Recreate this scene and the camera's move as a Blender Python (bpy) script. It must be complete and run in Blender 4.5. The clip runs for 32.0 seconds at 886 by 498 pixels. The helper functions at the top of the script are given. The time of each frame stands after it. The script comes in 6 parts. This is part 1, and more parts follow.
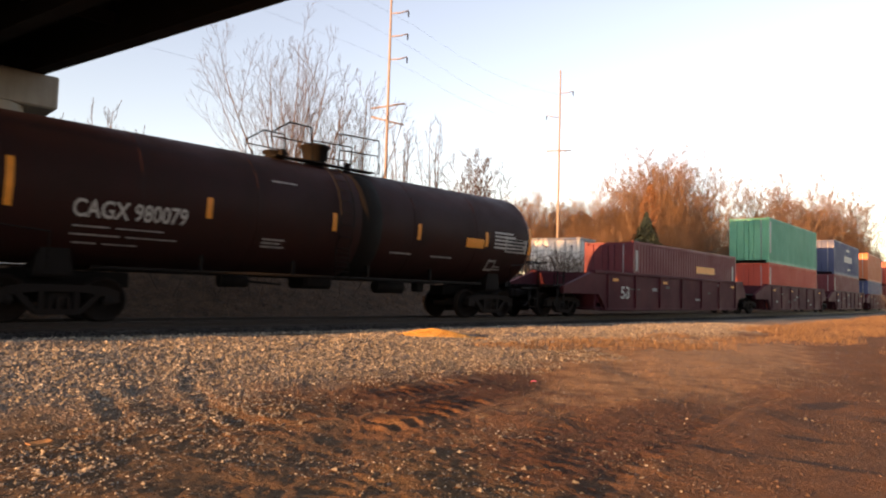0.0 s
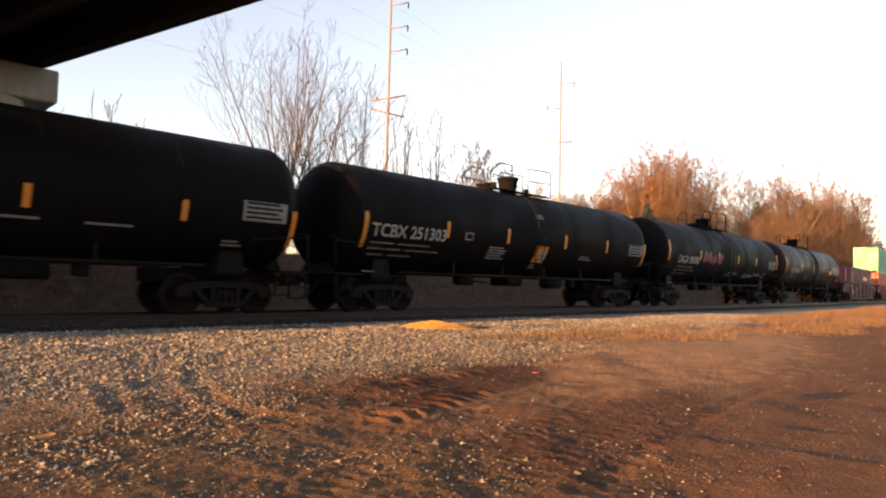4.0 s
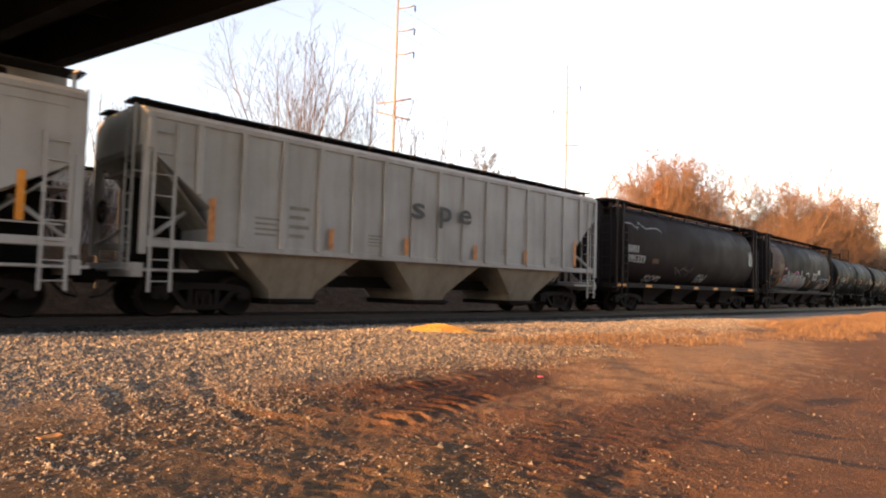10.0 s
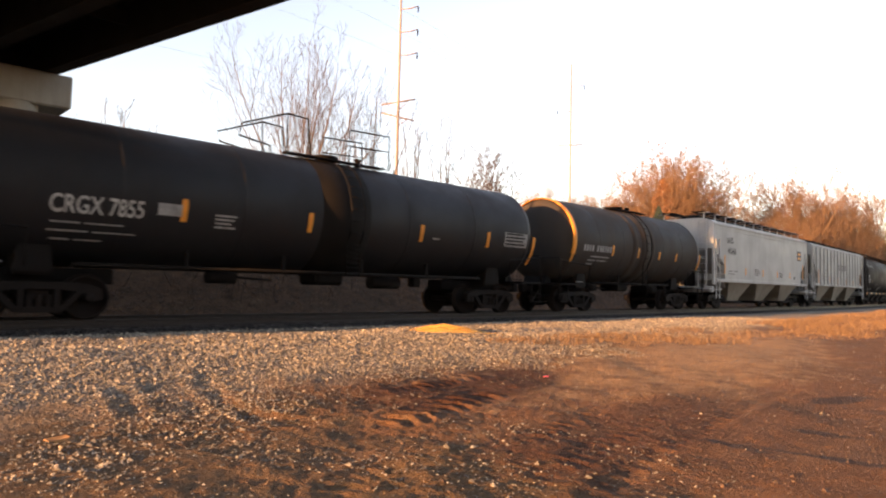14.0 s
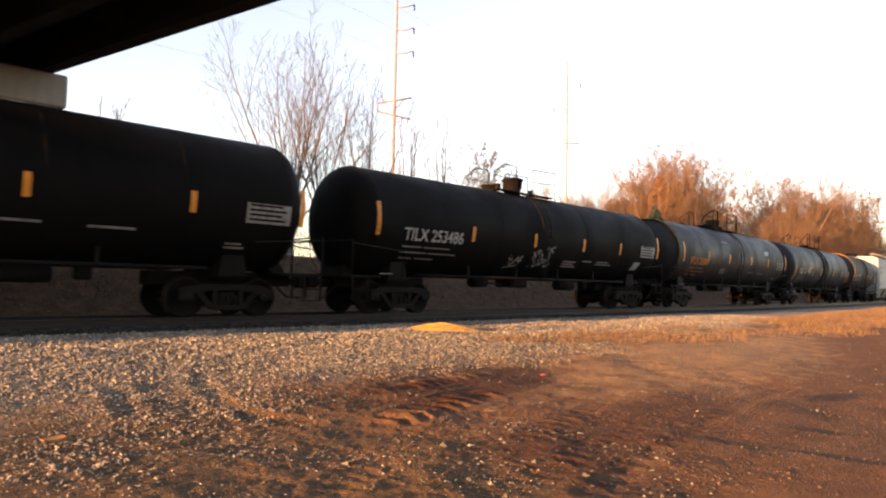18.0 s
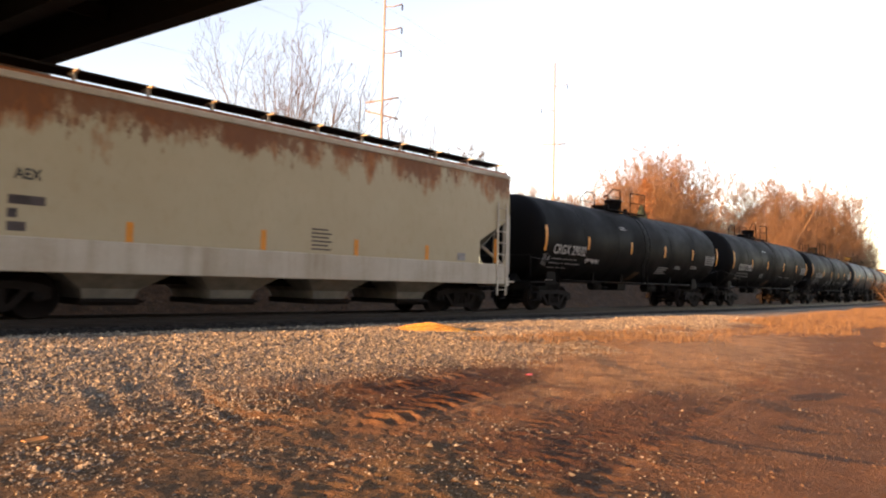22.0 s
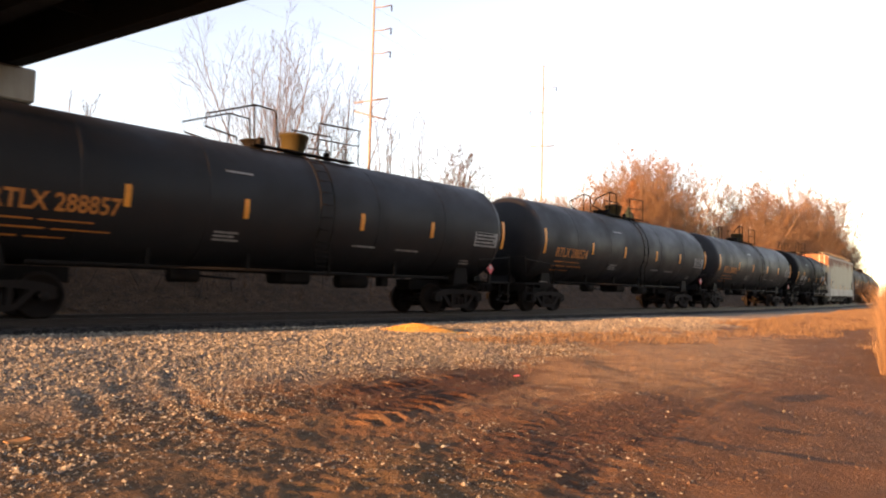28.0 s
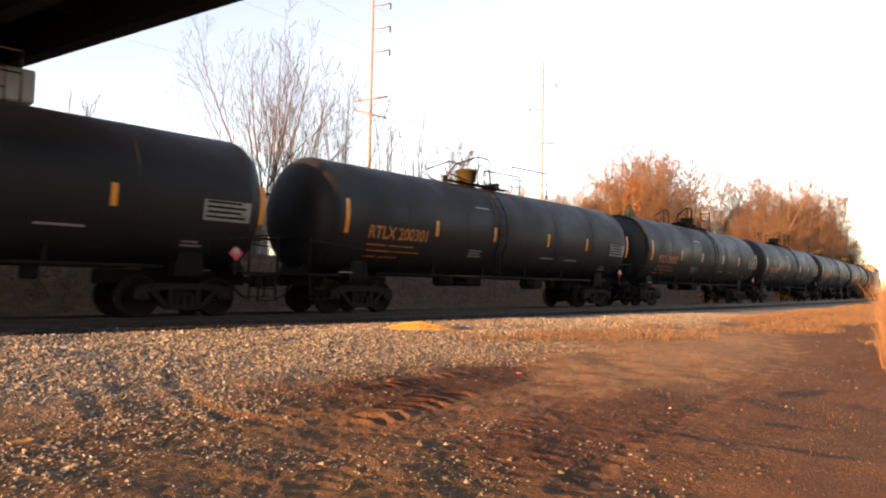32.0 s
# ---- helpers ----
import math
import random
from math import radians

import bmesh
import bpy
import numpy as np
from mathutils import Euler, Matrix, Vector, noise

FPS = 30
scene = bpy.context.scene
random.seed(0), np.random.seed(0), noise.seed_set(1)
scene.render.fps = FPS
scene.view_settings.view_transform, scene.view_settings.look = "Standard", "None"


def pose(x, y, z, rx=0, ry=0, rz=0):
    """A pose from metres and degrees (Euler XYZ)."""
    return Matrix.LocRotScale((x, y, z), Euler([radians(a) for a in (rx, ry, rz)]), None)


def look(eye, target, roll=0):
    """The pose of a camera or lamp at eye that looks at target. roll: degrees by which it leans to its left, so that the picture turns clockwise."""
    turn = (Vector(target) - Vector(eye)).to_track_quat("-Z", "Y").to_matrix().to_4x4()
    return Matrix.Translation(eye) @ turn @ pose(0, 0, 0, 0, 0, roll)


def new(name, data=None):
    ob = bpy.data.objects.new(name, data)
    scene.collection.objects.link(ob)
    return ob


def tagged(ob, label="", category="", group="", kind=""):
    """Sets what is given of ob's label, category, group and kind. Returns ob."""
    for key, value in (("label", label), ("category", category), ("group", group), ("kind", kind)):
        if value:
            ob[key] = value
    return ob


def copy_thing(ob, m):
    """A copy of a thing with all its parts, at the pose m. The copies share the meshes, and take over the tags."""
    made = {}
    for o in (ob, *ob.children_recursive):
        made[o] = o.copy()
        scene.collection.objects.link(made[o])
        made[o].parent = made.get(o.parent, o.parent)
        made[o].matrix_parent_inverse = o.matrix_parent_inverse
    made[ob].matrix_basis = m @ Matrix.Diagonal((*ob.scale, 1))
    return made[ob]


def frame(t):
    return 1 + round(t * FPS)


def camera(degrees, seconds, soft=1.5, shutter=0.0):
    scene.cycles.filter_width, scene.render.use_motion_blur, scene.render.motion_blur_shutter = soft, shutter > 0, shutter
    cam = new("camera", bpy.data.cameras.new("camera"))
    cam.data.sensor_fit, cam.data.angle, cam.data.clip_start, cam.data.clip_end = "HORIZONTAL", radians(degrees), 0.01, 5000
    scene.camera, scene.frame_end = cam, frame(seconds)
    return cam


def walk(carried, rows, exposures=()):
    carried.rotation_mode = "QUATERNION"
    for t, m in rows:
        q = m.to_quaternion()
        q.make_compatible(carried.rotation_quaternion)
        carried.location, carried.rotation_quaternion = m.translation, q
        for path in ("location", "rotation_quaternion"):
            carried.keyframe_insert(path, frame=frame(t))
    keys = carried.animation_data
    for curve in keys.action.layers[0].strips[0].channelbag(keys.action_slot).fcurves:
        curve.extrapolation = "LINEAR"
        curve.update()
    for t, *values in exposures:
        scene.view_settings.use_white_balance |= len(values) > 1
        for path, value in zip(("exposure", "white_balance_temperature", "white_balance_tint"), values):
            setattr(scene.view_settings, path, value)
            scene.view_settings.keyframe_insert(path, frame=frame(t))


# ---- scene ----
cam = camera(67.88, 32.0, soft=2.1, shutter=0.2)
EYE = (0.0, 0.0, 1.30)
walk(cam, [  # seconds and the turn of the hand-held camera
    (0.0, pose(*EYE, 93.635, -1.662, -44.631)), (0.5, pose(*EYE, 93.565, -1.711, -44.625)),
    (1.0, pose(*EYE, 93.491, -1.710, -44.707)), (1.5, pose(*EYE, 93.296, -1.633, -44.737)),
    (2.0, pose(*EYE, 93.217, -1.552, -44.673)), (2.5, pose(*EYE, 93.087, -1.530, -44.639)),
    (3.0, pose(*EYE, 93.018, -1.526, -44.573)), (3.5, pose(*EYE, 92.974, -1.458, -44.530)),
    (4.0, pose(*EYE, 92.954, -1.382, -44.502)), (4.5, pose(*EYE, 92.952, -1.333, -44.477)),
    (5.0, pose(*EYE, 92.968, -1.304, -44.453)), (5.5, pose(*EYE, 93.002, -1.330, -44.428)),
    (6.0, pose(*EYE, 93.011, -1.426, -44.372)), (6.5, pose(*EYE, 93.169, -1.522, -44.324)),
    (7.0, pose(*EYE, 93.207, -1.550, -44.273)), (7.5, pose(*EYE, 93.217, -1.538, -44.222)),
    (8.0, pose(*EYE, 93.209, -1.501, -44.174)), (8.5, pose(*EYE, 93.171, -1.474, -44.136)),
    (9.0, pose(*EYE, 93.189, -1.488, -44.121)), (9.5, pose(*EYE, 93.180, -1.560, -44.088)),
    (10.0, pose(*EYE, 93.207, -1.665, -44.034)), (10.5, pose(*EYE, 93.243, -1.682, -43.982)),
    (11.0, pose(*EYE, 93.324, -1.556, -43.912)), (11.5, pose(*EYE, 93.413, -1.375, -43.889)),
    (12.0, pose(*EYE, 93.552, -1.260, -43.826)), (12.5, pose(*EYE, 93.511, -1.246, -43.761)),
    (13.0, pose(*EYE, 93.448, -1.297, -43.732)), (13.5, pose(*EYE, 93.344, -1.344, -43.617)),
    (14.0, pose(*EYE, 93.230, -1.324, -43.608)), (14.5, pose(*EYE, 93.204, -1.296, -43.639)),
    (15.0, pose(*EYE, 93.167, -1.290, -43.661)), (15.5, pose(*EYE, 93.130, -1.288, -43.700)),
    (16.0, pose(*EYE, 93.104, -1.284, -43.739)), (16.5, pose(*EYE, 93.095, -1.262, -43.758)),
    (17.0, pose(*EYE, 93.104, -1.213, -43.780)), (17.5, pose(*EYE, 93.110, -1.177, -43.773)),
    (18.0, pose(*EYE, 93.109, -1.180, -43.887)), (18.5, pose(*EYE, 93.108, -1.198, -43.978)),
    (19.0, pose(*EYE, 93.061, -1.191, -44.075)), (19.5, pose(*EYE, 93.064, -1.180, -44.207)),
    (20.0, pose(*EYE, 93.039, -1.196, -44.322)), (20.5, pose(*EYE, 93.062, -1.223, -44.475)),
    (21.0, pose(*EYE, 93.069, -1.258, -44.622)), (21.5, pose(*EYE, 93.114, -1.273, -44.815)),
    (22.0, pose(*EYE, 93.131, -1.285, -45.007)), (22.5, pose(*EYE, 93.169, -1.335, -45.241)),
    (23.0, pose(*EYE, 93.211, -1.361, -45.412)), (23.5, pose(*EYE, 93.273, -1.338, -45.588)),
    (24.0, pose(*EYE, 93.314, -1.329, -45.714)), (24.5, pose(*EYE, 93.292, -1.299, -45.887)),
    (25.0, pose(*EYE, 93.320, -1.256, -46.020)), (25.5, pose(*EYE, 93.289, -1.270, -46.076)),
    (26.0, pose(*EYE, 93.292, -1.332, -46.091)), (26.5, pose(*EYE, 93.298, -1.417, -46.062)),
    (27.0, pose(*EYE, 93.298, -1.502, -46.024)), (27.5, pose(*EYE, 93.283, -1.539, -46.015)),
    (28.0, pose(*EYE, 93.247, -1.524, -46.054)), (28.5, pose(*EYE, 93.187, -1.481, -46.077)),
    (29.0, pose(*EYE, 93.140, -1.433, -46.067)), (29.5, pose(*EYE, 93.140, -1.414, -46.027)),
    (30.0, pose(*EYE, 93.135, -1.367, -45.997)), (30.5, pose(*EYE, 93.142, -1.245, -45.964)),
    (31.0, pose(*EYE, 93.148, -1.150, -45.989)), (31.5, pose(*EYE, 93.102, -1.112, -45.991)),
    (32.0, pose(*EYE, 93.065, -1.112, -45.952)),
], [(0.0, 1.78, 7350, 26), (3.5, 1.93, 7350, 26), (6.0, 2.06, 7350, 26), (9.0, 2.2, 7350, 26), (11.5, 2.2, 7350, 26), (19.0, 2.17, 7350, 26), (24.0, 2.2, 7350, 26), (32.0, 2.15, 7350, 26)])

# ---- light ----
SUN_EL, SUN_AZ = 5.8, 178.0          # degrees; the low sun stands down the track, behind the train
world = bpy.data.worlds.new("sky")
scene.world = world
world.use_nodes = True
wn = world.node_tree
wn.nodes.clear()
sky = wn.nodes.new("ShaderNodeTexSky")
sky.sky_type, sky.sun_disc = "NISHITA", False
sky.sun_elevation, sky.sun_rotation = radians(SUN_EL), radians(90 - SUN_AZ)
sky.air_density, sky.dust_density, sky.ozone_density = 1.0, 0.3, 1.6
bg = wn.nodes.new("ShaderNodeBackground")
bg.inputs["Strength"].default_value = 0.145
wo = wn.nodes.new("ShaderNodeOutputWorld")
haze = wn.nodes.new("ShaderNodeHueSaturation")
haze.inputs["Saturation"].default_value = 0.72
wn.links.new(sky.outputs[0], haze.inputs["Color"])
wn.links.new(haze.outputs[0], bg.inputs["Color"])
wn.links.new(bg.outputs[0], wo.inputs["Surface"])
sd = bpy.data.lights.new("sun", "SUN")
sd.energy, sd.angle, sd.color = 4.3, radians(0.6), (1.0, 0.55, 0.22)
sun = new("sun", sd)
sa, se = radians(SUN_AZ), radians(SUN_EL)
sun_dir = Vector((math.cos(sa) * math.cos(se), math.sin(sa) * math.cos(se), math.sin(se)))
sun.matrix_basis = look(sun_dir * 200, (0, 0, 0))

# ---- materials ----
def nodes_of(name):
    m = bpy.data.materials.new(name)
    m.use_nodes = True
    nt = m.node_tree
    return m, nt, nt.nodes["Principled BSDF"]


def add(nt, kind, **sockets):
    n = nt.nodes.new(kind)
    for k, v in sockets.items():
        n.inputs[k].default_value = v
    return n


def ramp(nt, fac, stops):
    r = nt.nodes.new("ShaderNodeValToRGB")
    els = r.color_ramp.elements
    while len(els) < len(stops):
        els.new(0.5)
    for e, (p, c) in zip(els, stops):
        e.position, e.color = p, (*c, 1) if len(c) == 3 else c
    nt.links.new(fac, r.inputs[0])
    return r.outputs[0]


def noise_tex(nt, scale, detail=4, stretch=None, coords="Object", rough=0.6):
    tc = nt.nodes.new("ShaderNodeTexCoord")
    mp = nt.nodes.new("ShaderNodeMapping")
    if stretch:
        mp.inputs["Scale"].default_value = stretch
    nt.links.new(tc.outputs[coords], mp.inputs[0])
    n = add(nt, "ShaderNodeTexNoise", Scale=scale, Detail=detail, Roughness=rough)
    nt.links.new(mp.outputs[0], n.inputs["Vector"])
    return n.outputs["Fac"]


def mixc(nt, fac, a, b, mode="MIX"):
    n = nt.nodes.new("ShaderNodeMix")
    n.data_type, n.blend_type = "RGBA", mode
    for sock, v in ((n.inputs[0], fac), (n.inputs[6], a), (n.inputs[7], b)):
        if hasattr(v, "links") or hasattr(v, "is_linked"):
            nt.links.new(v, sock)
        else:
            sock.default_value = v if not isinstance(v, tuple) else (*v, 1)
    return n.outputs[2]


def bump(nt, bsdf, fac, strength=0.3, dist=0.02):
    b = add(nt, "ShaderNodeBump", Strength=strength, Distance=dist)
    nt.links.new(fac, b.inputs["Height"])
    nt.links.new(b.outputs[0], bsdf.inputs["Normal"])


def paint(name, base, rough=0.5, dirt=(0.05, 0.04, 0.03), amount=0.5, streaks=0.4, metal=0.0, fine=40, relief=0.12, gloss=None):
    """Weathered paint: base colour, broad dirt, rain streaks and a fine grain."""
    m, nt, b = nodes_of(name)
    broad = noise_tex(nt, 0.7, 6)
    run = noise_tex(nt, 1.6, 5, (2.2, 2.2, 0.22))
    grain = noise_tex(nt, fine, 3)
    c = mixc(nt, ramp(nt, broad, [(0.38, (0, 0, 0)), (0.72, (amount,) * 3)]), base, dirt)
    c = mixc(nt, ramp(nt, run, [(0.45, (0, 0, 0)), (0.75, (streaks,) * 3)]), c, dirt)
    c = mixc(nt, ramp(nt, grain, [(0.3, (0, 0, 0)), (0.8, (0.18,) * 3)]), c, tuple(min(1, v * 1.5 + 0.01) for v in base))
    nt.links.new(c, b.inputs["Base Color"])
    r = ramp(nt, broad, [(0.3, (rough - 0.1,) * 3), (0.7, (min(1, rough + 0.22),) * 3)])
    nt.links.new(r, b.inputs["Roughness"])
    b.inputs["Metallic"].default_value = metal
    b.inputs["Specular IOR Level"].default_value = gloss if gloss else 0.5 if max(base) > 0.1 else 0.13
    bump(nt, b, noise_tex(nt, 2.2, 5), relief, 0.02)
    return m


def plain(name, base, rough=0.6, metal=0.0, vary=0.35, scale=14):
    m, nt, b = nodes_of(name)
    n = noise_tex(nt, scale, 5)
    c = mixc(nt, ramp(nt, n, [(0.3, (0, 0, 0)), (0.75, (1, 1, 1))]), tuple(v * (1 - vary) for v in base), tuple(min(1, v * (1 + vary)) for v in base))
    nt.links.new(c, b.inputs["Base Color"])
    b.inputs["Roughness"].default_value, b.inputs["Metallic"].default_value = rough, metal
    bump(nt, b, n, 0.25, 0.01)
    return m


M = {}
M["black"] = paint("tank_black_paint", (0.0045, 0.0045, 0.005), 0.55, (0.009, 0.0085, 0.008), 0.5, 0.35, gloss=0.06)
M["slate"] = paint("tank_slate_paint", (0.009, 0.0095, 0.012), 0.52, (0.014, 0.0135, 0.014), 0.5, 0.35, gloss=0.3)
M["maroon"] = paint("tank_maroon_paint", (0.026, 0.009, 0.008), 0.5, (0.016, 0.011, 0.01), 0.6, 0.45)
M["grime"] = paint("tank_grimy_paint", (0.034, 0.032, 0.031), 0.6, (0.055, 0.04, 0.03), 0.8, 0.6)
M["brass"] = paint("dirty_olive_housing_paint", (0.05, 0.04, 0.016), 0.55, (0.03, 0.024, 0.015), 0.6, 0.4)
M["band"] = paint("rusty_band_paint", (0.045, 0.037, 0.031), 0.7, (0.05, 0.034, 0.024), 0.7, 0.6)
M["hop_grey"] = paint("hopper_grey_paint", (0.33, 0.335, 0.32), 0.55, (0.14, 0.12, 0.1), 0.35, 0.35)
M["hop_light"] = paint("hopper_light_grey_paint", (0.38, 0.38, 0.365), 0.55, (0.2, 0.18, 0.15), 0.3, 0.3)
M["hop_white"] = paint("hopper_chalky_paint", (0.5, 0.47, 0.4), 0.65, (0.26, 0.19, 0.11), 0.5, 0.55)
M["hop_maroon"] = paint("hopper_maroon_paint", (0.009, 0.0065, 0.0068), 0.62, (0.012, 0.01, 0.01), 0.6, 0.4)
M["hop_black"] = paint("hopper_black_paint", (0.02, 0.0155, 0.0155), 0.62, (0.034, 0.026, 0.023), 0.5, 0.4, gloss=0.08)
M["hop_under"] = paint("hopper_dusty_paint", (0.27, 0.24, 0.19), 0.7, (0.12, 0.09, 0.06), 0.6, 0.6)
M["rust"] = paint("rust", (0.17, 0.055, 0.022), 0.85, (0.09, 0.03, 0.015), 0.6, 0.5)
M["steel"] = paint("grimy_cast_steel", (0.009, 0.0075, 0.007), 0.75, (0.02, 0.014, 0.011), 0.7, 0.3)
M["frame"] = paint("black_frame_steel", (0.006, 0.0055, 0.0055), 0.7, (0.012, 0.0095, 0.008), 0.6, 0.3)
M["yellow"] = plain("reflector_yellow", (0.72, 0.27, 0.03), 0.45, 0, 0.12, 6)
M["rust_mark"] = plain("worn_orange_reflector", (0.5, 0.2, 0.06), 0.6, 0, 0.5, 6)
M["white"] = plain("white_lettering", (0.37, 0.37, 0.36), 0.6, 0, 0.25, 5)
M["dim"] = plain("faded_lettering", (0.25, 0.25, 0.25), 0.7, 0, 0.4, 5)
M["orange"] = plain("orange_lettering", (0.44, 0.16, 0.035), 0.6, 0, 0.25, 5)
M["ink"] = plain("dark_lettering", (0.04, 0.045, 0.045), 0.6, 0, 0.3, 5)
M["grit"] = plain("anti_slip_black", (0.02, 0.02, 0.02), 0.9)
M["red"] = plain("red_placard", (0.55, 0.06, 0.08), 0.5, 0, 0.1)
M["redpaint"] = plain("red_spray_paint", (0.28, 0.03, 0.05), 0.6, 0, 0.5, 3)
M["chrome"] = plain("silver_spray_paint", (0.36, 0.38, 0.37), 0.5, 0, 0.3, 4)
M["blue_spray"] = plain("blue_spray_paint", (0.12, 0.26, 0.34), 0.6, 0, 0.4, 3)
M["cont_green"] = paint("container_green_paint", (0.08, 0.36, 0.22), 0.5, (0.06, 0.1, 0.08), 0.25, 0.2)
M["cont_red"] = paint("container_red_paint", (0.46, 0.05, 0.02), 0.5, (0.2, 0.05, 0.04), 0.3, 0.2)
M["cont_maroon"] = paint("container_maroon_paint", (0.13, 0.013, 0.02), 0.5, (0.09, 0.02, 0.024), 0.3, 0.2)
M["cont_blue"] = paint("container_blue_paint", (0.03, 0.05, 0.13), 0.5, (0.05, 0.05, 0.06), 0.3, 0.2)
M["cont_orange"] = paint("container_orange_paint", (0.5, 0.13, 0.04), 0.5, (0.2, 0.09, 0.05), 0.3, 0.2)
M["well"] = paint("well_car_maroon_paint", (0.075, 0.013, 0.02), 0.6, (0.045, 0.022, 0.024), 0.6, 0.5)
M["concrete"] = paint("weathered_concrete", (0.36, 0.34, 0.3), 0.85, (0.19, 0.17, 0.14), 0.6, 0.5)
M["girder"] = paint("bridge_girder_steel", (0.022, 0.02, 0.018), 0.7, (0.03, 0.025, 0.02), 0.5, 0.4)
# rail colour darkened as well, for the shade along the train's foot
M["rail"] = plain("rail_steel", (0.03, 0.022, 0.018), 0.6, 0.2, 0.3)
M["tie"] = plain("creosoted_timber", (0.03, 0.022, 0.018), 0.85, 0, 0.4, 6)
M["corn"] = plain("spilled_corn", (0.6, 0.36, 0.09), 0.6, 0, 0.3, 40)
M["bark"] = plain("grey_brown_bark", (0.13, 0.095, 0.07), 0.9, 0, 0.35, 8)
M["twig"] = plain("pale_twigs", (0.07, 0.052, 0.04), 0.9, 0, 0.3, 3)
M["russet"] = plain("russet_twigs", (0.2, 0.12, 0.07), 0.9, 0, 0.35, 0.6)
# bark of the far wood, low sunlight lightened into its colour
M["russet_bark"] = plain("sunlit_tan_bark", (0.27, 0.18, 0.115), 0.9, 0, 0.35, 4)
M["pine"] = plain("conifer_needles", (0.035, 0.05, 0.03), 0.8, 0, 0.5, 3)
M["orange_leaf"] = plain("orange_leaves", (0.19, 0.085, 0.035), 0.8, 0, 0.5, 2)
M["polewood"] = plain("weathered_pole", (0.28, 0.22, 0.18), 0.8, 0, 0.2, 6)
M["wire"] = plain("overhead_wire", (0.2, 0.2, 0.2), 0.5, 0.5, 0.1)
M["shed"] = paint("shed_metal_wall", (0.34, 0.29, 0.28), 0.6, (0.2, 0.13, 0.11), 0.5, 0.5)
M["shed_light"] = paint("shed_light_wall", (0.45, 0.44, 0.42), 0.6, (0.25, 0.22, 0.2), 0.4, 0.4)
M["white_box"] = paint("trailer_white_paint", (0.7, 0.68, 0.64), 0.5, (0.4, 0.35, 0.3), 0.3, 0.3)
M["cp_red"] = paint("hopper_faded_red_paint", (0.045, 0.011, 0.01), 0.55, (0.05, 0.03, 0.025), 0.6, 0.5)
M["tan"] = paint("hopper_faded_tan_paint", (0.1, 0.06, 0.035), 0.6, (0.1, 0.06, 0.04), 0.6, 0.5)
M["pink_spray"] = plain("pink_spray_paint", (0.4, 0.08, 0.2), 0.6, 0, 0.4, 3)
M["ghost"] = plain("ghost_lettering", (0.075, 0.06, 0.06), 0.7, 0, 0.5, 2)
# dull grey; on the sloped hopper ends it carries their shade
M["hop_dull_grey"] = plain("shaded_hopper_end", (0.2, 0.19, 0.16), 0.7, 0, 0.3, 3)
M["leaf"] = plain("dead_leaf", (0.4, 0.2, 0.07), 0.8, 0, 0.3)
M["paper"] = plain("white_litter", (0.75, 0.72, 0.7), 0.6, 0, 0.1)


def rusty_white():
    """Chalky paint with ragged rust that eats down from the roof, deepest at the rear end."""
    m, nt, b = nodes_of("hopper_chalky_rusted")
    tc = nt.nodes.new("ShaderNodeTexCoord")
    sep = nt.nodes.new("ShaderNodeSeparateXYZ")
    nt.links.new(tc.outputs["Object"], sep.inputs[0])
    run = noise_tex(nt, 1.7, 7, (1.0, 1.0, 0.4), rough=0.7)
    blot, fleck = noise_tex(nt, 0.45, 4), noise_tex(nt, 5.0, 6, (1, 1, 0.5), rough=0.75)

    def span(v, a, b2, c2, d):
        h = nt.nodes.new("ShaderNodeMapRange")
        for sock, val in zip(("From Min", "From Max", "To Min", "To Max"), (a, b2, c2, d)):
            h.inputs[sock].default_value = val
        nt.links.new(v, h.inputs[0])
        return h.outputs[0]

    def total(a, c2):
        n = nt.nodes.new("ShaderNodeMath")
        nt.links.new(a, n.inputs[0])
        nt.links.new(c2, n.inputs[1])
        return n.outputs[0]
    depth = total(span(sep.outputs[2], 2.6, 4.6, -0.32, 0.24), span(sep.outputs[0], -8.0, 2.0, 0.09, 0.0))
    depth = total(depth, span(blot, 0.35, 0.65, -0.1, 0.12))
    worn = ramp(nt, total(depth, run), [(0.53, (0, 0, 0)), (0.62, (0.6,) * 3), (0.72, (0.97,) * 3)])
    speck = ramp(nt, total(depth, fleck), [(0.62, (0, 0, 0)), (0.68, (0.8,) * 3)])
    c = mixc(nt, ramp(nt, blot, [(0.35, (0, 0, 0)), (0.75, (0.4,) * 3)]), (0.46, 0.405, 0.28), (0.34, 0.26, 0.14))
    c = mixc(nt, ramp(nt, fleck, [(0.5, (0, 0, 0)), (0.8, (0.35,) * 3)]), c, (0.33, 0.24, 0.13))
    brown = mixc(nt, ramp(nt, fleck, [(0.35, (0, 0, 0)), (0.62, (1, 1, 1))]), (0.17, 0.05, 0.011), (0.4, 0.14, 0.03))
    c = mixc(nt, worn, c, brown)
    c = mixc(nt, speck, c, (0.16, 0.06, 0.025))
    nt.links.new(c, b.inputs["Base Color"])
    b.inputs["Roughness"].default_value = 0.7
    bump(nt, b, noise_tex(nt, 2.2, 5), 0.15, 0.02)
    return m


M["hop_rusted"] = rusty_white()


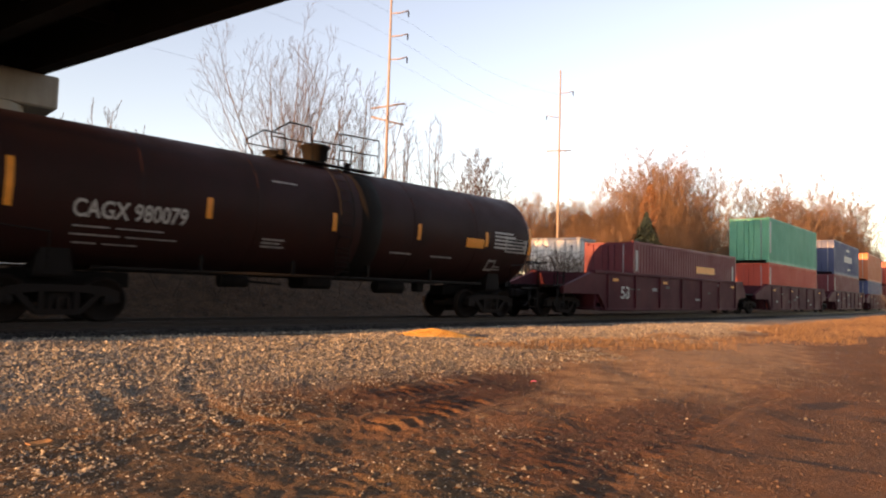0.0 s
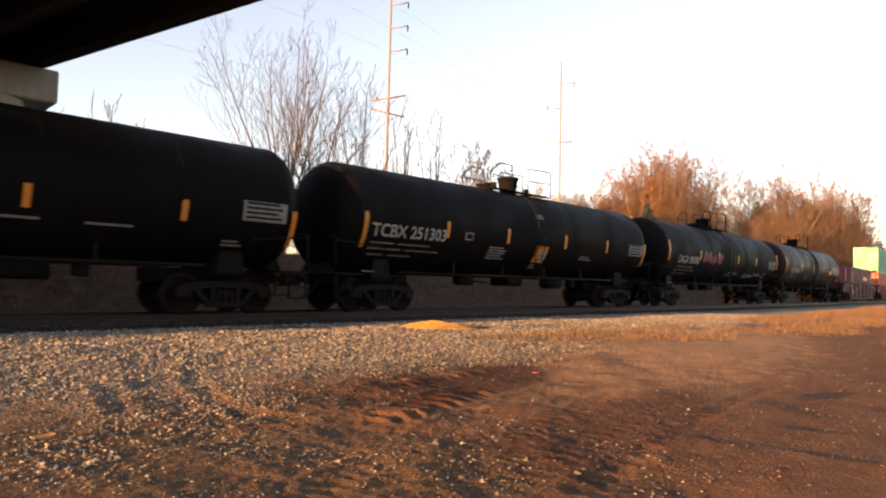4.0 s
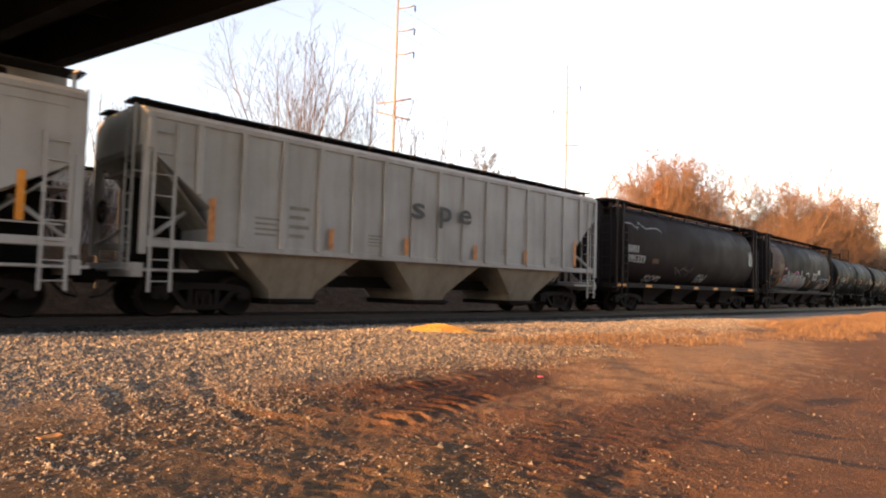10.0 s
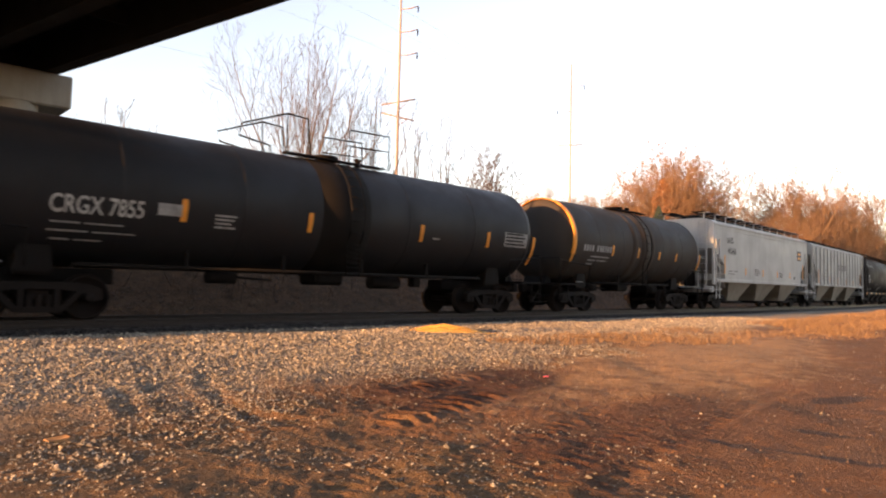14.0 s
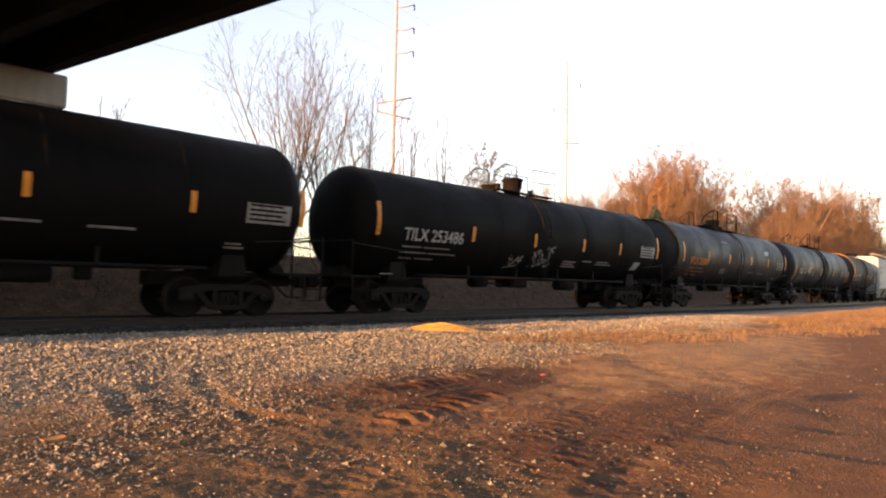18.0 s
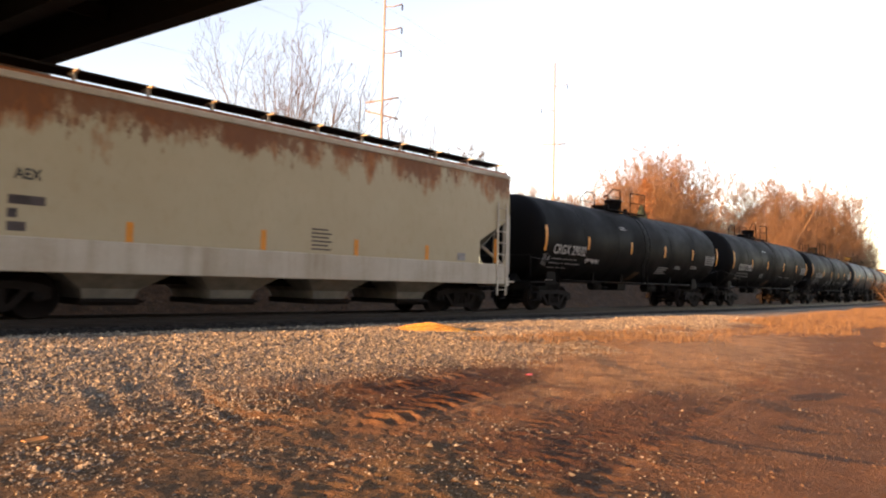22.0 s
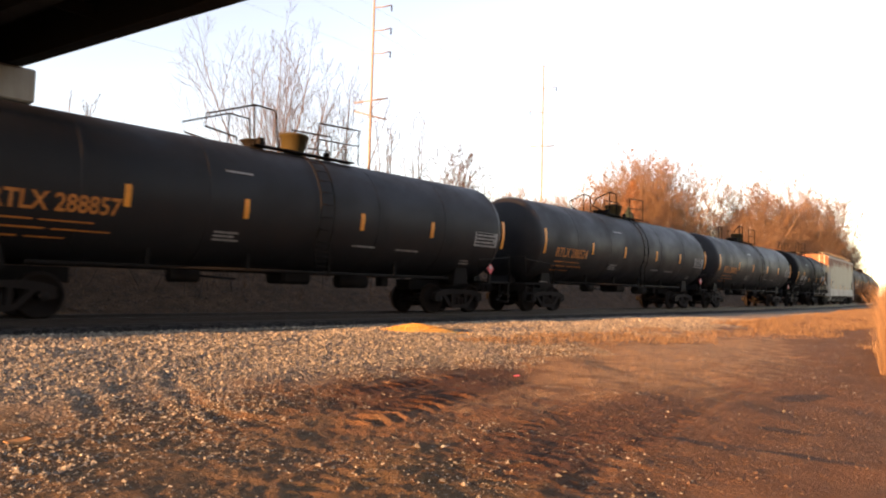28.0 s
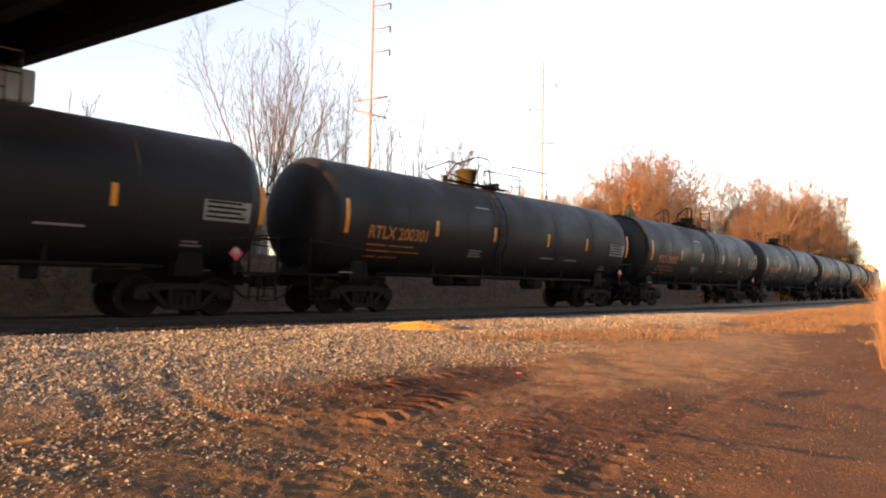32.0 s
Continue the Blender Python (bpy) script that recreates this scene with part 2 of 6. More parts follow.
def stones_material(name, stops):
    m, nt, b = nodes_of(name)
    geo = nt.nodes.new("ShaderNodeNewGeometry")
    c = ramp(nt, geo.outputs["Random Per Island"], stops)
    c = mixc(nt, ramp(nt, noise_tex(nt, 60, 3), [(0.3, (0, 0, 0)), (0.7, (0.4,) * 3)]), c, (0.14, 0.128, 0.115))
    nt.links.new(c, b.inputs["Base Color"])
    b.inputs["Roughness"].default_value = 0.9
    return m


M["stones"] = stones_material("crushed_gravel", [(0.0, (0.09, 0.083, 0.076)), (0.4, (0.18, 0.16, 0.13)), (0.8, (0.3, 0.26, 0.2)), (1.0, (0.52, 0.46, 0.36))])
M["clod"] = stones_material("dirt_clod", [(0.0, (0.035, 0.018, 0.01)), (0.5, (0.09, 0.045, 0.024)), (0.85, (0.15, 0.08, 0.042)), (1.0, (0.26, 0.17, 0.1))])
M["kernels"] = stones_material("corn_kernels", [(0.0, (0.55, 0.27, 0.04)), (0.6, (0.75, 0.42, 0.07)), (1.0, (0.85, 0.58, 0.2))])
# leaf tones lowered to hold the shade behind the train
M["litter"] = stones_material("shade_darkened_leaves", [(0.0, (0.018, 0.011, 0.008)), (0.5, (0.045, 0.024, 0.015)), (0.9, (0.09, 0.05, 0.03)), (1.0, (0.2, 0.14, 0.1))])
M["blades"] = stones_material("dry_grass_blades", [(0.0, (0.09, 0.052, 0.03)), (0.5, (0.18, 0.1, 0.048)), (1.0, (0.3, 0.19, 0.095))])
M["litter_soil"] = plain("leafy_soil", (0.1, 0.065, 0.04), 0.95, 0, 0.5, 2.5)

# ---- geometry helpers ----
class Geo:
    """Collects points and faces of one part."""

    def __init__(self):
        self.v, self.f, self.smooth = [], [], []

    def add(self, verts, faces, smooth=False):
        o = len(self.v)
        self.v.extend(verts)
        self.f.extend([tuple(i + o for i in f) for f in faces])
        self.smooth.extend([smooth] * len(faces))
        return self

    def box(self, x0, x1, y0, y1, z0, z1, c=0.0):
        """A box, its edges cut by c."""
        if c <= 0:
            v = [(x, y, z) for x in (x0, x1) for y in (y0, y1) for z in (z0, z1)]
            return self.add(v, [(0, 1, 3, 2), (4, 6, 7, 5), (0, 4, 5, 1), (2, 3, 7, 6), (0, 2, 6, 4), (1, 5, 7, 3)])
        v, idx = [], {}
        for i, x in enumerate((x0, x1)):
            for j, y in enumerate((y0, y1)):
                for k, z in enumerate((z0, z1)):
                    sx, sy, sz = c * (1 - 2 * i), c * (1 - 2 * j), c * (1 - 2 * k)
                    for a, p in enumerate(((x, y + sy, z + sz), (x + sx, y, z + sz), (x + sx, y + sy, z))):
                        idx[i, j, k, a] = len(v)
                        v.append(p)
        f = [tuple(idx[i, j, k, a] for a in range(3)) for i in (0, 1) for j in (0, 1) for k in (0, 1)]
        ring = ((0, 0), (0, 1), (1, 1), (1, 0))
        for s in (0, 1):
            f.append(tuple(idx[s, j, k, 0] for j, k in ring))
            f.append(tuple(idx[i, s, k, 1] for i, k in ring))
            f.append(tuple(idx[i, j, s, 2] for i, j in ring))
        for j in (0, 1):
            for k in (0, 1):
                f.append((idx[0, j, k, 1], idx[1, j, k, 1], idx[1, j, k, 2], idx[0, j, k, 2]))
                f.append((idx[j, 0, k, 0], idx[j, 1, k, 0], idx[j, 1, k, 2], idx[j, 0, k, 2]))
                f.append((idx[j, k, 0, 0], idx[j, k, 1, 0], idx[j, k, 1, 1], idx[j, k, 0, 1]))
        return self.add(v, f)

    def tube(self, pts, r, seg=6, r1=None, caps=True, smooth=True):
        """A round bar along pts, its radius going from r to r1."""
        pts = [Vector(p) for p in pts]
        r1 = r if r1 is None else r1
        v, f = [], []
        n = len(pts)
        for i, p in enumerate(pts):
            d = (pts[min(i + 1, n - 1)] - pts[max(i - 1, 0)]).normalized()
            a = d.orthogonal().normalized() if abs(d.z) > 0.99 else d.cross(Vector((0, 0, 1))).normalized()
            b = d.cross(a)
            rr = r + (r1 - r) * i / max(1, n - 1)
            for k in range(seg):
                t = 2 * math.pi * k / seg
                q = p + a * (rr * math.cos(t)) + b * (rr * math.sin(t))
                v.append((q.x, q.y, q.z))
        for i in range(n - 1):
            for k in range(seg):
                k2 = (k + 1) % seg
                f.append((i * seg + k, i * seg + k2, (i + 1) * seg + k2, (i + 1) * seg + k))
        self.add(v, f, smooth)
        if caps:
            o = len(self.v) - len(v)
            self.f.extend([tuple(o + k for k in range(seg)), tuple(o + (n - 1) * seg + k for k in reversed(range(seg)))])
            self.smooth.extend([False, False])
        return self

    def lathe(self, prof, axis="x", centre=(0, 0, 0), seg=32, a0=0.0, a1=2 * math.pi, smooth=True):
        """Turns a profile of (along, radius) round an axis."""
        full = abs(a1 - a0 - 2 * math.pi) < 1e-6
        cols = seg if full else seg + 1
        v, f = [], []
        for s, r in prof:
            for k in range(cols):
                t = a0 + (a1 - a0) * k / seg
                c, d = r * math.cos(t), r * math.sin(t)
                q = {"x": (s, c, d), "y": (c, s, d), "z": (c, d, s)}[axis]
                v.append((q[0] + centre[0], q[1] + centre[1], q[2] + centre[2]))
        for i in range(len(prof) - 1):
            for k in range(seg):
                k2 = (k + 1) % cols
                f.append((i * cols + k, i * cols + k2, (i + 1) * cols + k2, (i + 1) * cols + k))
        return self.add(v, f, smooth)

    def loft(self, rings, closed=True, smooth=False, caps=True):
        """Joins rings of equal count."""
        n = len(rings[0])
        v = [p for r in rings for p in r]
        f = []
        for i in range(len(rings) - 1):
            for k in range(n if closed else n - 1):
                k2 = (k + 1) % n
                f.append((i * n + k, i * n + k2, (i + 1) * n + k2, (i + 1) * n + k))
        self.add(v, f, smooth)
        if caps and closed:
            o = len(self.v) - len(v)
            self.f.extend([tuple(o + k for k in reversed(range(n))), tuple(o + (len(rings) - 1) * n + k for k in range(n))])
            self.smooth.extend([False, False])
        return self

    def prism(self, outline, y0, y1):
        """An outline in x and z, drawn out along y."""
        return self.loft([[(x, y0, z) for x, z in outline], [(x, y1, z) for x, z in outline]])


CACHE = {}


def mesh_of(name, geo, material):
    me = bpy.data.meshes.new(name)
    me.from_pydata(geo.v, [], geo.f)
    me.polygons.foreach_set("use_smooth", geo.smooth)
    me.materials.append(material)
    me.update()
    bm = bmesh.new()
    bm.from_mesh(me)
    if len(bm.faces) < 60000:
        bmesh.ops.recalc_face_normals(bm, faces=bm.faces)
    bm.to_mesh(me)
    bm.free()
    return me


def part(name, geo, material, parent=None, label="", at=None, key=None):
    """Links a Geo as one mesh object under a thing or part; a key shares the mesh between alike parts."""
    me = CACHE.get(key) if key else None
    if me is None:
        me = mesh_of(name, geo() if callable(geo) else geo, material)
        if key:
            CACHE[key] = me
    ob = new(name, me)
    if parent is not None:
        ob.parent = parent
    if at is not None:
        ob.matrix_basis = at
    if label:
        ob["label"] = label
    return ob


def thing(name, label, category, at=None, group="", kind=""):
    ob = new(name)
    ob.empty_display_size = 0.3
    if at is not None:
        ob.matrix_basis = at
    return tagged(ob, label, category, group, kind)


def solid(name, geo, material, label, category, at=None, group="", kind=""):
    return tagged(part(name, geo, material, None, "", at), label, category, group, kind)


# ---- the track's line ----
TRACK_Y, RAIL_Z, BEND_X, BEND = 15.5, 0.45, 5.5, 0.000664


def line_y(x, off=0.0):
    """The track's y at x; off: metres to its far side. It bends away gently past BEND_X."""
    u = max(0.0, x - BEND_X)
    if u > 150:
        y = BEND * (150 * 150 + 300 * (u - 150))
    else:
        y = BEND * u * u
    return TRACK_Y + off + y


def heading(x):
    return math.atan(2 * BEND * min(150.0, max(0.0, x - BEND_X)))


def ground_z(x, y):
    """Height of the open ground: the yard, the gravel beside the track, the bed, the bank behind."""
    d = line_y(x) - y
    if d > 2.0:
        z = 0.21 * max(0.0, min(1.0, (13.5 - d) / 9.0))
    elif d > -2.2:
        z = 0.21
    else:
        u = max(0.0, min(1.0, (-d - 2.2) / 5.0))
        z = 0.21 + 2.1 * u * u * (3 - 2 * u)
    return z

# ---- ground ----
def ground_material():
    m, nt, b = nodes_of("yard_ground")
    tc = nt.nodes.new("ShaderNodeTexCoord")
    sep = nt.nodes.new("ShaderNodeSeparateXYZ")
    nt.links.new(tc.outputs["Object"], sep.inputs[0])

    def math_node(op, a, c):
        n = nt.nodes.new("ShaderNodeMath")
        n.operation = op
        for sock, v in zip(n.inputs, (a, c)):
            if hasattr(v, "is_linked"):
                nt.links.new(v, sock)
            else:
                sock.default_value = v
        return n.outputs[0]
    big, mid, fine = noise_tex(nt, 0.35, 5), noise_tex(nt, 2.5, 6), noise_tex(nt, 28, 4, rough=0.7)
    # gravel lies along the track; its ragged edge runs with the track into the distance
    far = math_node("MULTIPLY", math_node("MAXIMUM", math_node("SUBTRACT", sep.outputs[0], 15.0), 0.0), 0.1)
    far = math_node("ADD", far, math_node("MINIMUM", math_node("MAXIMUM", math_node("MULTIPLY", math_node("SUBTRACT", sep.outputs[0], 8.0), 0.27), 0.0), 1.5))
    near = math_node("MULTIPLY", math_node("MAXIMUM", math_node("SUBTRACT", 3.0, sep.outputs[0]), 0.0), 0.3)
    edge = math_node("ADD", math_node("SUBTRACT", math_node("SUBTRACT", sep.outputs[1], 7.0), far), near)
    edge = math_node("ADD", edge, math_node("MULTIPLY", math_node("SUBTRACT", big, 0.5), 3.0))
    edge = math_node("ADD", edge, math_node("MULTIPLY", math_node("SUBTRACT", mid, 0.5), 3.0))
    gfac = ramp(nt, math_node("ADD", math_node("DIVIDE", edge, 6.0), 0.5), [(0.36, (0, 0, 0)), (0.62, (1, 1, 1))])
    dirt = ramp(nt, mid, [(0.25, (0.062, 0.031, 0.016)), (0.5, (0.115, 0.058, 0.029)), (0.75, (0.18, 0.095, 0.048))])
    dirt = mixc(nt, ramp(nt, big, [(0.4, (0, 0, 0)), (0.65, (0.6,) * 3)]), dirt, (0.15, 0.066, 0.032))
    grit = noise_tex(nt, 60, 3, rough=0.7)
    dirt = mixc(nt, ramp(nt, fine, [(0.45, (0, 0, 0)), (0.75, (0.5,) * 3)]), dirt, (0.2, 0.115, 0.062))
    dirt = mixc(nt, ramp(nt, grit, [(0.58, (0, 0, 0)), (0.7, (0.6,) * 3)]), dirt, (0.32, 0.22, 0.13))
    dirt = mixc(nt, ramp(nt, grit, [(0.3, (0.6,) * 3), (0.42, (0, 0, 0))]), dirt, (0.036, 0.02, 0.013))

    def blot(c, px, py, rx, ry, turn, tone, most, ragged=3.0, soft=0.5):
        """A stain with a ragged outline: a turned ellipse, its edge broken by noise."""
        ca, sa2 = math.cos(radians(turn)), math.sin(radians(turn))
        dx, dy = math_node("SUBTRACT", sep.outputs[0], px), math_node("SUBTRACT", sep.outputs[1], py)
        u = math_node("DIVIDE", math_node("ADD", math_node("MULTIPLY", dx, ca), math_node("MULTIPLY", dy, sa2)), rx)
        w = math_node("DIVIDE", math_node("SUBTRACT", math_node("MULTIPLY", dy, ca), math_node("MULTIPLY", dx, sa2)), ry)
        r2 = math_node("ADD", math_node("ADD", math_node("MULTIPLY", u, u), math_node("MULTIPLY", w, w)), math_node("MULTIPLY", math_node("SUBTRACT", mid, 0.5), ragged))
        return mixc(nt, ramp(nt, r2, [(1.0 - soft, (most,) * 3), (1.0, (0, 0, 0))]), c, tone)
    # dry pale crust over the driven part of the yard, turned dark mud in the wheel tracks
    dirt = blot(dirt, 13.5, 5.9, 9.0, 2.2, 12, (0.34, 0.21, 0.11), 0.85, 3.5, 0.9)
    dirt = blot(dirt, 5.9, 5.65, 2.3, 0.75, 12, (0.05, 0.019, 0.01), 0.85, 2.6, 0.5)
    dirt = blot(dirt, 5.2, 3.25, 3.2, 0.75, 9, (0.058, 0.024, 0.013), 0.7, 3.0, 0.6)
    dirt = blot(dirt, 1.6, 4.8, 2.6, 2.6, 0, (0.13, 0.088, 0.052), 0.75, 4.0, 0.8)
    dirt = blot(dirt, 2.9, 3.0, 1.3, 0.9, 30, (0.14, 0.085, 0.04), 0.7, 4.0, 0.8)
    vor = add(nt, "ShaderNodeTexVoronoi", Scale=26.0)
    nt.links.new(tc.outputs["Object"], vor.inputs["Vector"])
    stone = mixc(nt, ramp(nt, fine, [(0.3, (0, 0, 0)), (0.7, (1, 1, 1))]), (0.135, 0.122, 0.105), (0.34, 0.305, 0.25))
    stone = mixc(nt, ramp(nt, vor.outputs["Distance"], [(0.3, (0, 0, 0)), (0.75, (0.45,) * 3)]), stone, (0.07, 0.062, 0.055))
    stone = mixc(nt, ramp(nt, big, [(0.42, (0, 0, 0)), (0.68, (0.55,) * 3)]), stone, (0.24, 0.175, 0.11))
    c = mixc(nt, gfac, dirt, stone)
    c = blot(c, 13.2, 11.3, 1.9, 0.7, -25, (0.15, 0.16, 0.175), 0.8, 1.5)
    # leaf-strewn soil on the bank behind the track, shade darkened into its tones
    run = math_node("MAXIMUM", math_node("SUBTRACT", sep.outputs[0], BEND_X), 0.0)
    behind = math_node("SUBTRACT", math_node("SUBTRACT", sep.outputs[1], TRACK_Y + 1.9), math_node("MULTIPLY", math_node("MULTIPLY", run, run), BEND))
    bfac = ramp(nt, math_node("ADD", behind, math_node("MULTIPLY", mid, 0.8)), [(0.35, (0, 0, 0)), (0.75, (1, 1, 1))])
    shaded_soil = ramp(nt, mid, [(0.3, (0.035, 0.024, 0.014)), (0.5, (0.08, 0.047, 0.028)), (0.7, (0.13, 0.083, 0.048))])
    shaded_soil = mixc(nt, ramp(nt, fine, [(0.45, (0, 0, 0)), (0.7, (0.7,) * 3)]), shaded_soil, (0.15, 0.1, 0.055))
    c = mixc(nt, bfac, c, shaded_soil)
    # damp hollows
    for px, py, rx, ry, turn in ((5.7, 2.32, 0.32, 0.1, -85), (5.88, 1.65, 0.62, 0.09, -86), (6.87, 2.0, 0.3, 0.12, -70), (9.2, 2.55, 0.6, 0.18, -17)):
        c = blot(c, px, py, rx, ry, turn, (0.035, 0.027, 0.026), 0.85, 2.2)
    nt.links.new(c, b.inputs["Base Color"])
    b.inputs["Roughness"].default_value = 0.92
    b.inputs["Specular IOR Level"].default_value = 0.25
    hgt = mixc(nt, gfac, fine, vor.outputs["Distance"])
    bump(nt, b, hgt, 0.9, 0.045)
    return m


def axis_steps(marks):
    out = []
    for a, b, n in marks:
        out += list(np.linspace(a, b, n, endpoint=False))
    return out + [marks[-1][1]]


# wheel tracks: points along each, half width, depth, height and spacing of the tread bars
TRACKS = (
    (((3.6, 4.6), (4.63, 4.86), (5.95, 5.26)), 0.27, 0.018, 0.036, 0.24), (((4.7, 5.85), (5.9, 6.1), (7.0, 6.2)), 0.22, 0.015, 0.024, 0.2),
    (((2.5, 4.72), (3.16, 5.11), (3.6, 5.33)), 0.2, 0.01, 0.009, 0.2), (((4.2, 3.5), (5.47, 3.81), (6.63, 4.05), (7.9, 4.12)), 0.15, 0.01, 0.0115, 0.21),
    (((3.2, 2.7), (4.59, 3.03), (5.82, 3.27), (7.2, 3.42)), 0.15, 0.01, 0.0115, 0.21), (((3.3, 2.32), (4.85, 2.63), (6.28, 2.82), (8.41, 3.12), (9.9, 3.16)), 0.1, 0.014, 0.012, 0.23),
    (((2.41, 7.77), (2.26, 6.92), (2.05, 5.88)), 0.11, 0.014, 0.0, 0.2), (((3.72, 8.47), (3.23, 7.26), (2.97, 6.22), (2.94, 5.53), (3.32, 5.0)), 0.11, 0.014, 0.0, 0.2),
    (((2.1, 3.2), (2.65, 3.57), (2.95, 3.6), (2.7, 3.0)), 0.14, 0.012, 0.012, 0.18), (((2.47, 4.99), (2.09, 4.84), (1.5, 4.99)), 0.12, 0.015, 0.0, 0.2))
BOUNDS = [(min(q[0] for q in t[0]) - 0.5, max(q[0] for q in t[0]) + 0.5, min(q[1] for q in t[0]) - 0.5, max(q[1] for q in t[0]) + 0.5) for t in TRACKS]


def beside(pts, x, y):
    """How far along a line of points and how far beside it a place lies, and the line's length."""
    best, run = (0.0, 9.0), 0.0
    for (ax, ay), (bx, by) in zip(pts, pts[1:]):
        dx, dy = bx - ax, by - ay
        n = math.hypot(dx, dy)
        k = max(0.0, min(1.0, ((x - ax) * dx + (y - ay) * dy) / (n * n)))
        d = math.hypot(x - ax - k * dx, y - ay - k * dy)
        if d < abs(best[1]):
            best = (run + k * n, d if dx * (y - ay) - dy * (x - ax) >= 0 else -d)
        run += n
    return best[0], best[1], run


def ruts(x, y):
    """Wheel tracks pressed into the yard: hollows with a rim and tread bars."""
    z = 0.0
    for (pts, w, depth, lug, gap), (x0, x1, y0, y1) in zip(TRACKS, BOUNDS):
        if not (x0 < x < x1 and y0 < y < y1):
            continue
        u, v, run = beside(pts, x, y)
        ends = max(0.0, min(1.0, u * 2.5, (run - u) * 2.5))
        if abs(v) < w:
            side = (1 - (v / w) ** 2) * ends
            worn = 0.6 + 0.5 * noise.noise(Vector((x * 2.3, y * 2.3, 6)))
            z -= depth * side
            bar = math.sin((u + abs(v) * 0.5) * 2 * math.pi / gap)
            z += lug * min(1.0, 1.6 * side) * worn * max(-0.35, bar)
        elif abs(v) < w + 0.14:
            z += 0.45 * depth * ends * math.sin((abs(v) - w) / 0.14 * math.pi)
    return z


def on_tread(x, y):
    """True on the fresh wheel tracks, which lie clear of stones."""
    for (pts, w, depth, lug, gap), (x0, x1, y0, y1) in zip(TRACKS, BOUNDS):
        if lug > 0.015 and x0 < x < x1 and y0 < y < y1 and abs(beside(pts, x, y)[1]) < w + 0.02:
            return True
    return False


def relief(x, y):
    """The ground's height with its humps, lumps and ruts."""
    z = ground_z(x, y)
    if -5 < x < 90 and -6 < y < 40 and abs(line_y(x) - y) >= 2.3:
        q = Vector((x, y, 0))
        rough = max(0.8, min(1.0, 1.3 - 0.13 * x + 0.05 * y))
        z += 0.05 * noise.noise(q * 0.35) + 0.03 * noise.noise(q * 1.3) + 0.01 * rough * noise.noise(q * 4.3)
        if 0 < x < 12 and 1 < y < 10:
            fade = min(1.0, x, 12 - x, y - 1, 10 - y)
            z += ruts(x, y) + fade * (0.009 * rough * noise.noise(q * 9) + 0.008 * rough * noise.noise(q * 17))
    return z


def make_ground():
    xs = axis_steps([(-3000, -200, 8), (-200, -20, 18), (-20, 0, 40), (0, 2, 56), (2, 3.5, 70), (3.5, 7, 200), (7, 12, 150), (12, 30, 150), (30, 80, 130), (80, 250, 85), (250, 3000, 14)])
    ys = axis_steps([(-3000, -200, 8), (-200, -10, 18), (-10, 1, 30), (1, 2.2, 32), (2.2, 4.3, 100), (4.3, 6.4, 110), (6.4, 10, 110), (10, 26, 110), (26, 60, 40), (60, 250, 40), (250, 3000, 12)])
    v = []
    for y in ys:
        for x in xs:
            z = relief(x, y)
            v.append((x, y, z))
    nx = len(xs)
    f = [(j * nx + i, j * nx + i + 1, (j + 1) * nx + i + 1, (j + 1) * nx + i) for j in range(len(ys) - 1) for i in range(nx - 1)]
    g = Geo()
    g.add(v, f, True)
    me = bpy.data.meshes.new("ground")
    me.from_pydata(g.v, [], g.f)
    me.polygons.foreach_set("use_smooth", g.smooth)
    me.materials.append(ground_material())
    return tagged(new("ground", me), "brown dirt yard with gravel beside the railway track", "ground", kind="structure")


make_ground()


# ---- track ----
def make_track():
    bed = Geo()
    xs = [-400, -60, -20] + list(np.arange(0, 260, 4.0)) + [400, 800]
    rows = []
    for x in xs:
        y = line_y(x)
        rows.append([(x, y - 2.35, 0.12), (x, y - 1.9, 0.235), (x, y - 1.55, 0.27), (x, y + 1.55, 0.27), (x, y + 2.1, 0.1)])
    bed.loft(rows, closed=False)
    solid("ballast_bed", bed, M["ballast"], "crushed-stone ballast under the track, train shade in its near-black colour", "ballast", kind="structure")
    for s in (-1, 1):
        g = Geo()
        off = s * 0.7525
        prof = [(-0.075, 0.0), (-0.07, 0.02), (-0.01, 0.04), (-0.01, 0.12), (-0.036, 0.13), (-0.036, 0.165), (0.036, 0.165), (0.036, 0.13), (0.01, 0.12), (0.01, 0.04), (0.07, 0.02), (0.075, 0.0)]
        rings = []
        for x in xs:
            rings.append([(x, line_y(x, off) + a, RAIL_Z - 0.165 + b) for a, b in prof])
        g.loft(rings)
        solid("rail", g, M["rail"], "worn steel rail, rusty on its web", "rail", kind="structure")
    k = 0
    tie = Geo().box(-0.115, 0.115, -1.3, 1.3, -0.16, 0.0, 0.012)
    me = mesh_of("tie", tie, M["tie"])
    x = -6.0
    holder = thing("track_ties", "dark creosoted wooden ties under the rails", "railway ties", kind="structure")
    while x < 110:
        ob = new("tie", me)
        ob.parent = holder
        ob.matrix_basis = pose(x, line_y(x), RAIL_Z - 0.168, 0, 0, math.degrees(heading(x)) + random.uniform(-1, 1))
        x += 0.53
    return holder


# oil and the train's shade are both put into this near-black colour
M["ballast"] = plain("shade_dark_ballast", (0.013, 0.011, 0.011), 0.95, 0, 0.5, 18)
make_track()


# ---- road bridge ----
def bridge_edge(y):
    return 5.15 + (22.0 - y) * 0.219


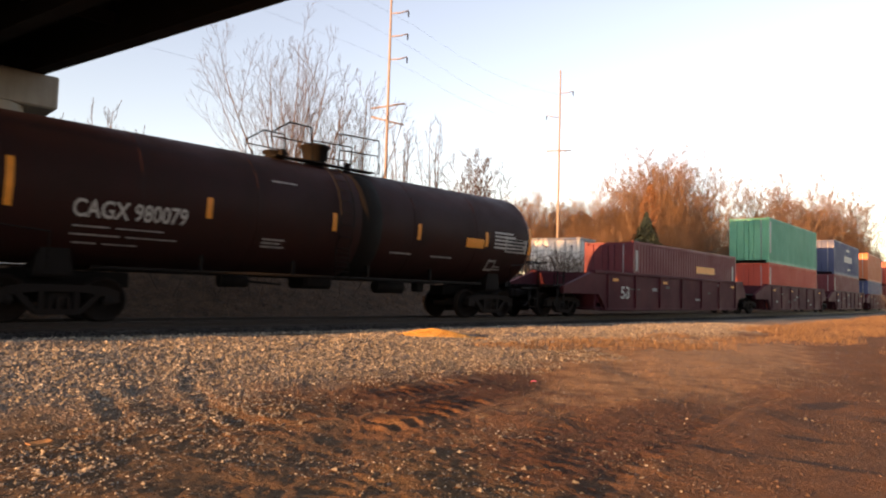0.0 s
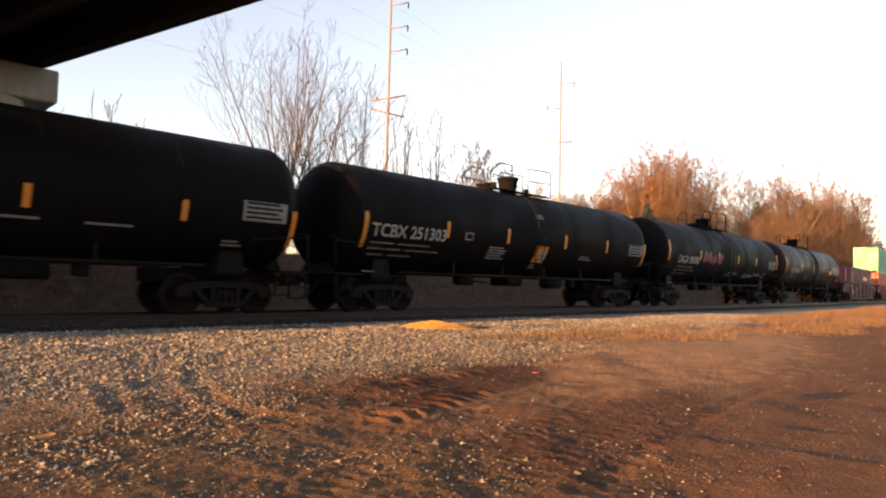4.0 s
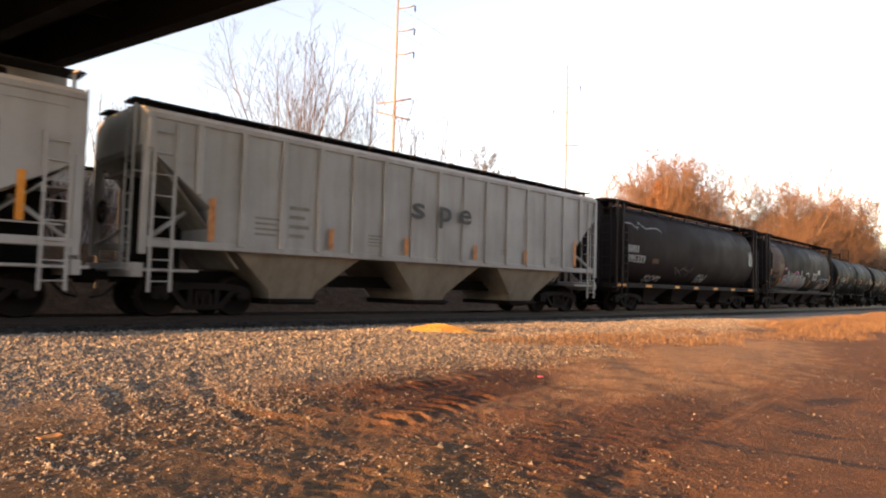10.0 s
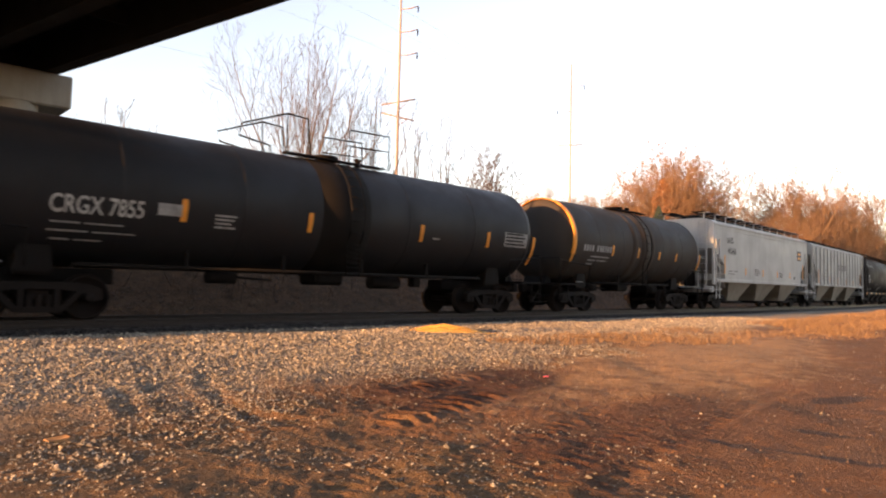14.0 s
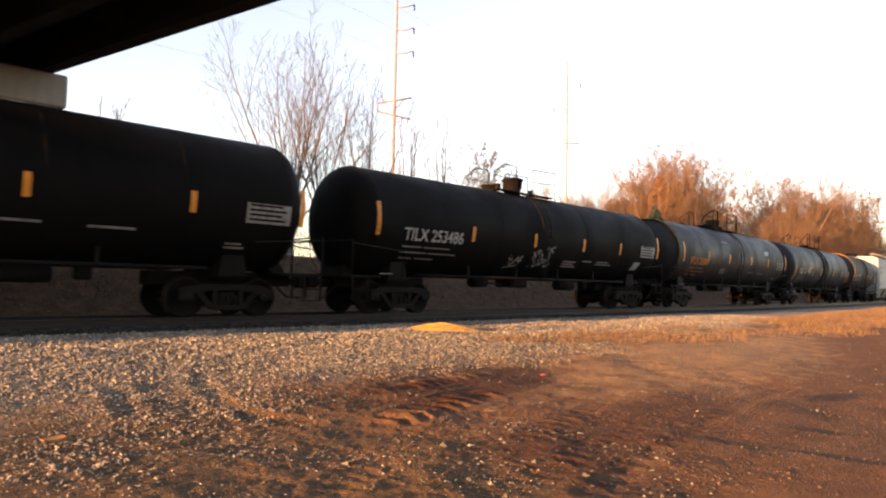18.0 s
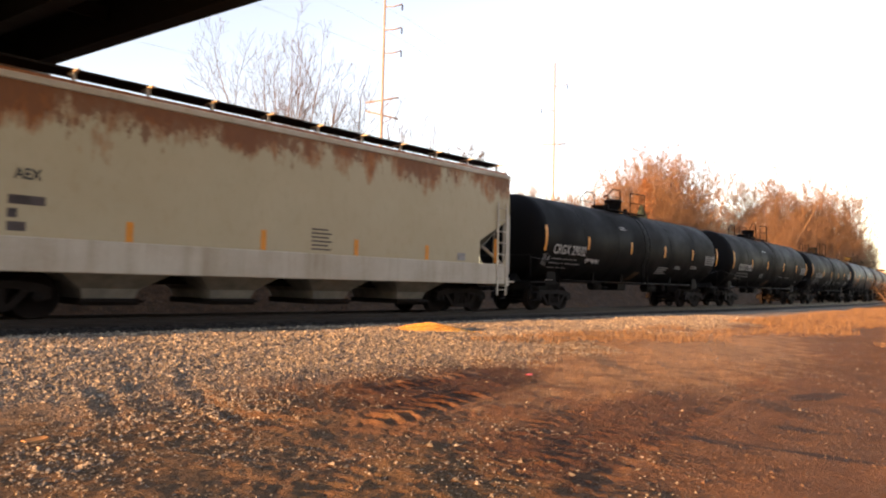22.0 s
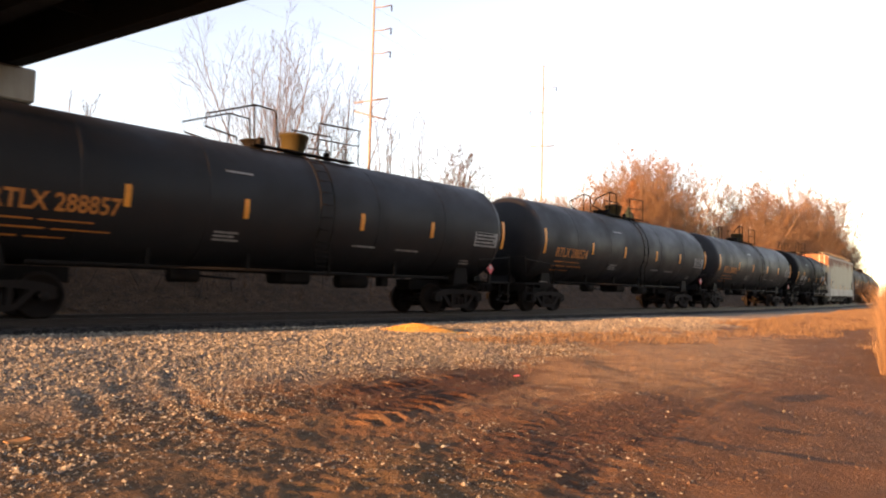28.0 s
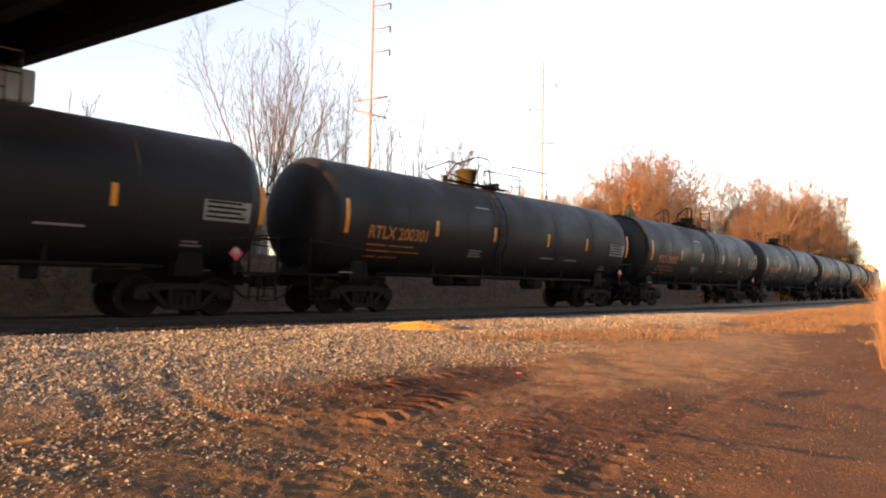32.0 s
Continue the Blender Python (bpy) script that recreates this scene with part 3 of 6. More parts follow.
def make_bridge():
    br = thing("road_bridge", "dark steel girder road bridge on a concrete pier", "bridge", kind="structure")
    zb, W = 7.4, 8.8
    def strip(x_off0, x_off1, z0, z1, y0=-45, y1=75):
        ring = lambda y: [(bridge_edge(y) + x_off0, y, z0), (bridge_edge(y) + x_off1, y, z0), (bridge_edge(y) + x_off1, y, z1), (bridge_edge(y) + x_off0, y, z1)]
        return Geo().loft([ring(y0), ring(y1)])
    for k in range(5):
        o = -0.4 - k * 1.98
        g = strip(o - 0.02, o + 0.02, zb, zb + 1.2)
        girder = part("girder", g, M["girder"], br, "dark riveted steel girder")
        for z in (zb - 0.04, zb + 1.2):
            part("flange", strip(o - 0.2, o + 0.2, z, z + 0.04), M["girder"], girder)
    part("deck_slab", strip(-W, 0.35, zb + 1.24, zb + 1.5), M["girder"], br)
    # parapets made extra tall so their shadow covers the stacked containers
    part("parapet", strip(0.05, 0.35, zb + 1.5, zb + 3.0), M["concrete"], br)
    part("parapet", strip(-W, -W + 0.3, zb + 1.5, zb + 3.0), M["concrete"], br)
    for y in np.arange(-30, 60, 6.0):
        x = bridge_edge(y)
        part("cross_frame", Geo().box(x - 8.2, x - 0.5, y - 0.05, y + 0.05, zb + 0.5, zb + 0.85), M["girder"], br)
    for yp in (22.0, -14.0, 52.0):
        x = bridge_edge(yp) + 0.15
        part("pier_cap", Geo().box(x - 9.6, x, yp - 0.05, yp + 1.15, 6.34, 7.34, 0.05), M["concrete"], br, "stained concrete cap of the pier")
        for xc in (x - 1.35, x - 4.8, x - 8.2):
            part("pier_column", Geo().tube([(xc, yp + 0.55, 0.0), (xc, yp + 0.55, 6.36)], 0.6, 32, caps=False), M["concrete"], br, "round concrete column")
        for k in range(5):
            xg = bridge_edge(yp) - 0.4 - k * 1.98
            part("bearing", Geo().box(xg - 0.2, xg + 0.2, yp + 0.2, yp + 0.8, 7.34, 7.4), M["steel"], br)
    return br


make_bridge()


# ---- trees ----
def tops(t):
    return float(np.percentile([v.co.z for ch in t.children for v in ch.data.vertices], 93))


def vase_tree(label, height, reach, stems, seed, lean=(0, 0), twig_r=0.006, fork=0.25, wood="bark", twig="twig", kids=(11, 6, 3), side=0.3, open_=0.55, limb_r=0.0065):
    """A bare tree: long limbs that part above one foot and arch outwards, each with branches along it, those with twigs."""
    rnd = random.Random(seed)
    t = thing("bare_tree", label, "tree")
    gw, gt = Geo(), Geo()

    def bough(p, d, length, r, level):
        """One tapering branch that curves upwards, and the branches that leave it on all sides."""
        n = 5 if level == 1 else 3 if level == 2 else 2
        pts, q, dd = [p], p.copy(), d.copy()
        for _ in range(n):
            dd = (dd + Vector((rnd.gauss(0, 0.09), rnd.gauss(0, 0.09), 0.1 + rnd.gauss(0, 0.06)))).normalized()
            q = q + dd * (length / n)
            pts.append(q.copy())
        (gw if r > 0.03 else gt).tube(pts, max(r, twig_r), 5 if r > 0.03 else 3, twig_r * 0.55, caps=False)
        if level >= len(kids):
            return
        turn = rnd.uniform(0, 6.28)
        for k in range(kids[level]):
            u = 0.2 + 0.78 * (k + rnd.random()) / kids[level]
            shoot(pts, u, length * side * 1.35 * (1.15 - 0.75 * u), r * (1 - 0.75 * u) * 0.55, turn + 2.4 * k, level + 1)

    def shoot(pts, u, length, r, turn, level):
        j = min(len(pts) - 2, int(u * (len(pts) - 1)))
        s = pts[j].lerp(pts[j + 1], u * (len(pts) - 1) - j)
        tan = (pts[j + 1] - pts[j]).normalized()
        a = tan.orthogonal().normalized()
        out = a * math.cos(turn) + tan.cross(a) * math.sin(turn)
        w = open_ * rnd.uniform(0.7, 1.3)
        bough(s, (tan + out * w).normalized(), length * rnd.uniform(0.7, 1.25), r, level)
    for i in range(stems):
        a = 2 * math.pi * (i + rnd.uniform(-0.3, 0.3)) / stems
        far = reach * (0.25, 1.0, 0.55, 0.8)[i % 4] * rnd.uniform(0.9, 1.1)
        h = height * rnd.uniform(0.8, 1.0) * (1.0 - 0.14 * far / max(reach, 0.1))
        n = 10
        pts = []
        wob = (rnd.uniform(0, 6), rnd.uniform(0, 6))
        for k in range(n + 1):
            u = k / n
            off = far * (1 - (1 - max(0.0, u - fork) / (1 - fork)) ** 1.4)
            pts.append(Vector((math.cos(a) * off + lean[0] * u + 0.14 * math.sin(wob[0] + 6 * u) * u, math.sin(a) * off + lean[1] * u + 0.14 * math.sin(wob[1] + 6 * u) * u, h * u - 0.1)))
        r0 = limb_r * height * rnd.uniform(0.65, 1.0)
        gw.tube(pts, r0, 7, 0.01, caps=False, smooth=True)
        turn = rnd.uniform(0, 6.28)
        for k in range(kids[0]):
            u = 0.26 + 0.72 * (k + rnd.random()) / kids[0]
            shoot(pts, u, height * side * (1.2 - 0.85 * u), r0 * (1 - 0.8 * u) * 0.5, turn + 2.4 * k, 1)
    part("trunk", gw, M[wood], t)
    part("crown", gt, M[twig], t)
    return t

# ---- railway cars: common parts ----
def wheelset_geo():
    g = Geo()
    g.tube([(0, -0.95, 0), (0, 0.95, 0)], 0.085, 10)
    for s in (-1, 1):
        y = s * 0.7175
        prof = [(y - s * 0.03, 0.1), (y - s * 0.03, 0.2), (y + s * 0.0, 0.22), (y + s * 0.01, 0.38), (y + s * 0.07, 0.4), (y + s * 0.07, 0.45),
                (y - s * 0.05, 0.457), (y - s * 0.055, 0.485), (y - s * 0.085, 0.485), (y - s * 0.085, 0.4), (y - s * 0.05, 0.38), (y - s * 0.07, 0.2), (y - s * 0.03, 0.1)]
        g.lathe(prof, "y", seg=28)
    return g


def sideframe_geo():
    g = Geo()
    out = [(-1.12, -0.06), (-1.1, 0.16), (-0.88, 0.24), (-0.5, 0.28), (0.5, 0.28), (0.88, 0.24), (1.1, 0.16), (1.12, -0.06), (0.98, -0.1), (0.94, 0.06), (0.74, 0.08),
           (0.52, 0.12), (0.3, 0.14), (-0.3, 0.14), (-0.52, 0.12), (-0.74, 0.08), (-0.94, 0.06), (-0.98, -0.1)]
    g.prism(out, -0.09, 0.09)
    for s in (-1, 1):
        g.prism([(s * 0.78, 0.09), (s * 0.62, 0.09), (s * 0.3, -0.27), (s * 0.42, -0.3)], -0.08, 0.08)
        g.prism([(s * 0.36, 0.14), (s * 0.26, 0.14), (s * 0.26, -0.2), (s * 0.36, -0.2)], -0.085, 0.085)
    g.prism([(-0.44, -0.2), (0.44, -0.2), (0.36, -0.31), (-0.36, -0.31)], -0.1, 0.1)
    return g


def spring_geo():
    g = Geo()
    for k in range(3):
        x = -0.17 + 0.17 * k
        g.lathe([(z, 0.072 if i % 2 else 0.058) for i, z in enumerate(np.linspace(-0.2, 0.06, 11))], "z", (x, 0, 0), 10)
    return g


AXLES = []


def truck(car, x):
    """A two-axle truck at x under a car: bolster, side frames with springs and caps, two wheelsets."""
    t = part("truck", lambda: Geo().box(-0.2, 0.2, -1.0, 1.0, -0.08, 0.16, 0.03).tube([(0, 0, 0.1), (0, 0, 0.32)], 0.2, 14), M["steel"], car, "", pose(x, 0, 0.457), "bolster")
    for s in (-1, 1):
        part("side_frame", sideframe_geo, M["steel"], t, "", pose(0, s * 0.99, 0.02), "sideframe")
        part("spring", spring_geo, M["steel"], t, "", pose(0, s * 1.01, -0.01), "spring")
        for a in (-0.89, 0.89):
            part("bearing_cap", lambda: Geo().lathe([(0, 0.105), (0.08, 0.105), (0.1, 0.08), (0.11, 0.0)], "y", seg=14), M["steel"], t, "",
                 pose(a, s * 0.99, 0, 0, 0, 0 if s > 0 else 180), "cap")
    for a in (-0.89, 0.89):
        w = part("wheelset", wheelset_geo, M["steel"], t, "", pose(a, 0, 0), "wheelset")
        part("brake_beam", lambda: Geo().box(-0.05, 0.05, -0.7, 0.7, -0.1, 0.0, 0.01), M["steel"], t, "", pose(a * 0.42, 0, -0.12), "beam")
        AXLES.append((car, w, a))
    return t


def coupler(car, x, s):
    g = lambda: Geo().box(-0.2, 0.5, -0.09, 0.09, -0.09, 0.09, 0.02).box(0.45, 0.72, -0.14, 0.12, -0.16, 0.16, 0.04).box(0.66, 0.8, 0.04, 0.15, -0.14, 0.14, 0.03)
    part("coupler", g, M["steel"], car, "", pose(x - s * 0.78, 0, 0.86, 0, 0, 0 if s > 0 else 180), "coupler")
    hose = [(0, 0, 0), (0.15, 0.02, -0.18), (0.38, 0.06, -0.36), (0.6, 0.05, -0.4)]
    part("air_hose", lambda: Geo().tube(hose, 0.028, 6), M["grit"], car, "", pose(x - s * 0.75, s * 0.3, 0.8, 0, 0, 0 if s > 0 else 180), "hose")


def ladder(car, x, y, z0, z1, w=0.42, rungs=6, mat="frame", along="x"):
    n = z1 - z0
    top = part("ladder", lambda: Geo().box(-0.03 - w / 2, 0.03 - w / 2, -0.02, 0.02, 0, n), M[mat], car, "", pose(x, y, z0, 0, 0, 0 if along == "x" else 90), ("stile", round(n, 2), w, mat))
    part("ladder_rail", lambda: Geo().box(-0.03 - w / 2, 0.03 - w / 2, -0.02, 0.02, 0, n), M[mat], top, "", pose(w, 0, 0), ("stile", round(n, 2), w, mat))
    for k in range(rungs):
        part("rung", lambda: Geo().tube([(-w / 2, 0, 0), (w / 2, 0, 0)], 0.016, 5), M[mat], top, "", pose(0, 0, (k + 0.5) * n / rungs), ("rung", w, mat))
    return top


def rail_bar(car, name, pts, mat="frame", r=0.018, label=""):
    return part(name, Geo().tube(pts, r, 6), M[mat], car, label)


def glyphs(text, size, material, name="lettering", stretch=1.0):
    """A mesh of the words in the x-z plane, its left bottom corner at the origin."""
    key = ("text", text, size, material.name, stretch)
    if key in CACHE:
        return CACHE[key]
    cu = bpy.data.curves.new(name, "FONT")
    cu.body, cu.size, cu.resolution_u = text, size, 3
    cu.offset = size * 0.018
    ob = bpy.data.objects.new(name, cu)
    scene.collection.objects.link(ob)
    bpy.context.view_layer.update()
    me = bpy.data.meshes.new_from_object(ob.evaluated_get(bpy.context.evaluated_depsgraph_get()))
    bpy.data.objects.remove(ob)
    for v in me.vertices:
        v.co = (v.co.x * stretch, 0, v.co.y)
    me.materials.clear()
    me.materials.append(material)
    CACHE[key] = me
    return me


def write(car, text, x, z, height, material, surf, width=None, label="", name="lettering"):
    """Letters of that height whose left bottom corner is at x, z on the car's near side, squeezed to width."""
    me = glyphs(text, height / 0.7, M[material]).copy()
    xs = [v.co.x for v in me.vertices]
    lo, k = min(xs), (width / (max(xs) - min(xs)) if width else 1.0)
    for v in me.vertices:
        zz = z + v.co.z
        v.co = (x + (v.co.x - lo) * k, surf(zz) - 0.014, zz)
    ob = new(name, me)
    ob.parent = car
    if label:
        ob["label"] = label
    return ob


def plate(car, x0, x1, z0, z1, material, surf, name="stencil_line", label="", lift=0.008, rows=3, slant=0.0):
    """A thin plate or painted patch that lies on the near side between x0, x1 and z0, z1."""
    ring = lambda x, d: [(x + slant * k / rows, surf(z0 + (z1 - z0) * k / rows) - d, z0 + (z1 - z0) * k / rows) for k in range(rows + 1)]
    g = Geo().loft([ring(x0, lift - 0.006) + ring(x0, lift)[::-1], ring(x1, lift - 0.006) + ring(x1, lift)[::-1]])
    return part(name, g, M[material], car, label)


def field(car, rows, material, surf, lift=0.01, name="faded_patch", label=""):
    """A painted field on the near side: rows of (z, rear x, front x) from the bottom up."""
    v = []
    for z, a, b in rows:
        v += [(a, surf(z) - lift, z), (b, surf(z) - lift, z), (b, surf(z) - lift + 0.006, z), (a, surf(z) - lift + 0.006, z)]
    return part(name, Geo().loft([v[k:k + 4] for k in range(0, len(v), 4)]), M[material], car, label)


def ribbon(car, pts, width, material, surf, lift=0.01, name="paint_stroke", label=""):
    """A sprayed stroke along (x, z) points on the near side."""
    top, low = [], []
    n = len(pts)
    for i in range(n):
        dx, dz = pts[min(i + 1, n - 1)][0] - pts[max(i - 1, 0)][0], pts[min(i + 1, n - 1)][1] - pts[max(i - 1, 0)][1]
        q = math.hypot(dx, dz) or 1.0
        nx, nz = -dz / q * width / 2, dx / q * width / 2
        x, z = pts[i]
        top.append((x + nx, surf(z + nz) - lift, z + nz))
        low.append((x - nx, surf(z - nz) - lift, z - nz))
    g = Geo().add(top + low, [(i, i + 1, n + i + 1, n + i) for i in range(n - 1)])
    return part(name, g, M[material], car, label)


def graffiti(car, x0, x1, z0, z1, surf, seed, fill="chrome", outline="ink", accents=(), letters=6, mound=False):
    """Bulging sprayed letters: dark outlines below, pale fills above, coloured strokes between."""
    r = random.Random(seed)
    w = (x1 - x0) / letters
    for k in range(letters):
        cx = x0 + (k + 0.5) * w
        hh = (z1 - z0) * r.uniform(0.75, 1.0) * (0.62 + 0.38 * math.sin(math.pi * (k + 0.5) / letters) if mound else 1.0)
        strokes = []
        for _ in range(3):
            a = (cx + r.uniform(-0.45, 0.1) * w, z0 + r.uniform(0.05, 0.3) * hh)
            b = (cx + r.uniform(-0.3, 0.5) * w, z0 + r.uniform(0.5, 0.95) * hh)
            m = ((a[0] + b[0]) / 2 + r.uniform(-0.3, 0.3) * w, (a[1] + b[1]) / 2 + r.uniform(-0.1, 0.2) * hh)
            strokes.append([(a[0] * (1 - t) ** 2 + 2 * m[0] * t * (1 - t) + b[0] * t * t, a[1] * (1 - t) ** 2 + 2 * m[1] * t * (1 - t) + b[1] * t * t) for t in (0, 0.17, 0.33, 0.5, 0.67, 0.83, 1)])
        wd = w * 0.26
        for q in strokes:
            ribbon(car, q, wd + 0.11, outline, surf, 0.008 + 0.0015 * k)
        for q in strokes:
            ribbon(car, q, wd, fill, surf, 0.02 + 0.0015 * k)
    for mat in accents:
        for _ in range(3):
            x, z = r.uniform(x0, x1), r.uniform(z0, z1)
            ribbon(car, [(x, z), (x + r.uniform(0.2, 0.6), z + r.uniform(-0.1, 0.25)), (x + r.uniform(0.5, 1.0), z + r.uniform(-0.2, 0.2))], 0.09, mat, surf, 0.034)


def scribble(car, x0, x1, z0, z1, surf, seed, mat="dim", n=4):
    r = random.Random(seed)
    for k in range(n):
        pts = [(x0 + (x1 - x0) * (i / 7 + r.uniform(-0.08, 0.08)), z0 + (z1 - z0) * r.random()) for i in range(8)]
        ribbon(car, pts, 0.05, mat, surf, 0.01 + 0.003 * k)


# ---- tank cars ----
def shell_surf(R, zc):
    return lambda z: -math.sqrt(max(0.02, R * R - (z - zc) ** 2))


def tank_car(label, L=17.9, R=1.55, zc=2.65, paint_key="black", mark="", mark_mat="white", mark_at=(-6.6, 2.25), marks=(), band=None, dome="bowl", shell=16.6, rim=False, dome_x=0.55, panel="dim", lines=True, placard=False, truck_in=1.87, flip=False, rails=True):
    car = thing("tank_car", label, "railway car", group="cars of the freight train")
    surf = shell_surf(R, zc)
    h = shell / 2
    d = 0.6
    prof = []
    for k in range(9):
        a = math.pi / 2 * k / 8
        prof.append((-h + d - d * math.cos(a), max(0.002, R * math.sin(a) ** 0.62)))
    ring_x = [-h + d + 0.02] + list(np.linspace(-h + d + 1.2, h - d - 1.2, 7)) + [h - d - 0.02]
    prof += [(x, R) for x in ring_x]
    prof += [(-x, r) for x, r in reversed(prof[:9])]
    body = part("tank_shell", Geo().lathe(prof, "x", (0, 0, zc), 56), M[paint_key], car)
    for x in (-h + 0.62, -h * 0.62, -h * 0.3, h * 0.3, h * 0.62, h - 0.62):
        part("weld_seam", Geo().lathe([(x - 0.02, R), (x - 0.012, R + 0.007), (x + 0.012, R + 0.007), (x + 0.02, R)], "x", (0, 0, zc), 56), M[paint_key], body)
    if band:
        for o, w in band[1:]:
            part("band", Geo().lathe([(o - w, R), (o - w + 0.01, R + 0.012), (o + w - 0.01, R + 0.012), (o + w, R)], "x", (0, 0, zc), 56), M[band[0]], body, "stained band round the middle of the tank")
    if rim:
        part("rim_stripe", Geo().lathe([(-h + 0.34, R * 0.985), (-h + 0.33, R * 0.99 + 0.012), (-h + 0.56, R + 0.01), (-h + 0.57, R)], "x", (0, 0, zc), 44, radians(20), radians(200)), M["brass"] if paint_key == "slate" else M["yellow"], body, "worn orange stripe round the rim")
    # underframe
    for s in (-1, 1):
        span = lambda a, b: (min(s * a, s * b), max(s * a, s * b))
        part("stub_sill", Geo().box(*span(h - 3.4, L / 2 - 0.7), -0.33, 0.33, 0.72, 1.05, 0.02), M["frame"], car)
        part("end_platform", Geo().box(*span(h - 0.75, L / 2 - 0.4), -1.48, 1.48, 1.0, 1.06, 0.01), M["frame"], car)
        part("head_brace", Geo().prism([(s * (h - 0.5), 1.05), (s * (h - 0.1), 1.05), (s * (h - 0.45), 1.7)], -0.5, 0.5), M["frame"], car)
        g = Geo()
        for y in (-1, 1):
            g.prism([(s * (h - 2.1), 0.95), (s * (h - 1.4), 0.95), (s * (h - 1.5), 1.55), (s * (h - 2.0), 1.55)], y * 0.98 - 0.03, y * 0.98 + 0.03)
        g.box(*span(h - 2.05, h - 1.45), -0.95, 0.95, 0.9, 1.4)
        part("saddle", g, M["frame"], car)
        part("end_handrail", Geo().tube([(s * (L / 2 - 0.45), -1.44, 1.05), (s * (L / 2 - 0.45), -1.44, 1.98), (s * (L / 2 - 0.45), 1.44, 1.98), (s * (L / 2 - 0.45), 1.44, 1.05)], 0.022, 6), M["frame"], car)
        for y in (-1, 1):
            part("side_handrail", Geo().tube([(s * (L / 2 - 0.45), y * 1.5, 1.05), (s * (L / 2 - 0.45), y * 1.5, 1.9), (s * (h - 1.5), y * 1.56, 1.75), (s * (h - 1.5), y * 1.5, 1.05)], 0.02, 6), M["frame"], car)
            part("step", lambda: Geo().box(-0.26, -0.22, -0.02, 0.02, -0.62, 0).box(0.22, 0.26, -0.02, 0.02, -0.62, 0).box(-0.26, 0.26, -0.05, 0.05, -0.63, -0.6).box(-0.24, 0.24, -0.04, 0.04, -0.34, -0.31),
                 M["frame"], car, "", pose(s * (L / 2 - 0.72), y * 1.46, 1.0), "step")
            part("grab_iron", lambda: Geo().tube([(-0.2, 0, 0), (-0.2, 0.06, 0), (0.2, 0.06, 0), (0.2, 0, 0)], 0.014, 5), M["white"] if y < 0 and s < 0 else M["frame"], car, "", pose(s * (h - 0.95), y * 1.47, 1.12), ("grab", y < 0 and s < 0))
        truck(car, s * (h - truck_in))
        coupler(car, s * L / 2, s)
    part("outlet_skid", Geo().box(-0.45 + dome_x, 0.45 + dome_x, -0.45, 0.45, zc - R - 0.3, zc - R + 0.12, 0.08), M["frame"], car)
    part("brake_cylinder", Geo().tube([(-2.9, -0.5, 0.95), (-2.2, -0.5, 0.95)], 0.16, 12).tube([(-2.2, -0.5, 0.95), (-1.1, -0.3, 0.9)], 0.03, 6), M["frame"], car)
    part("air_reservoir", Geo().tube([(1.9, -0.5, 0.92), (2.9, -0.5, 0.92)], 0.19, 12), M["frame"], car)
    part("control_valve", Geo().box(3.3, 3.6, -0.8, -0.5, 0.8, 1.15, 0.04), M["frame"], car)
    for y in (-1.02, 1.02):
        part("running_pipe", Geo().tube([(-h + 2.4, y, 1.12), (h - 2.4, y, 1.12)], 0.05, 6), M["frame"], car)
    for x in (-3.6, -1.2, 1.2, 3.6):
        if abs(x) < h - 2.5:
            part("pipe_hanger", Geo().box(x - 0.04, x + 0.04, -1.06, -0.98, 1.08, 1.5), M["frame"], car)
    # top fittings, walkway and rails
    zt = zc + R
    px = dome_x
    X = lambda o: px + (-o if flip else o)
    span = lambda a, b: (min(X(a), X(b)), max(X(a), X(b)))
    XR = lambda o: px + (1.45 if flip else 0.0) + o
    far = 2.6 if flip else 1.75
    if dome == "bowl":
        part("valve_housing", Geo().lathe([(zt - 0.1, 0.3), (zt + 0.16, 0.3), (zt + 0.2, 0.34), (zt + 0.5, 0.37), (zt + 0.51, 0.41), (zt + 0.56, 0.41), (zt + 0.6, 0.34), (zt + 0.63, 0.0)], "z", (px, 0, 0), 22), M["brass"] if paint_key == "slate" else M["frame"], car, "round valve housing on top of the tank")
        part("manway", Geo().lathe([(zt - 0.1, 0.28), (zt + 0.14, 0.28), (zt + 0.15, 0.34), (zt + 0.2, 0.34), (zt + 0.26, 0.0)], "z", (X(-1.25), 0, 0), 18), M["frame"], car)
        part("manway_hinge", Geo().box(X(-1.25) - 0.08, X(-1.25) + 0.08, -0.46, -0.26, zt + 0.02, zt + 0.24, 0.02), M["frame"], car)
    else:
        part("manway", Geo().lathe([(zt - 0.1, 0.3), (zt + 0.12, 0.3), (zt + 0.13, 0.36), (zt + 0.18, 0.36), (zt + 0.22, 0.0)], "z", (px, 0, 0), 18), M["frame"], car)
    part("relief_valve", Geo().lathe([(zt - 0.05, 0.09), (zt + 0.24, 0.09), (zt + 0.26, 0.12), (zt + 0.3, 0.0)], "z", (X(1.1), 0, 0), 10), M["frame"], car)
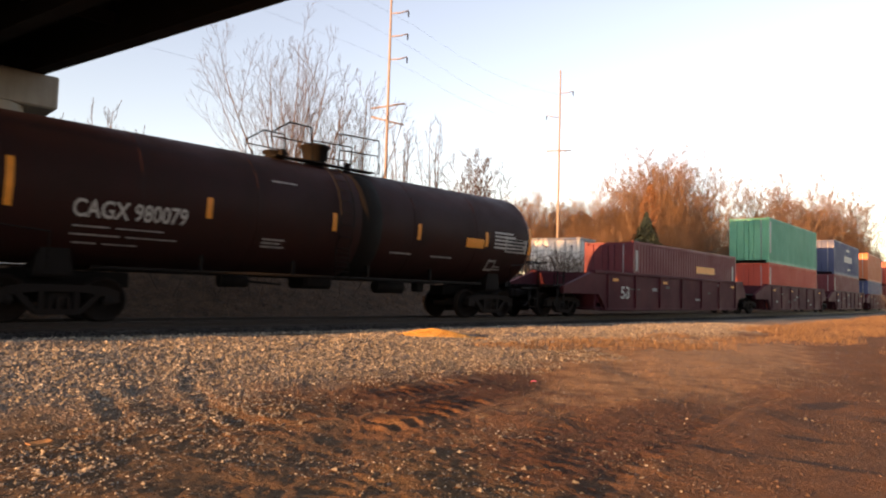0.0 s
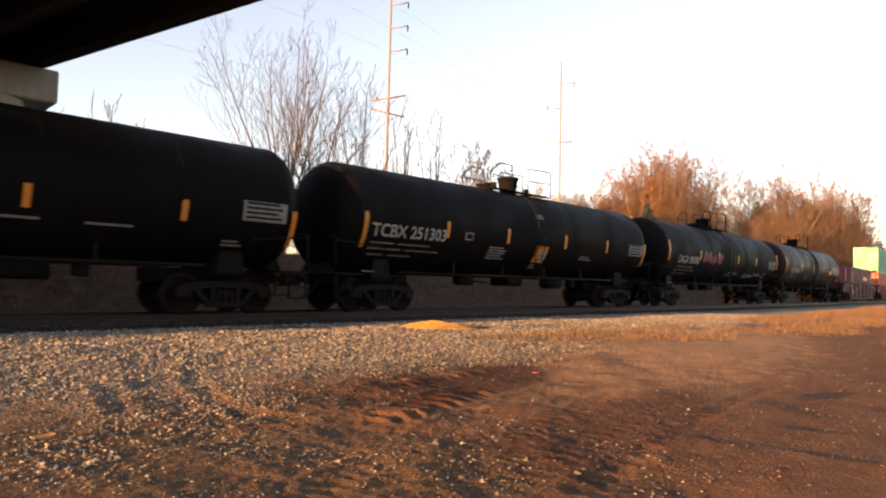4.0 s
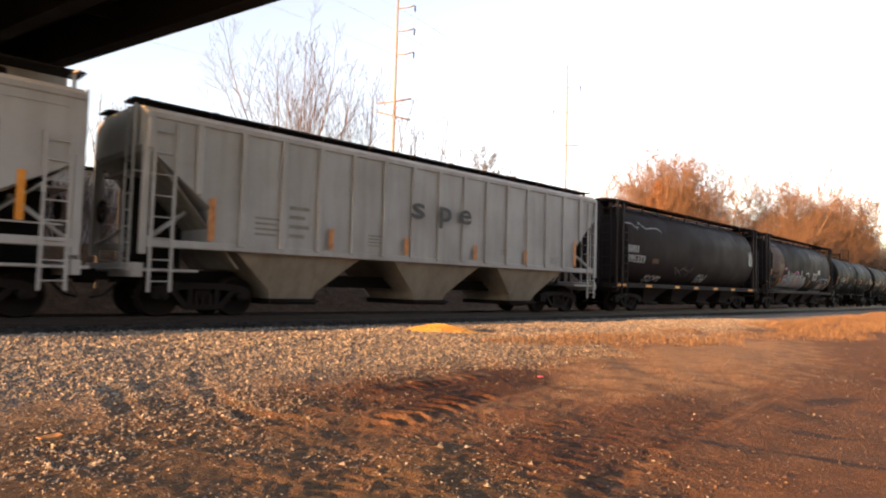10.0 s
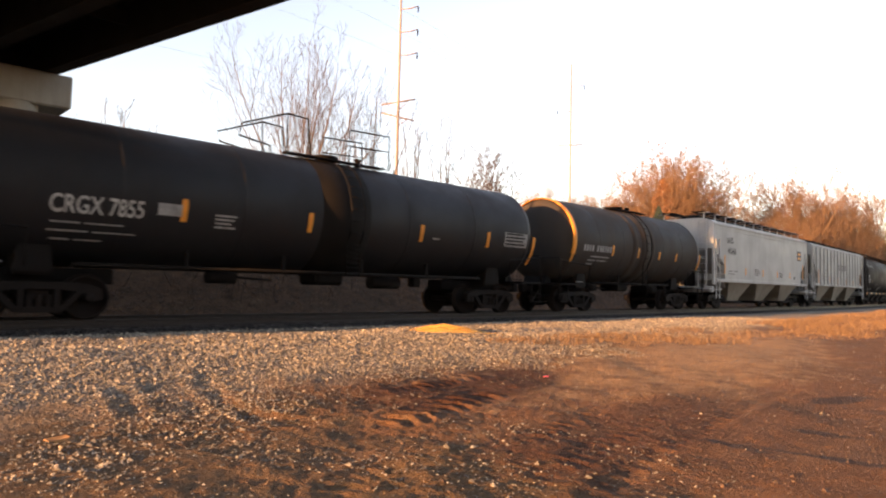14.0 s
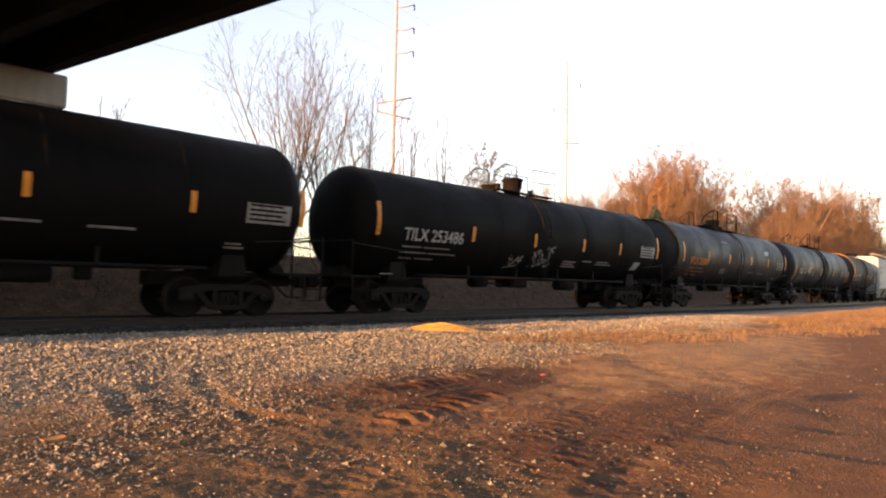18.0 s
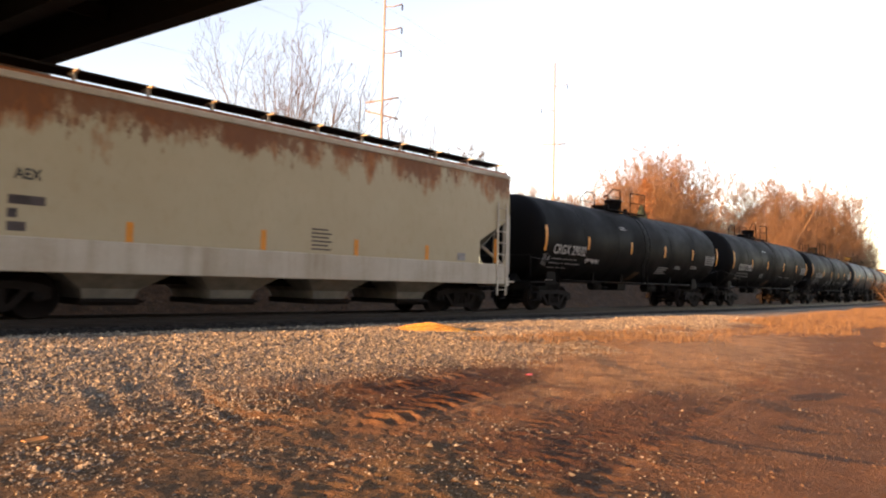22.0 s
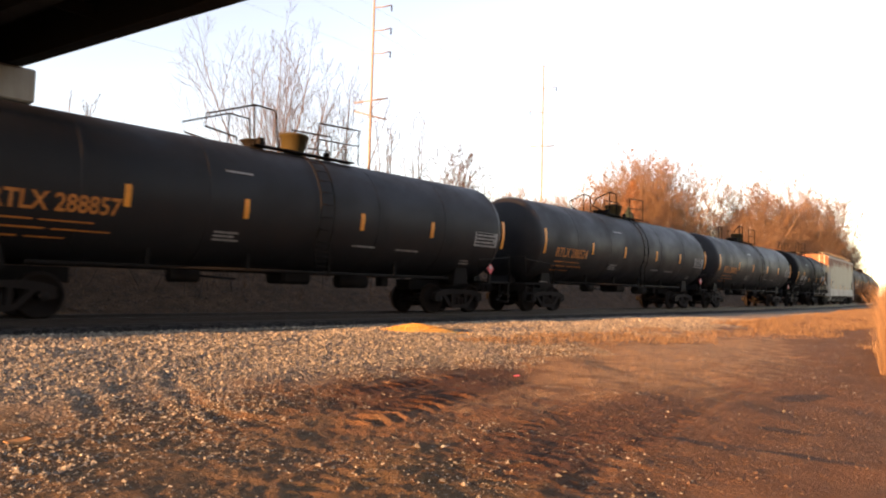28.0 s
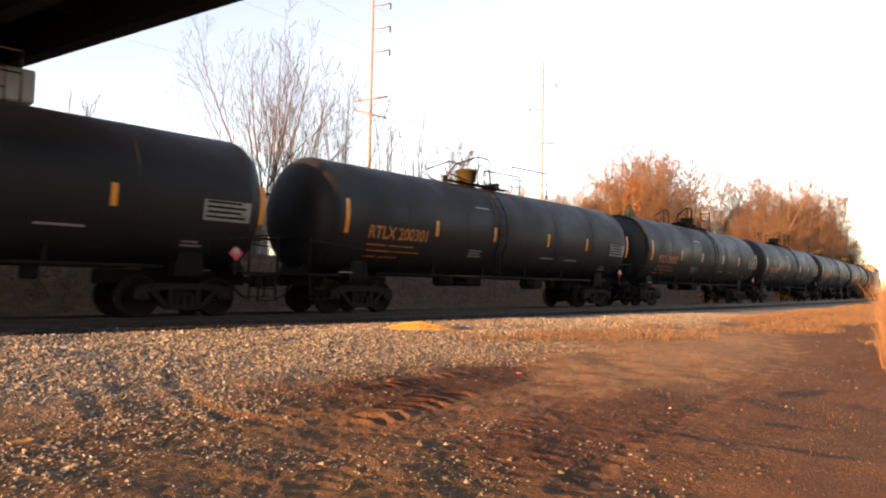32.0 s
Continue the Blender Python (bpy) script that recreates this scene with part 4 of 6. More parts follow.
    for y in (-1, 1):
        part("top_walkway", Geo().box(*span(-1.6, 1.62), min(y * 0.4, y * 0.68), max(y * 0.4, y * 0.68), zt - 0.03, zt + 0.01, 0.01), M["frame"], car)
        yy = y * 0.66
        if rails:
            if paint_key == "slate":
                rail_bar(car, "top_handrail", [(XR(-2.0), yy * 0.8, zt - 0.2), (XR(-2.0), yy * 0.8, zt + 0.1), (XR(-2.85), yy * 0.8, zt + 0.22), (XR(-2.85), yy, zt + 0.5), (XR(-1.6), yy, zt + 0.98), (XR(-1.0), yy, zt + 0.95), (XR(-0.9), yy, zt)], r=0.026)
                rail_bar(car, "rail_post", [(XR(-1.6), yy, zt - 0.05), (XR(-1.6), yy, zt + 0.98)], r=0.02)
            else:
                rail_bar(car, "top_handrail", [(XR(-1.75), yy, zt - 0.05), (XR(-1.75), yy, zt + 0.55), (XR(-1.25), yy, zt + 0.9), (XR(-0.6), yy, zt + 0.9), (XR(-0.5), yy, zt)], r=0.026)
                rail_bar(car, "mid_handrail", [(XR(-1.75), yy, zt + 0.45), (XR(-0.55), yy, zt + 0.45)], r=0.018)
            rail_bar(car, "top_handrail", [(XR(0.35), yy, zt), (XR(0.35), yy, zt + 0.9), (XR(far), yy, zt + 0.95), (XR(far), yy, zt - 0.05)], r=0.026)
            rail_bar(car, "mid_handrail", [(XR(0.35), yy, zt + 0.45), (XR(far), yy, zt + 0.5)], r=0.018)
        pts = []
        for k in range(9):
            a = radians(-28 + 88 * k / 8)
            pts.append((y * (R + 0.1) * math.cos(a), zc + (R + 0.1) * math.sin(a)))
        lad = None
        for o in (-0.21, 0.21):
            side = Geo().tube([(px + o, pts[0][0], 1.05)] + [(px + o, u, w) for u, w in pts], 0.02, 5)
            if lad is None:
                lad = part("side_ladder", side, M["frame"], car)
            else:
                part("ladder_rail", side, M["frame"], lad)
        for k in range(14):
            u, w = (pts[0][0], 1.15 + k * (pts[0][1] - 1.15) / 6) if k < 6 else pts[k - 6]
            part("rung", lambda: Geo().tube([(-0.21, 0, 0), (0.21, 0, 0)], 0.013, 5), M["frame"], lad, "", pose(px, u, w), "tank_rung")
    for x, z0, z1 in marks:
        plate(car, x - 0.065, x + 0.065, z0, z1, "yellow", surf, "reflector", rows=5)
    if mark:
        write(car, mark, mark_at[0], 2.1, 0.34, mark_mat, surf, mark_at[1])
        for k, (a, w) in enumerate(((0.05, 0.3), (0.02, 0.42), (0.1, 0.2))):
            plate(car, mark_at[0] + a, mark_at[0] + a + mark_at[1] * w, 1.9 - 0.16 * k, 1.935 - 0.16 * k, mark_mat if mark_mat != "white" else "dim", surf)
            plate(car, mark_at[0] + a + mark_at[1] * (w + 0.05), mark_at[0] + mark_at[1] * (0.8, 0.95, 0.6)[k], 1.9 - 0.16 * k, 1.93 - 0.16 * k, mark_mat if mark_mat != "white" else "dim", surf)
    if lines:
        for x, z, w, n in (lines if lines is not True else ((-2.3, 1.76, 0.65, 3), (1.7, 1.86, 0.8, 1), (3.3, 1.84, 0.9, 1), (6.2, 1.58, 0.5, 2), (-2.1, 3.35, 0.7, 1))):
            if abs(x) < h - 1.6:
                for k in range(n):
                    plate(car, x, x + w * (1.0, 0.78, 0.92)[k % 3], z + 0.085 * k, z + 0.085 * k + 0.045, "dim", surf)
    if panel:
        plate(car, h - 1.75, h - 0.62, 2.18, 2.64, panel, surf, "stencil_panel", "grey stencil panel with unreadable lines")
        for k in range(4):
            plate(car, h - 1.68, h - 0.75 - 0.1 * (k % 2), 2.24 + 0.11 * k, 2.29 + 0.11 * k, "frame", surf, "stencil_line", "", 0.014, 1)
    if placard:
        part("placard", Geo().loft([[(h - 0.95, -1.6, 1.3), (h - 0.78, -1.6, 1.47), (h - 0.95, -1.6, 1.64), (h - 1.12, -1.6, 1.47)], [(h - 0.95, -1.58, 1.3), (h - 0.78, -1.58, 1.47), (h - 0.95, -1.58, 1.64), (h - 1.12, -1.58, 1.47)]]), M["red"], car, "red and white diamond hazard placard")
        plate(car, h - 1.02, h - 0.88, 1.46, 1.58, "white", lambda z: -1.595, "placard_field")
        part("placard_holder", Geo().box(h - 1.0, h - 0.9, -1.575, -1.5, 1.0, 1.6), M["frame"], car)
    return car


# ---- covered hopper cars ----
def round_half(z):
    """Half width of the cylindrical hopper at height z."""
    u = (z - 2.8) / 1.77
    return 1.58 * max(0.05, 1 - abs(u) ** 2.6) ** 0.5


def hopper_car(label, L=17.9, kind="flat", paint_key="hop_grey", bays=(), ribs=0, end_key=None, under=None, sill=1.42, roof="frame", h=7.95, half=1.58, top=4.55, frame_key=None, sill_h=0.1, truck_x=6.2, zl=None, bay_top=None, slope=1.45, walk=0.13):
    """A covered hopper: body with sloped ends, roof walk and hatches, bays, end frames with ladders."""
    car = thing("hopper_car", label, "railway car", group="cars of the freight train")
    fm = frame_key or paint_key
    zl = zl or top - 1.7
    if kind == "round":
        zs = [1.18 + (4.52 - 1.18) * k / 16 for k in range(17)]
        half_ring = [(round_half(z), z) for z in zs]
        ring = half_ring + [(-y, z) for y, z in reversed(half_ring)]

        def hull(xa, xb, ca, cb, key, name="body"):
            rings = []
            for x, sc in (([(xa - 0.0, 0.9), (xa + 0.1, 0.97), (xa + 0.28, 1.0)] if ca else [(xa, 1.0), (xa + 0.03, 1.0), (xa + 0.06, 1.0)]) + ([(xb - 0.28, 1.0), (xb - 0.1, 0.97), (xb, 0.9)] if cb else [(xb - 0.06, 1.0), (xb - 0.03, 1.0), (xb, 1.0)])):
                rings.append([(x, y * sc, 2.85 + (z - 2.85) * sc) for y, z in ring])
            return part(name, Geo().loft(rings, smooth=True), M[key], car)
        hull(-h + 0.75, h - 0.75, True, True, paint_key)
        for y in (-1, 1):
            part("side_sill", Geo().box(-h, h, min(y * 1.38, y * 1.54), max(y * 1.38, y * 1.54), 1.0, 1.2, 0.02), M[fm], car)
        for k in range(9):
            x = -h + 1.4 + (2 * h - 2.8) * k / 8
            part("roof_rib", Geo().loft([[(x + o, y * 1.003, 0.004 + z) for y, z in half_ring[12:] + [(-a, b) for a, b in reversed(half_ring[12:])]] + [(x + o, y, z - 0.02) for y, z in [(-a, b) for a, b in half_ring[12:]] + list(reversed(half_ring[12:]))] for o in (-0.03, 0.03)]), M[paint_key], car)
    else:
        out = [(half, top - 0.28), (half - 0.14, top - 0.12), (half - 0.62, top)]

        def ring(x, low):
            pts = [(half, low)] + out
            return [(x, y, z) for y, z in pts] + [(x, -y, z) for y, z in reversed(pts)]
        zk = min(zl - 0.2, sill + 0.8)
        part("body", Geo().loft([ring(-h, zl), ring(-h + slope, zk), ring(-h + slope + 0.03, sill), ring(h - slope - 0.03, sill), ring(h - slope, zk), ring(h, zl)]), M[paint_key], car)
        for k in range(ribs):
            x = -h + 0.12 + (2 * h - 0.24) * k / (ribs - 1)
            edge = max(0.0, (abs(x) - (h - slope)) / slope)
            z0 = sill if edge == 0 else zk + edge * (zl - zk)
            for y in (-1, 1):
                part("rib", Geo().box(x - 0.075, x + 0.075, min(y * (half - 0.01), y * (half + 0.07)), max(y * (half - 0.01), y * (half + 0.07)), z0, top - 0.3, 0.02), M[paint_key], car)
        for y in (-1, 1):
            part("side_sill", Geo().box(-h + 0.05, h - 0.05, min(y * (half - 0.1), y * (half + 0.03)), max(y * (half - 0.1), y * (half + 0.03)), sill - sill_h, sill + 0.07, 0.02), M[fm], car)
            part("top_chord", Geo().box(-h, h, min(y * (half - 0.06), y * (half + 0.04)), max(y * (half - 0.06), y * (half + 0.04)), top - 0.36, top - 0.22, 0.02), M[fm], car)
    # bays: (middle, half width above, half width at the gate)
    zb0 = bay_top or sill + 0.02
    for xc, wa, wb in bays:
        rings = [[(xc - a, -b, z), (xc + a, -b, z), (xc + a, b, z), (xc - a, b, z)] for z, a, b in ((zb0, wa, half - 0.08), (0.62, wb * 1.15, half - 0.5), (0.4, wb, half - 0.6))]
        bay = part("hopper_bay", Geo().loft(rings), M[under or paint_key], car)
        part("outlet_gate", Geo().box(xc - wb - 0.06, xc + wb + 0.06, -half + 0.45, half - 0.45, 0.28, 0.42, 0.02), M["steel"], bay)
        part("gate_rack", Geo().tube([(xc - wb - 0.1, -half + 0.42, 0.36), (xc + wb + 0.1, -half + 0.42, 0.36)], 0.03, 6), M["steel"], bay)
    part("centre_sill", Geo().box(-L / 2 + 0.7, L / 2 - 0.7, -0.3, 0.3, 0.72, 1.05), M["frame"], car)
    for s in (-1, 1):
        span = lambda a, b: (min(s * a, s * b), max(s * a, s * b))
        if kind == "round":
            for y in (-1, 1):
                for xo in (0.05, 0.55):
                    part("end_post", Geo().box(s * (h - xo) - 0.055, s * (h - xo) + 0.055, y * 1.44 - 0.05, y * 1.44 + 0.05, 1.0, 4.52), M[fm], car)
                part("corner_post", Geo().box(s * (h + 0.08) - 0.04, s * (h + 0.08) + 0.04, y * 0.7 - 0.04, y * 0.7 + 0.04, 1.0, 4.53), M[fm], car)
            part("end_roof", Geo().box(*span(h - 1.1, h + 0.15), -1.5, 1.5, 4.5, 4.58, 0.02), M[roof], car)
        else:
            sheet = [[(s * (h - 0.01 - o), y * (half - 0.05), zl + 0.02) for o, y in ((0, -1), (0, 1), (0.06, 1), (0.06, -1))], [(s * (h - 2.3 - o), y * (half - 0.3), 1.1) for o, y in ((0, -1), (0, 1), (0.06, 1), (0.06, -1))]]
            part("slope_sheet", Geo().loft(sheet), M[end_key or paint_key], car)
            for y in (-1, 1):
                part("end_post", Geo().box(s * (h - 0.07) - 0.07, s * (h - 0.07) + 0.07, y * (half - 0.03) - 0.06, y * (half - 0.03) + 0.06, sill - 0.25, zl + 0.12, 0.01), M[fm], car)
                part("end_brace", Geo().tube([(s * (h - 0.1), y * (half - 0.1), sill), (s * (h - 1.1), y * (half - 0.45), 2.3)], 0.05, 6), M[fm], car)
            part("centre_web", Geo().prism([(s * (h - 0.12), zl - 0.06), (s * (h - slope), zk - 0.06), (s * (h - slope), 1.0), (s * (h - 0.3), 1.0)], -0.03, 0.03), M["frame"], car, "dark steel web under the sloped end")
            part("end_shelf", Geo().box(*span(h - 0.6, h - 0.02), -0.9, 0.9, zl - 0.5, zl - 0.46), M[fm], car)
        part("end_platform", Geo().box(*span(h - 1.3, L / 2 - 0.45), -1.5, 1.5, 0.98, 1.04, 0.01), M[fm], car)
        part("end_beam", Geo().box(*span(h - 0.12, h + 0.08), -1.55, 1.55, 0.85, 1.15, 0.02), M[fm], car)
        for y in (-1, 1):
            ladder(car, s * (h - 0.42), y * (half + 0.05), 0.55, (zl + 0.5) if kind != "round" else 3.4, 0.44, 8 if kind != "round" else 9, fm)
        ladder(car, s * (h + 0.1), -1.05, 1.05, top - 0.05, 0.42, 10, fm, "y")
        part("hand_brake_wheel", lambda: Geo().lathe([(0.0, 0.25), (0.03, 0.28), (0.06, 0.25)], "x", seg=18).box(0.01, 0.05, -0.25, 0.25, -0.02, 0.02).box(0.01, 0.05, -0.02, 0.02, -0.25, 0.25), M["steel"], car, "", pose(s * (h + 0.1), 0.6, 2.3), "handbrake")
        truck(car, s * truck_x)
        coupler(car, s * L / 2, s)
    zr = top if kind != "round" else 4.47
    for y in (-1, 1):
        w = part("roof_walk", Geo().box(-h - 0.1, h + 0.1, min(y * 0.5, y * 1.1), max(y * 0.5, y * 1.1), zr + walk, zr + walk + 0.05, 0.01), M[roof], car)
        n = 11
        for k in range(n + 1):
            x = -h + 0.1 + (2 * h - 0.2) * k / n
            part("walk_bracket", lambda: Geo().box(-0.035, 0.035, -0.02, 0.02, -0.2, walk).box(-0.035, 0.035, -0.3, 0.3, walk - 0.03, walk), M[fm if walk > 0.1 else roof], w, "", pose(x, y * 1.05, zr), ("bracket", fm, walk))
    # hatches off the standard walk height go dark, as shade below the walk
    for k in range(4):
        x0 = -h + 1.0 + (2 * h - 2.0) * k / 4
        part("hatch_cover", Geo().box(x0 + 0.1, x0 + (2 * h - 2.0) / 4 - 0.1, -0.36, 0.36, zr - 0.05, zr + max(0.15, walk + 0.02), 0.05), M[fm if walk == 0.13 else roof], car)
    return car


# ---- well cars and containers ----
def container(label, paint_key, marks=()):
    """A 12.2 m corrugated box with its doors at the rear end; its base is at z 0."""
    c = thing("container", label, "shipping container", group="containers on the well cars")
    L2, W2, H = 6.1, 1.22, 2.9
    rings = []
    n = 42
    for k in range(n * 4 + 1):
        x = -L2 + 0.16 + (2 * L2 - 0.32) * k / (n * 4)
        d = (0.0, 0.0, 0.035, 0.035)[k % 4]
        rings.append([(x, -W2 + d, 0.16), (x, W2 - d, 0.16), (x, W2 - d, H - 0.12), (x, -W2 + d, H - 0.12)])
    part("side_wall", Geo().loft(rings), M[paint_key], c)
    part("roof", Geo().box(-L2 + 0.05, L2 - 0.05, -W2 + 0.03, W2 - 0.03, H - 0.12, H - 0.03), M[paint_key], c)
    for y in (-1, 1):
        part("bottom_rail", Geo().box(-L2, L2, y * (W2 - 0.05) - 0.05, y * (W2 - 0.05) + 0.05, 0.0, 0.17, 0.01), M[paint_key], c)
        part("top_rail", Geo().box(-L2, L2, y * (W2 - 0.04) - 0.04, y * (W2 - 0.04) + 0.04, H - 0.12, H, 0.01), M[paint_key], c)
        for s in (-1, 1):
            part("corner_post", Geo().box(s * (L2 - 0.08) - 0.085, s * (L2 - 0.08) + 0.085, y * (W2 - 0.08) - 0.085, y * (W2 - 0.08) + 0.085, 0, H + 0.005, 0.01), M[paint_key], c)
        part("door", Geo().box(-L2 - 0.005, -L2 + 0.06, min(y * 0.02, y * 1.06), max(y * 0.02, y * 1.06), 0.17, H - 0.14, 0.01), M[paint_key], c)
        for o in (0.3, 0.75):
            part("lock_rod", Geo().tube([(-L2 - 0.03, y * o, 0.15), (-L2 - 0.03, y * o, H - 0.12)], 0.022, 6), M["white"] if o > 0.5 and y < 0 else M[paint_key], c)
    part("front_wall", Geo().box(L2 - 0.06, L2, -W2 + 0.1, W2 - 0.1, 0.16, H - 0.12), M[paint_key], c)
    for x0, x1, z0, z1, mt in marks:
        plate(c, x0, x1, z0, z1, mt, lambda z: -W2, "painted_mark", rows=1)
    return c


def well_unit(label, L, well0, well1, rear_truck, front_truck, seed):
    """One unit of a double-stack well car: deep side sills over a sunken well, shelves over the trucks."""
    u = thing("well_car", label, "railway car", group="units of the stack train")
    c = (well0 + well1) / 2
    for y in (-1, 1):
        g = Geo()
        outline = [(well0 - 2.6, 1.15), (well0 - 0.6, 1.75), (well0 + 0.4, 1.8), (well1 - 0.4, 1.8), (well1 + 0.6, 1.75), (well1 + 1.0, 1.3), (well1 + 1.0, 0.95), (well1 + 0.1, 0.9), (well1 - 0.5, 0.3), (well0 + 0.5, 0.3), (well0 - 0.1, 0.9), (well0 - 2.6, 0.9)]
        g.prism(outline, min(y * 1.34, y * 1.5), max(y * 1.34, y * 1.5))
        s = part("side_sill", g, M["well"], u)
        part("top_chord", Geo().box(well0 - 0.5, well1 + 0.5, min(y * 1.28, y * 1.56), max(y * 1.28, y * 1.56), 1.72, 1.84, 0.02), M["well"], s)
        part("bottom_chord", Geo().box(well0 + 0.4, well1 - 0.4, min(y * 1.0, y * 1.52), max(y * 1.0, y * 1.52), 0.24, 0.36, 0.02), M["well"], s)
        for k in range(7):
            x = well0 + 0.6 + (well1 - well0 - 1.2) * k / 6
            part("stiffener", Geo().box(x - 0.05, x + 0.05, min(y * 1.48, y * 1.56), max(y * 1.48, y * 1.56), 0.36, 1.74), M["well"], s)
    part("well_floor", Geo().box(well0, well1, -1.3, 1.3, 0.26, 0.34), M["well"], u)
    for a, b in ((-L / 2 + 0.7, well0), (well1, L / 2 - 0.1)):
        part("end_deck", Geo().box(a, b, -1.35, 1.35, 1.1, 1.2, 0.02), M["frame"], u)
        part("centre_sill", Geo().box(a, b, -0.3, 0.3, 0.75, 1.1), M["frame"], u)
    part("end_bulkhead", Geo().box(well0 - 0.2, well0 - 0.08, -1.35, 1.35, 0.35, 1.75), M["well"], u)
    part("end_bulkhead", Geo().box(well1 + 0.08, well1 + 0.2, -1.35, 1.35, 0.35, 1.75), M["well"], u)
    if rear_truck is not None:
        truck(u, rear_truck)
        coupler(u, -L / 2, -1)
        part("hand_brake_wheel", lambda: Geo().lathe([(0.0, 0.25), (0.03, 0.28), (0.06, 0.25)], "x", seg=18).box(0.01, 0.05, -0.25, 0.25, -0.02, 0.02).box(0.01, 0.05, -0.02, 0.02, -0.25, 0.25), M["steel"], u, "", pose(-L / 2 + 0.75, 0.5, 1.9), "handbrake")
        rail_bar(u, "end_handrail", [(-L / 2 + 0.7, -1.35, 1.2), (-L / 2 + 0.7, -1.35, 2.0), (-L / 2 + 0.7, 1.35, 2.0), (-L / 2 + 0.7, 1.35, 1.2)], r=0.022)
        ladder(u, -L / 2 + 1.0, -1.42, 0.4, 1.7, 0.4, 4)
    if front_truck is not None:
        truck(u, front_truck)
    r = random.Random(seed)
    sf = lambda z: -1.5
    for k in range(7):
        x = r.uniform(well0 + 0.5, well1 - 1.6)
        z = r.uniform(0.55, 1.5)
        plate(u, x, x + r.uniform(0.3, 1.0), z, z + r.uniform(0.06, 0.16), r.choice(("dim", "dim", "ghost")), sf, rows=1)
    for x in (well0 + 1.0, c - 2, well1 - 1.2):
        plate(u, x, x + 0.45, 1.45, 1.56, "yellow", sf, "reflector", rows=1)
    return u

# ---- the train, front to back ----
CONSIST = []


def couple(car, front, L):
    """Puts a car in the train: its front coupler stands at front when the clip begins."""
    CONSIST.append((car, front - L / 2, L))
    return car


def side_marks(rear, front, mids, lo=2.3, hi=2.76, elo=2.17, ehi=3.08):
    return [(rear, elo, ehi), (front, elo, ehi)] + [(x, lo, hi) for x in mids]


TANK = shell_surf(1.55, 2.65)
BIG = dict(R=1.62, zc=2.71)
WIDE = shell_surf(**BIG)
MIDS = (-4.1, -1.35, 1.85, 4.65)
# stack train ahead: units and the containers in their wells
UNITS = (("rust-stained maroon well car unit with white number", 21.8, -7.2, 7.9, -9.1, 10.9, 29.8), ("rust-stained maroon well car unit", 18.3, -6.9, 6.9, None, 9.15, 49.85), ("rust-stained maroon well car unit", 18.3, -6.9, 6.9, None, 9.15, 68.15),
         ("rust-stained maroon well car unit", 18.3, -6.9, 6.9, None, 9.15, 86.45), ("rust-stained maroon well car unit", 18.3, -6.9, 6.9, None, 9.15, 104.75))
LOADS = []
for k, (lab, L, w0, w1, rt, ft, xc) in enumerate(UNITS):
    u = well_unit(lab, L, w0, w1, rt, ft, 60 + k)
    CONSIST.append((u, xc, L))
    if k == 0:
        write(u, "53", -5.6, 0.75, 0.5, "white", lambda z: -1.52, 0.75)
    LOADS.append((u, xc))
STACK = (((31.9, 0.36, "maroon corrugated container in the low well", "cont_maroon", ((-5.9, -5.7, 1.6, 2.5, "white"), (0.6, 3.0, 1.75, 2.1, "yellow"), (5.5, 5.7, 1.5, 2.3, "white"))),),
         ((50.1, 0.36, "bright red corrugated container in the well", "cont_red", ((-5.9, -5.75, 1.2, 2.6, "white"),)), (50.1, 3.27, "green corrugated container stacked on a red one", "cont_green", ((-5.9, -5.7, 0.6, 2.6, "white"),))),
         ((68.6, 0.36, "maroon corrugated container in the well", "cont_maroon", ((-5.9, -5.75, 1.2, 2.6, "white"),)), (68.6, 3.27, "navy blue corrugated container stacked on a maroon one", "cont_blue", ((-1.5, 2.2, 1.2, 1.75, "white"), (-0.5, 1.0, 2.2, 2.4, "white"), (0.0, 1.4, 0.5, 0.65, "white")))),
         ((86.8, 0.36, "dull blue corrugated container in the well", "cont_blue", ()), (86.8, 3.27, "orange corrugated container stacked on a blue one", "cont_orange", ())),
         ((105.0, 0.36, "maroon corrugated container in the well", "cont_maroon", ()), (105.0, 3.27, "bright red corrugated container on top", "cont_red", ())))
BOXES = []
for pile in STACK:
    for xc, z, lab, key, marks in pile:
        BOXES.append((container(lab, key, marks), xc, z))

c = couple(tank_car("maroon tank car with white lettering and a dark stained middle", 17.8, paint_key="maroon", mark="CAGX 980079", mark_at=(-6.42, 2.25), marks=side_marks(-7.5, 7.85, (-3.7, -0.33, 2.65, 5.6)), band=("frame", (0.9, 0.35)), dome_x=0.0), 18.9, 17.7)
plate(c, 4.67, 5.48, 2.23, 2.52, "yellow", TANK, "placard_panel", "dull orange panel")
for k in range(5):
    plate(c, 6.0, 7.05 - 0.12 * (k % 3), 2.28 + 0.12 * k, 2.34 + 0.12 * k, "white", TANK)
plate(c, 5.9, 6.3, 1.55, 1.9, "dim", TANK, "stencil_frame")
plate(c, 5.97, 6.23, 1.62, 1.83, "maroon", TANK, "stencil_field", "", 0.014)

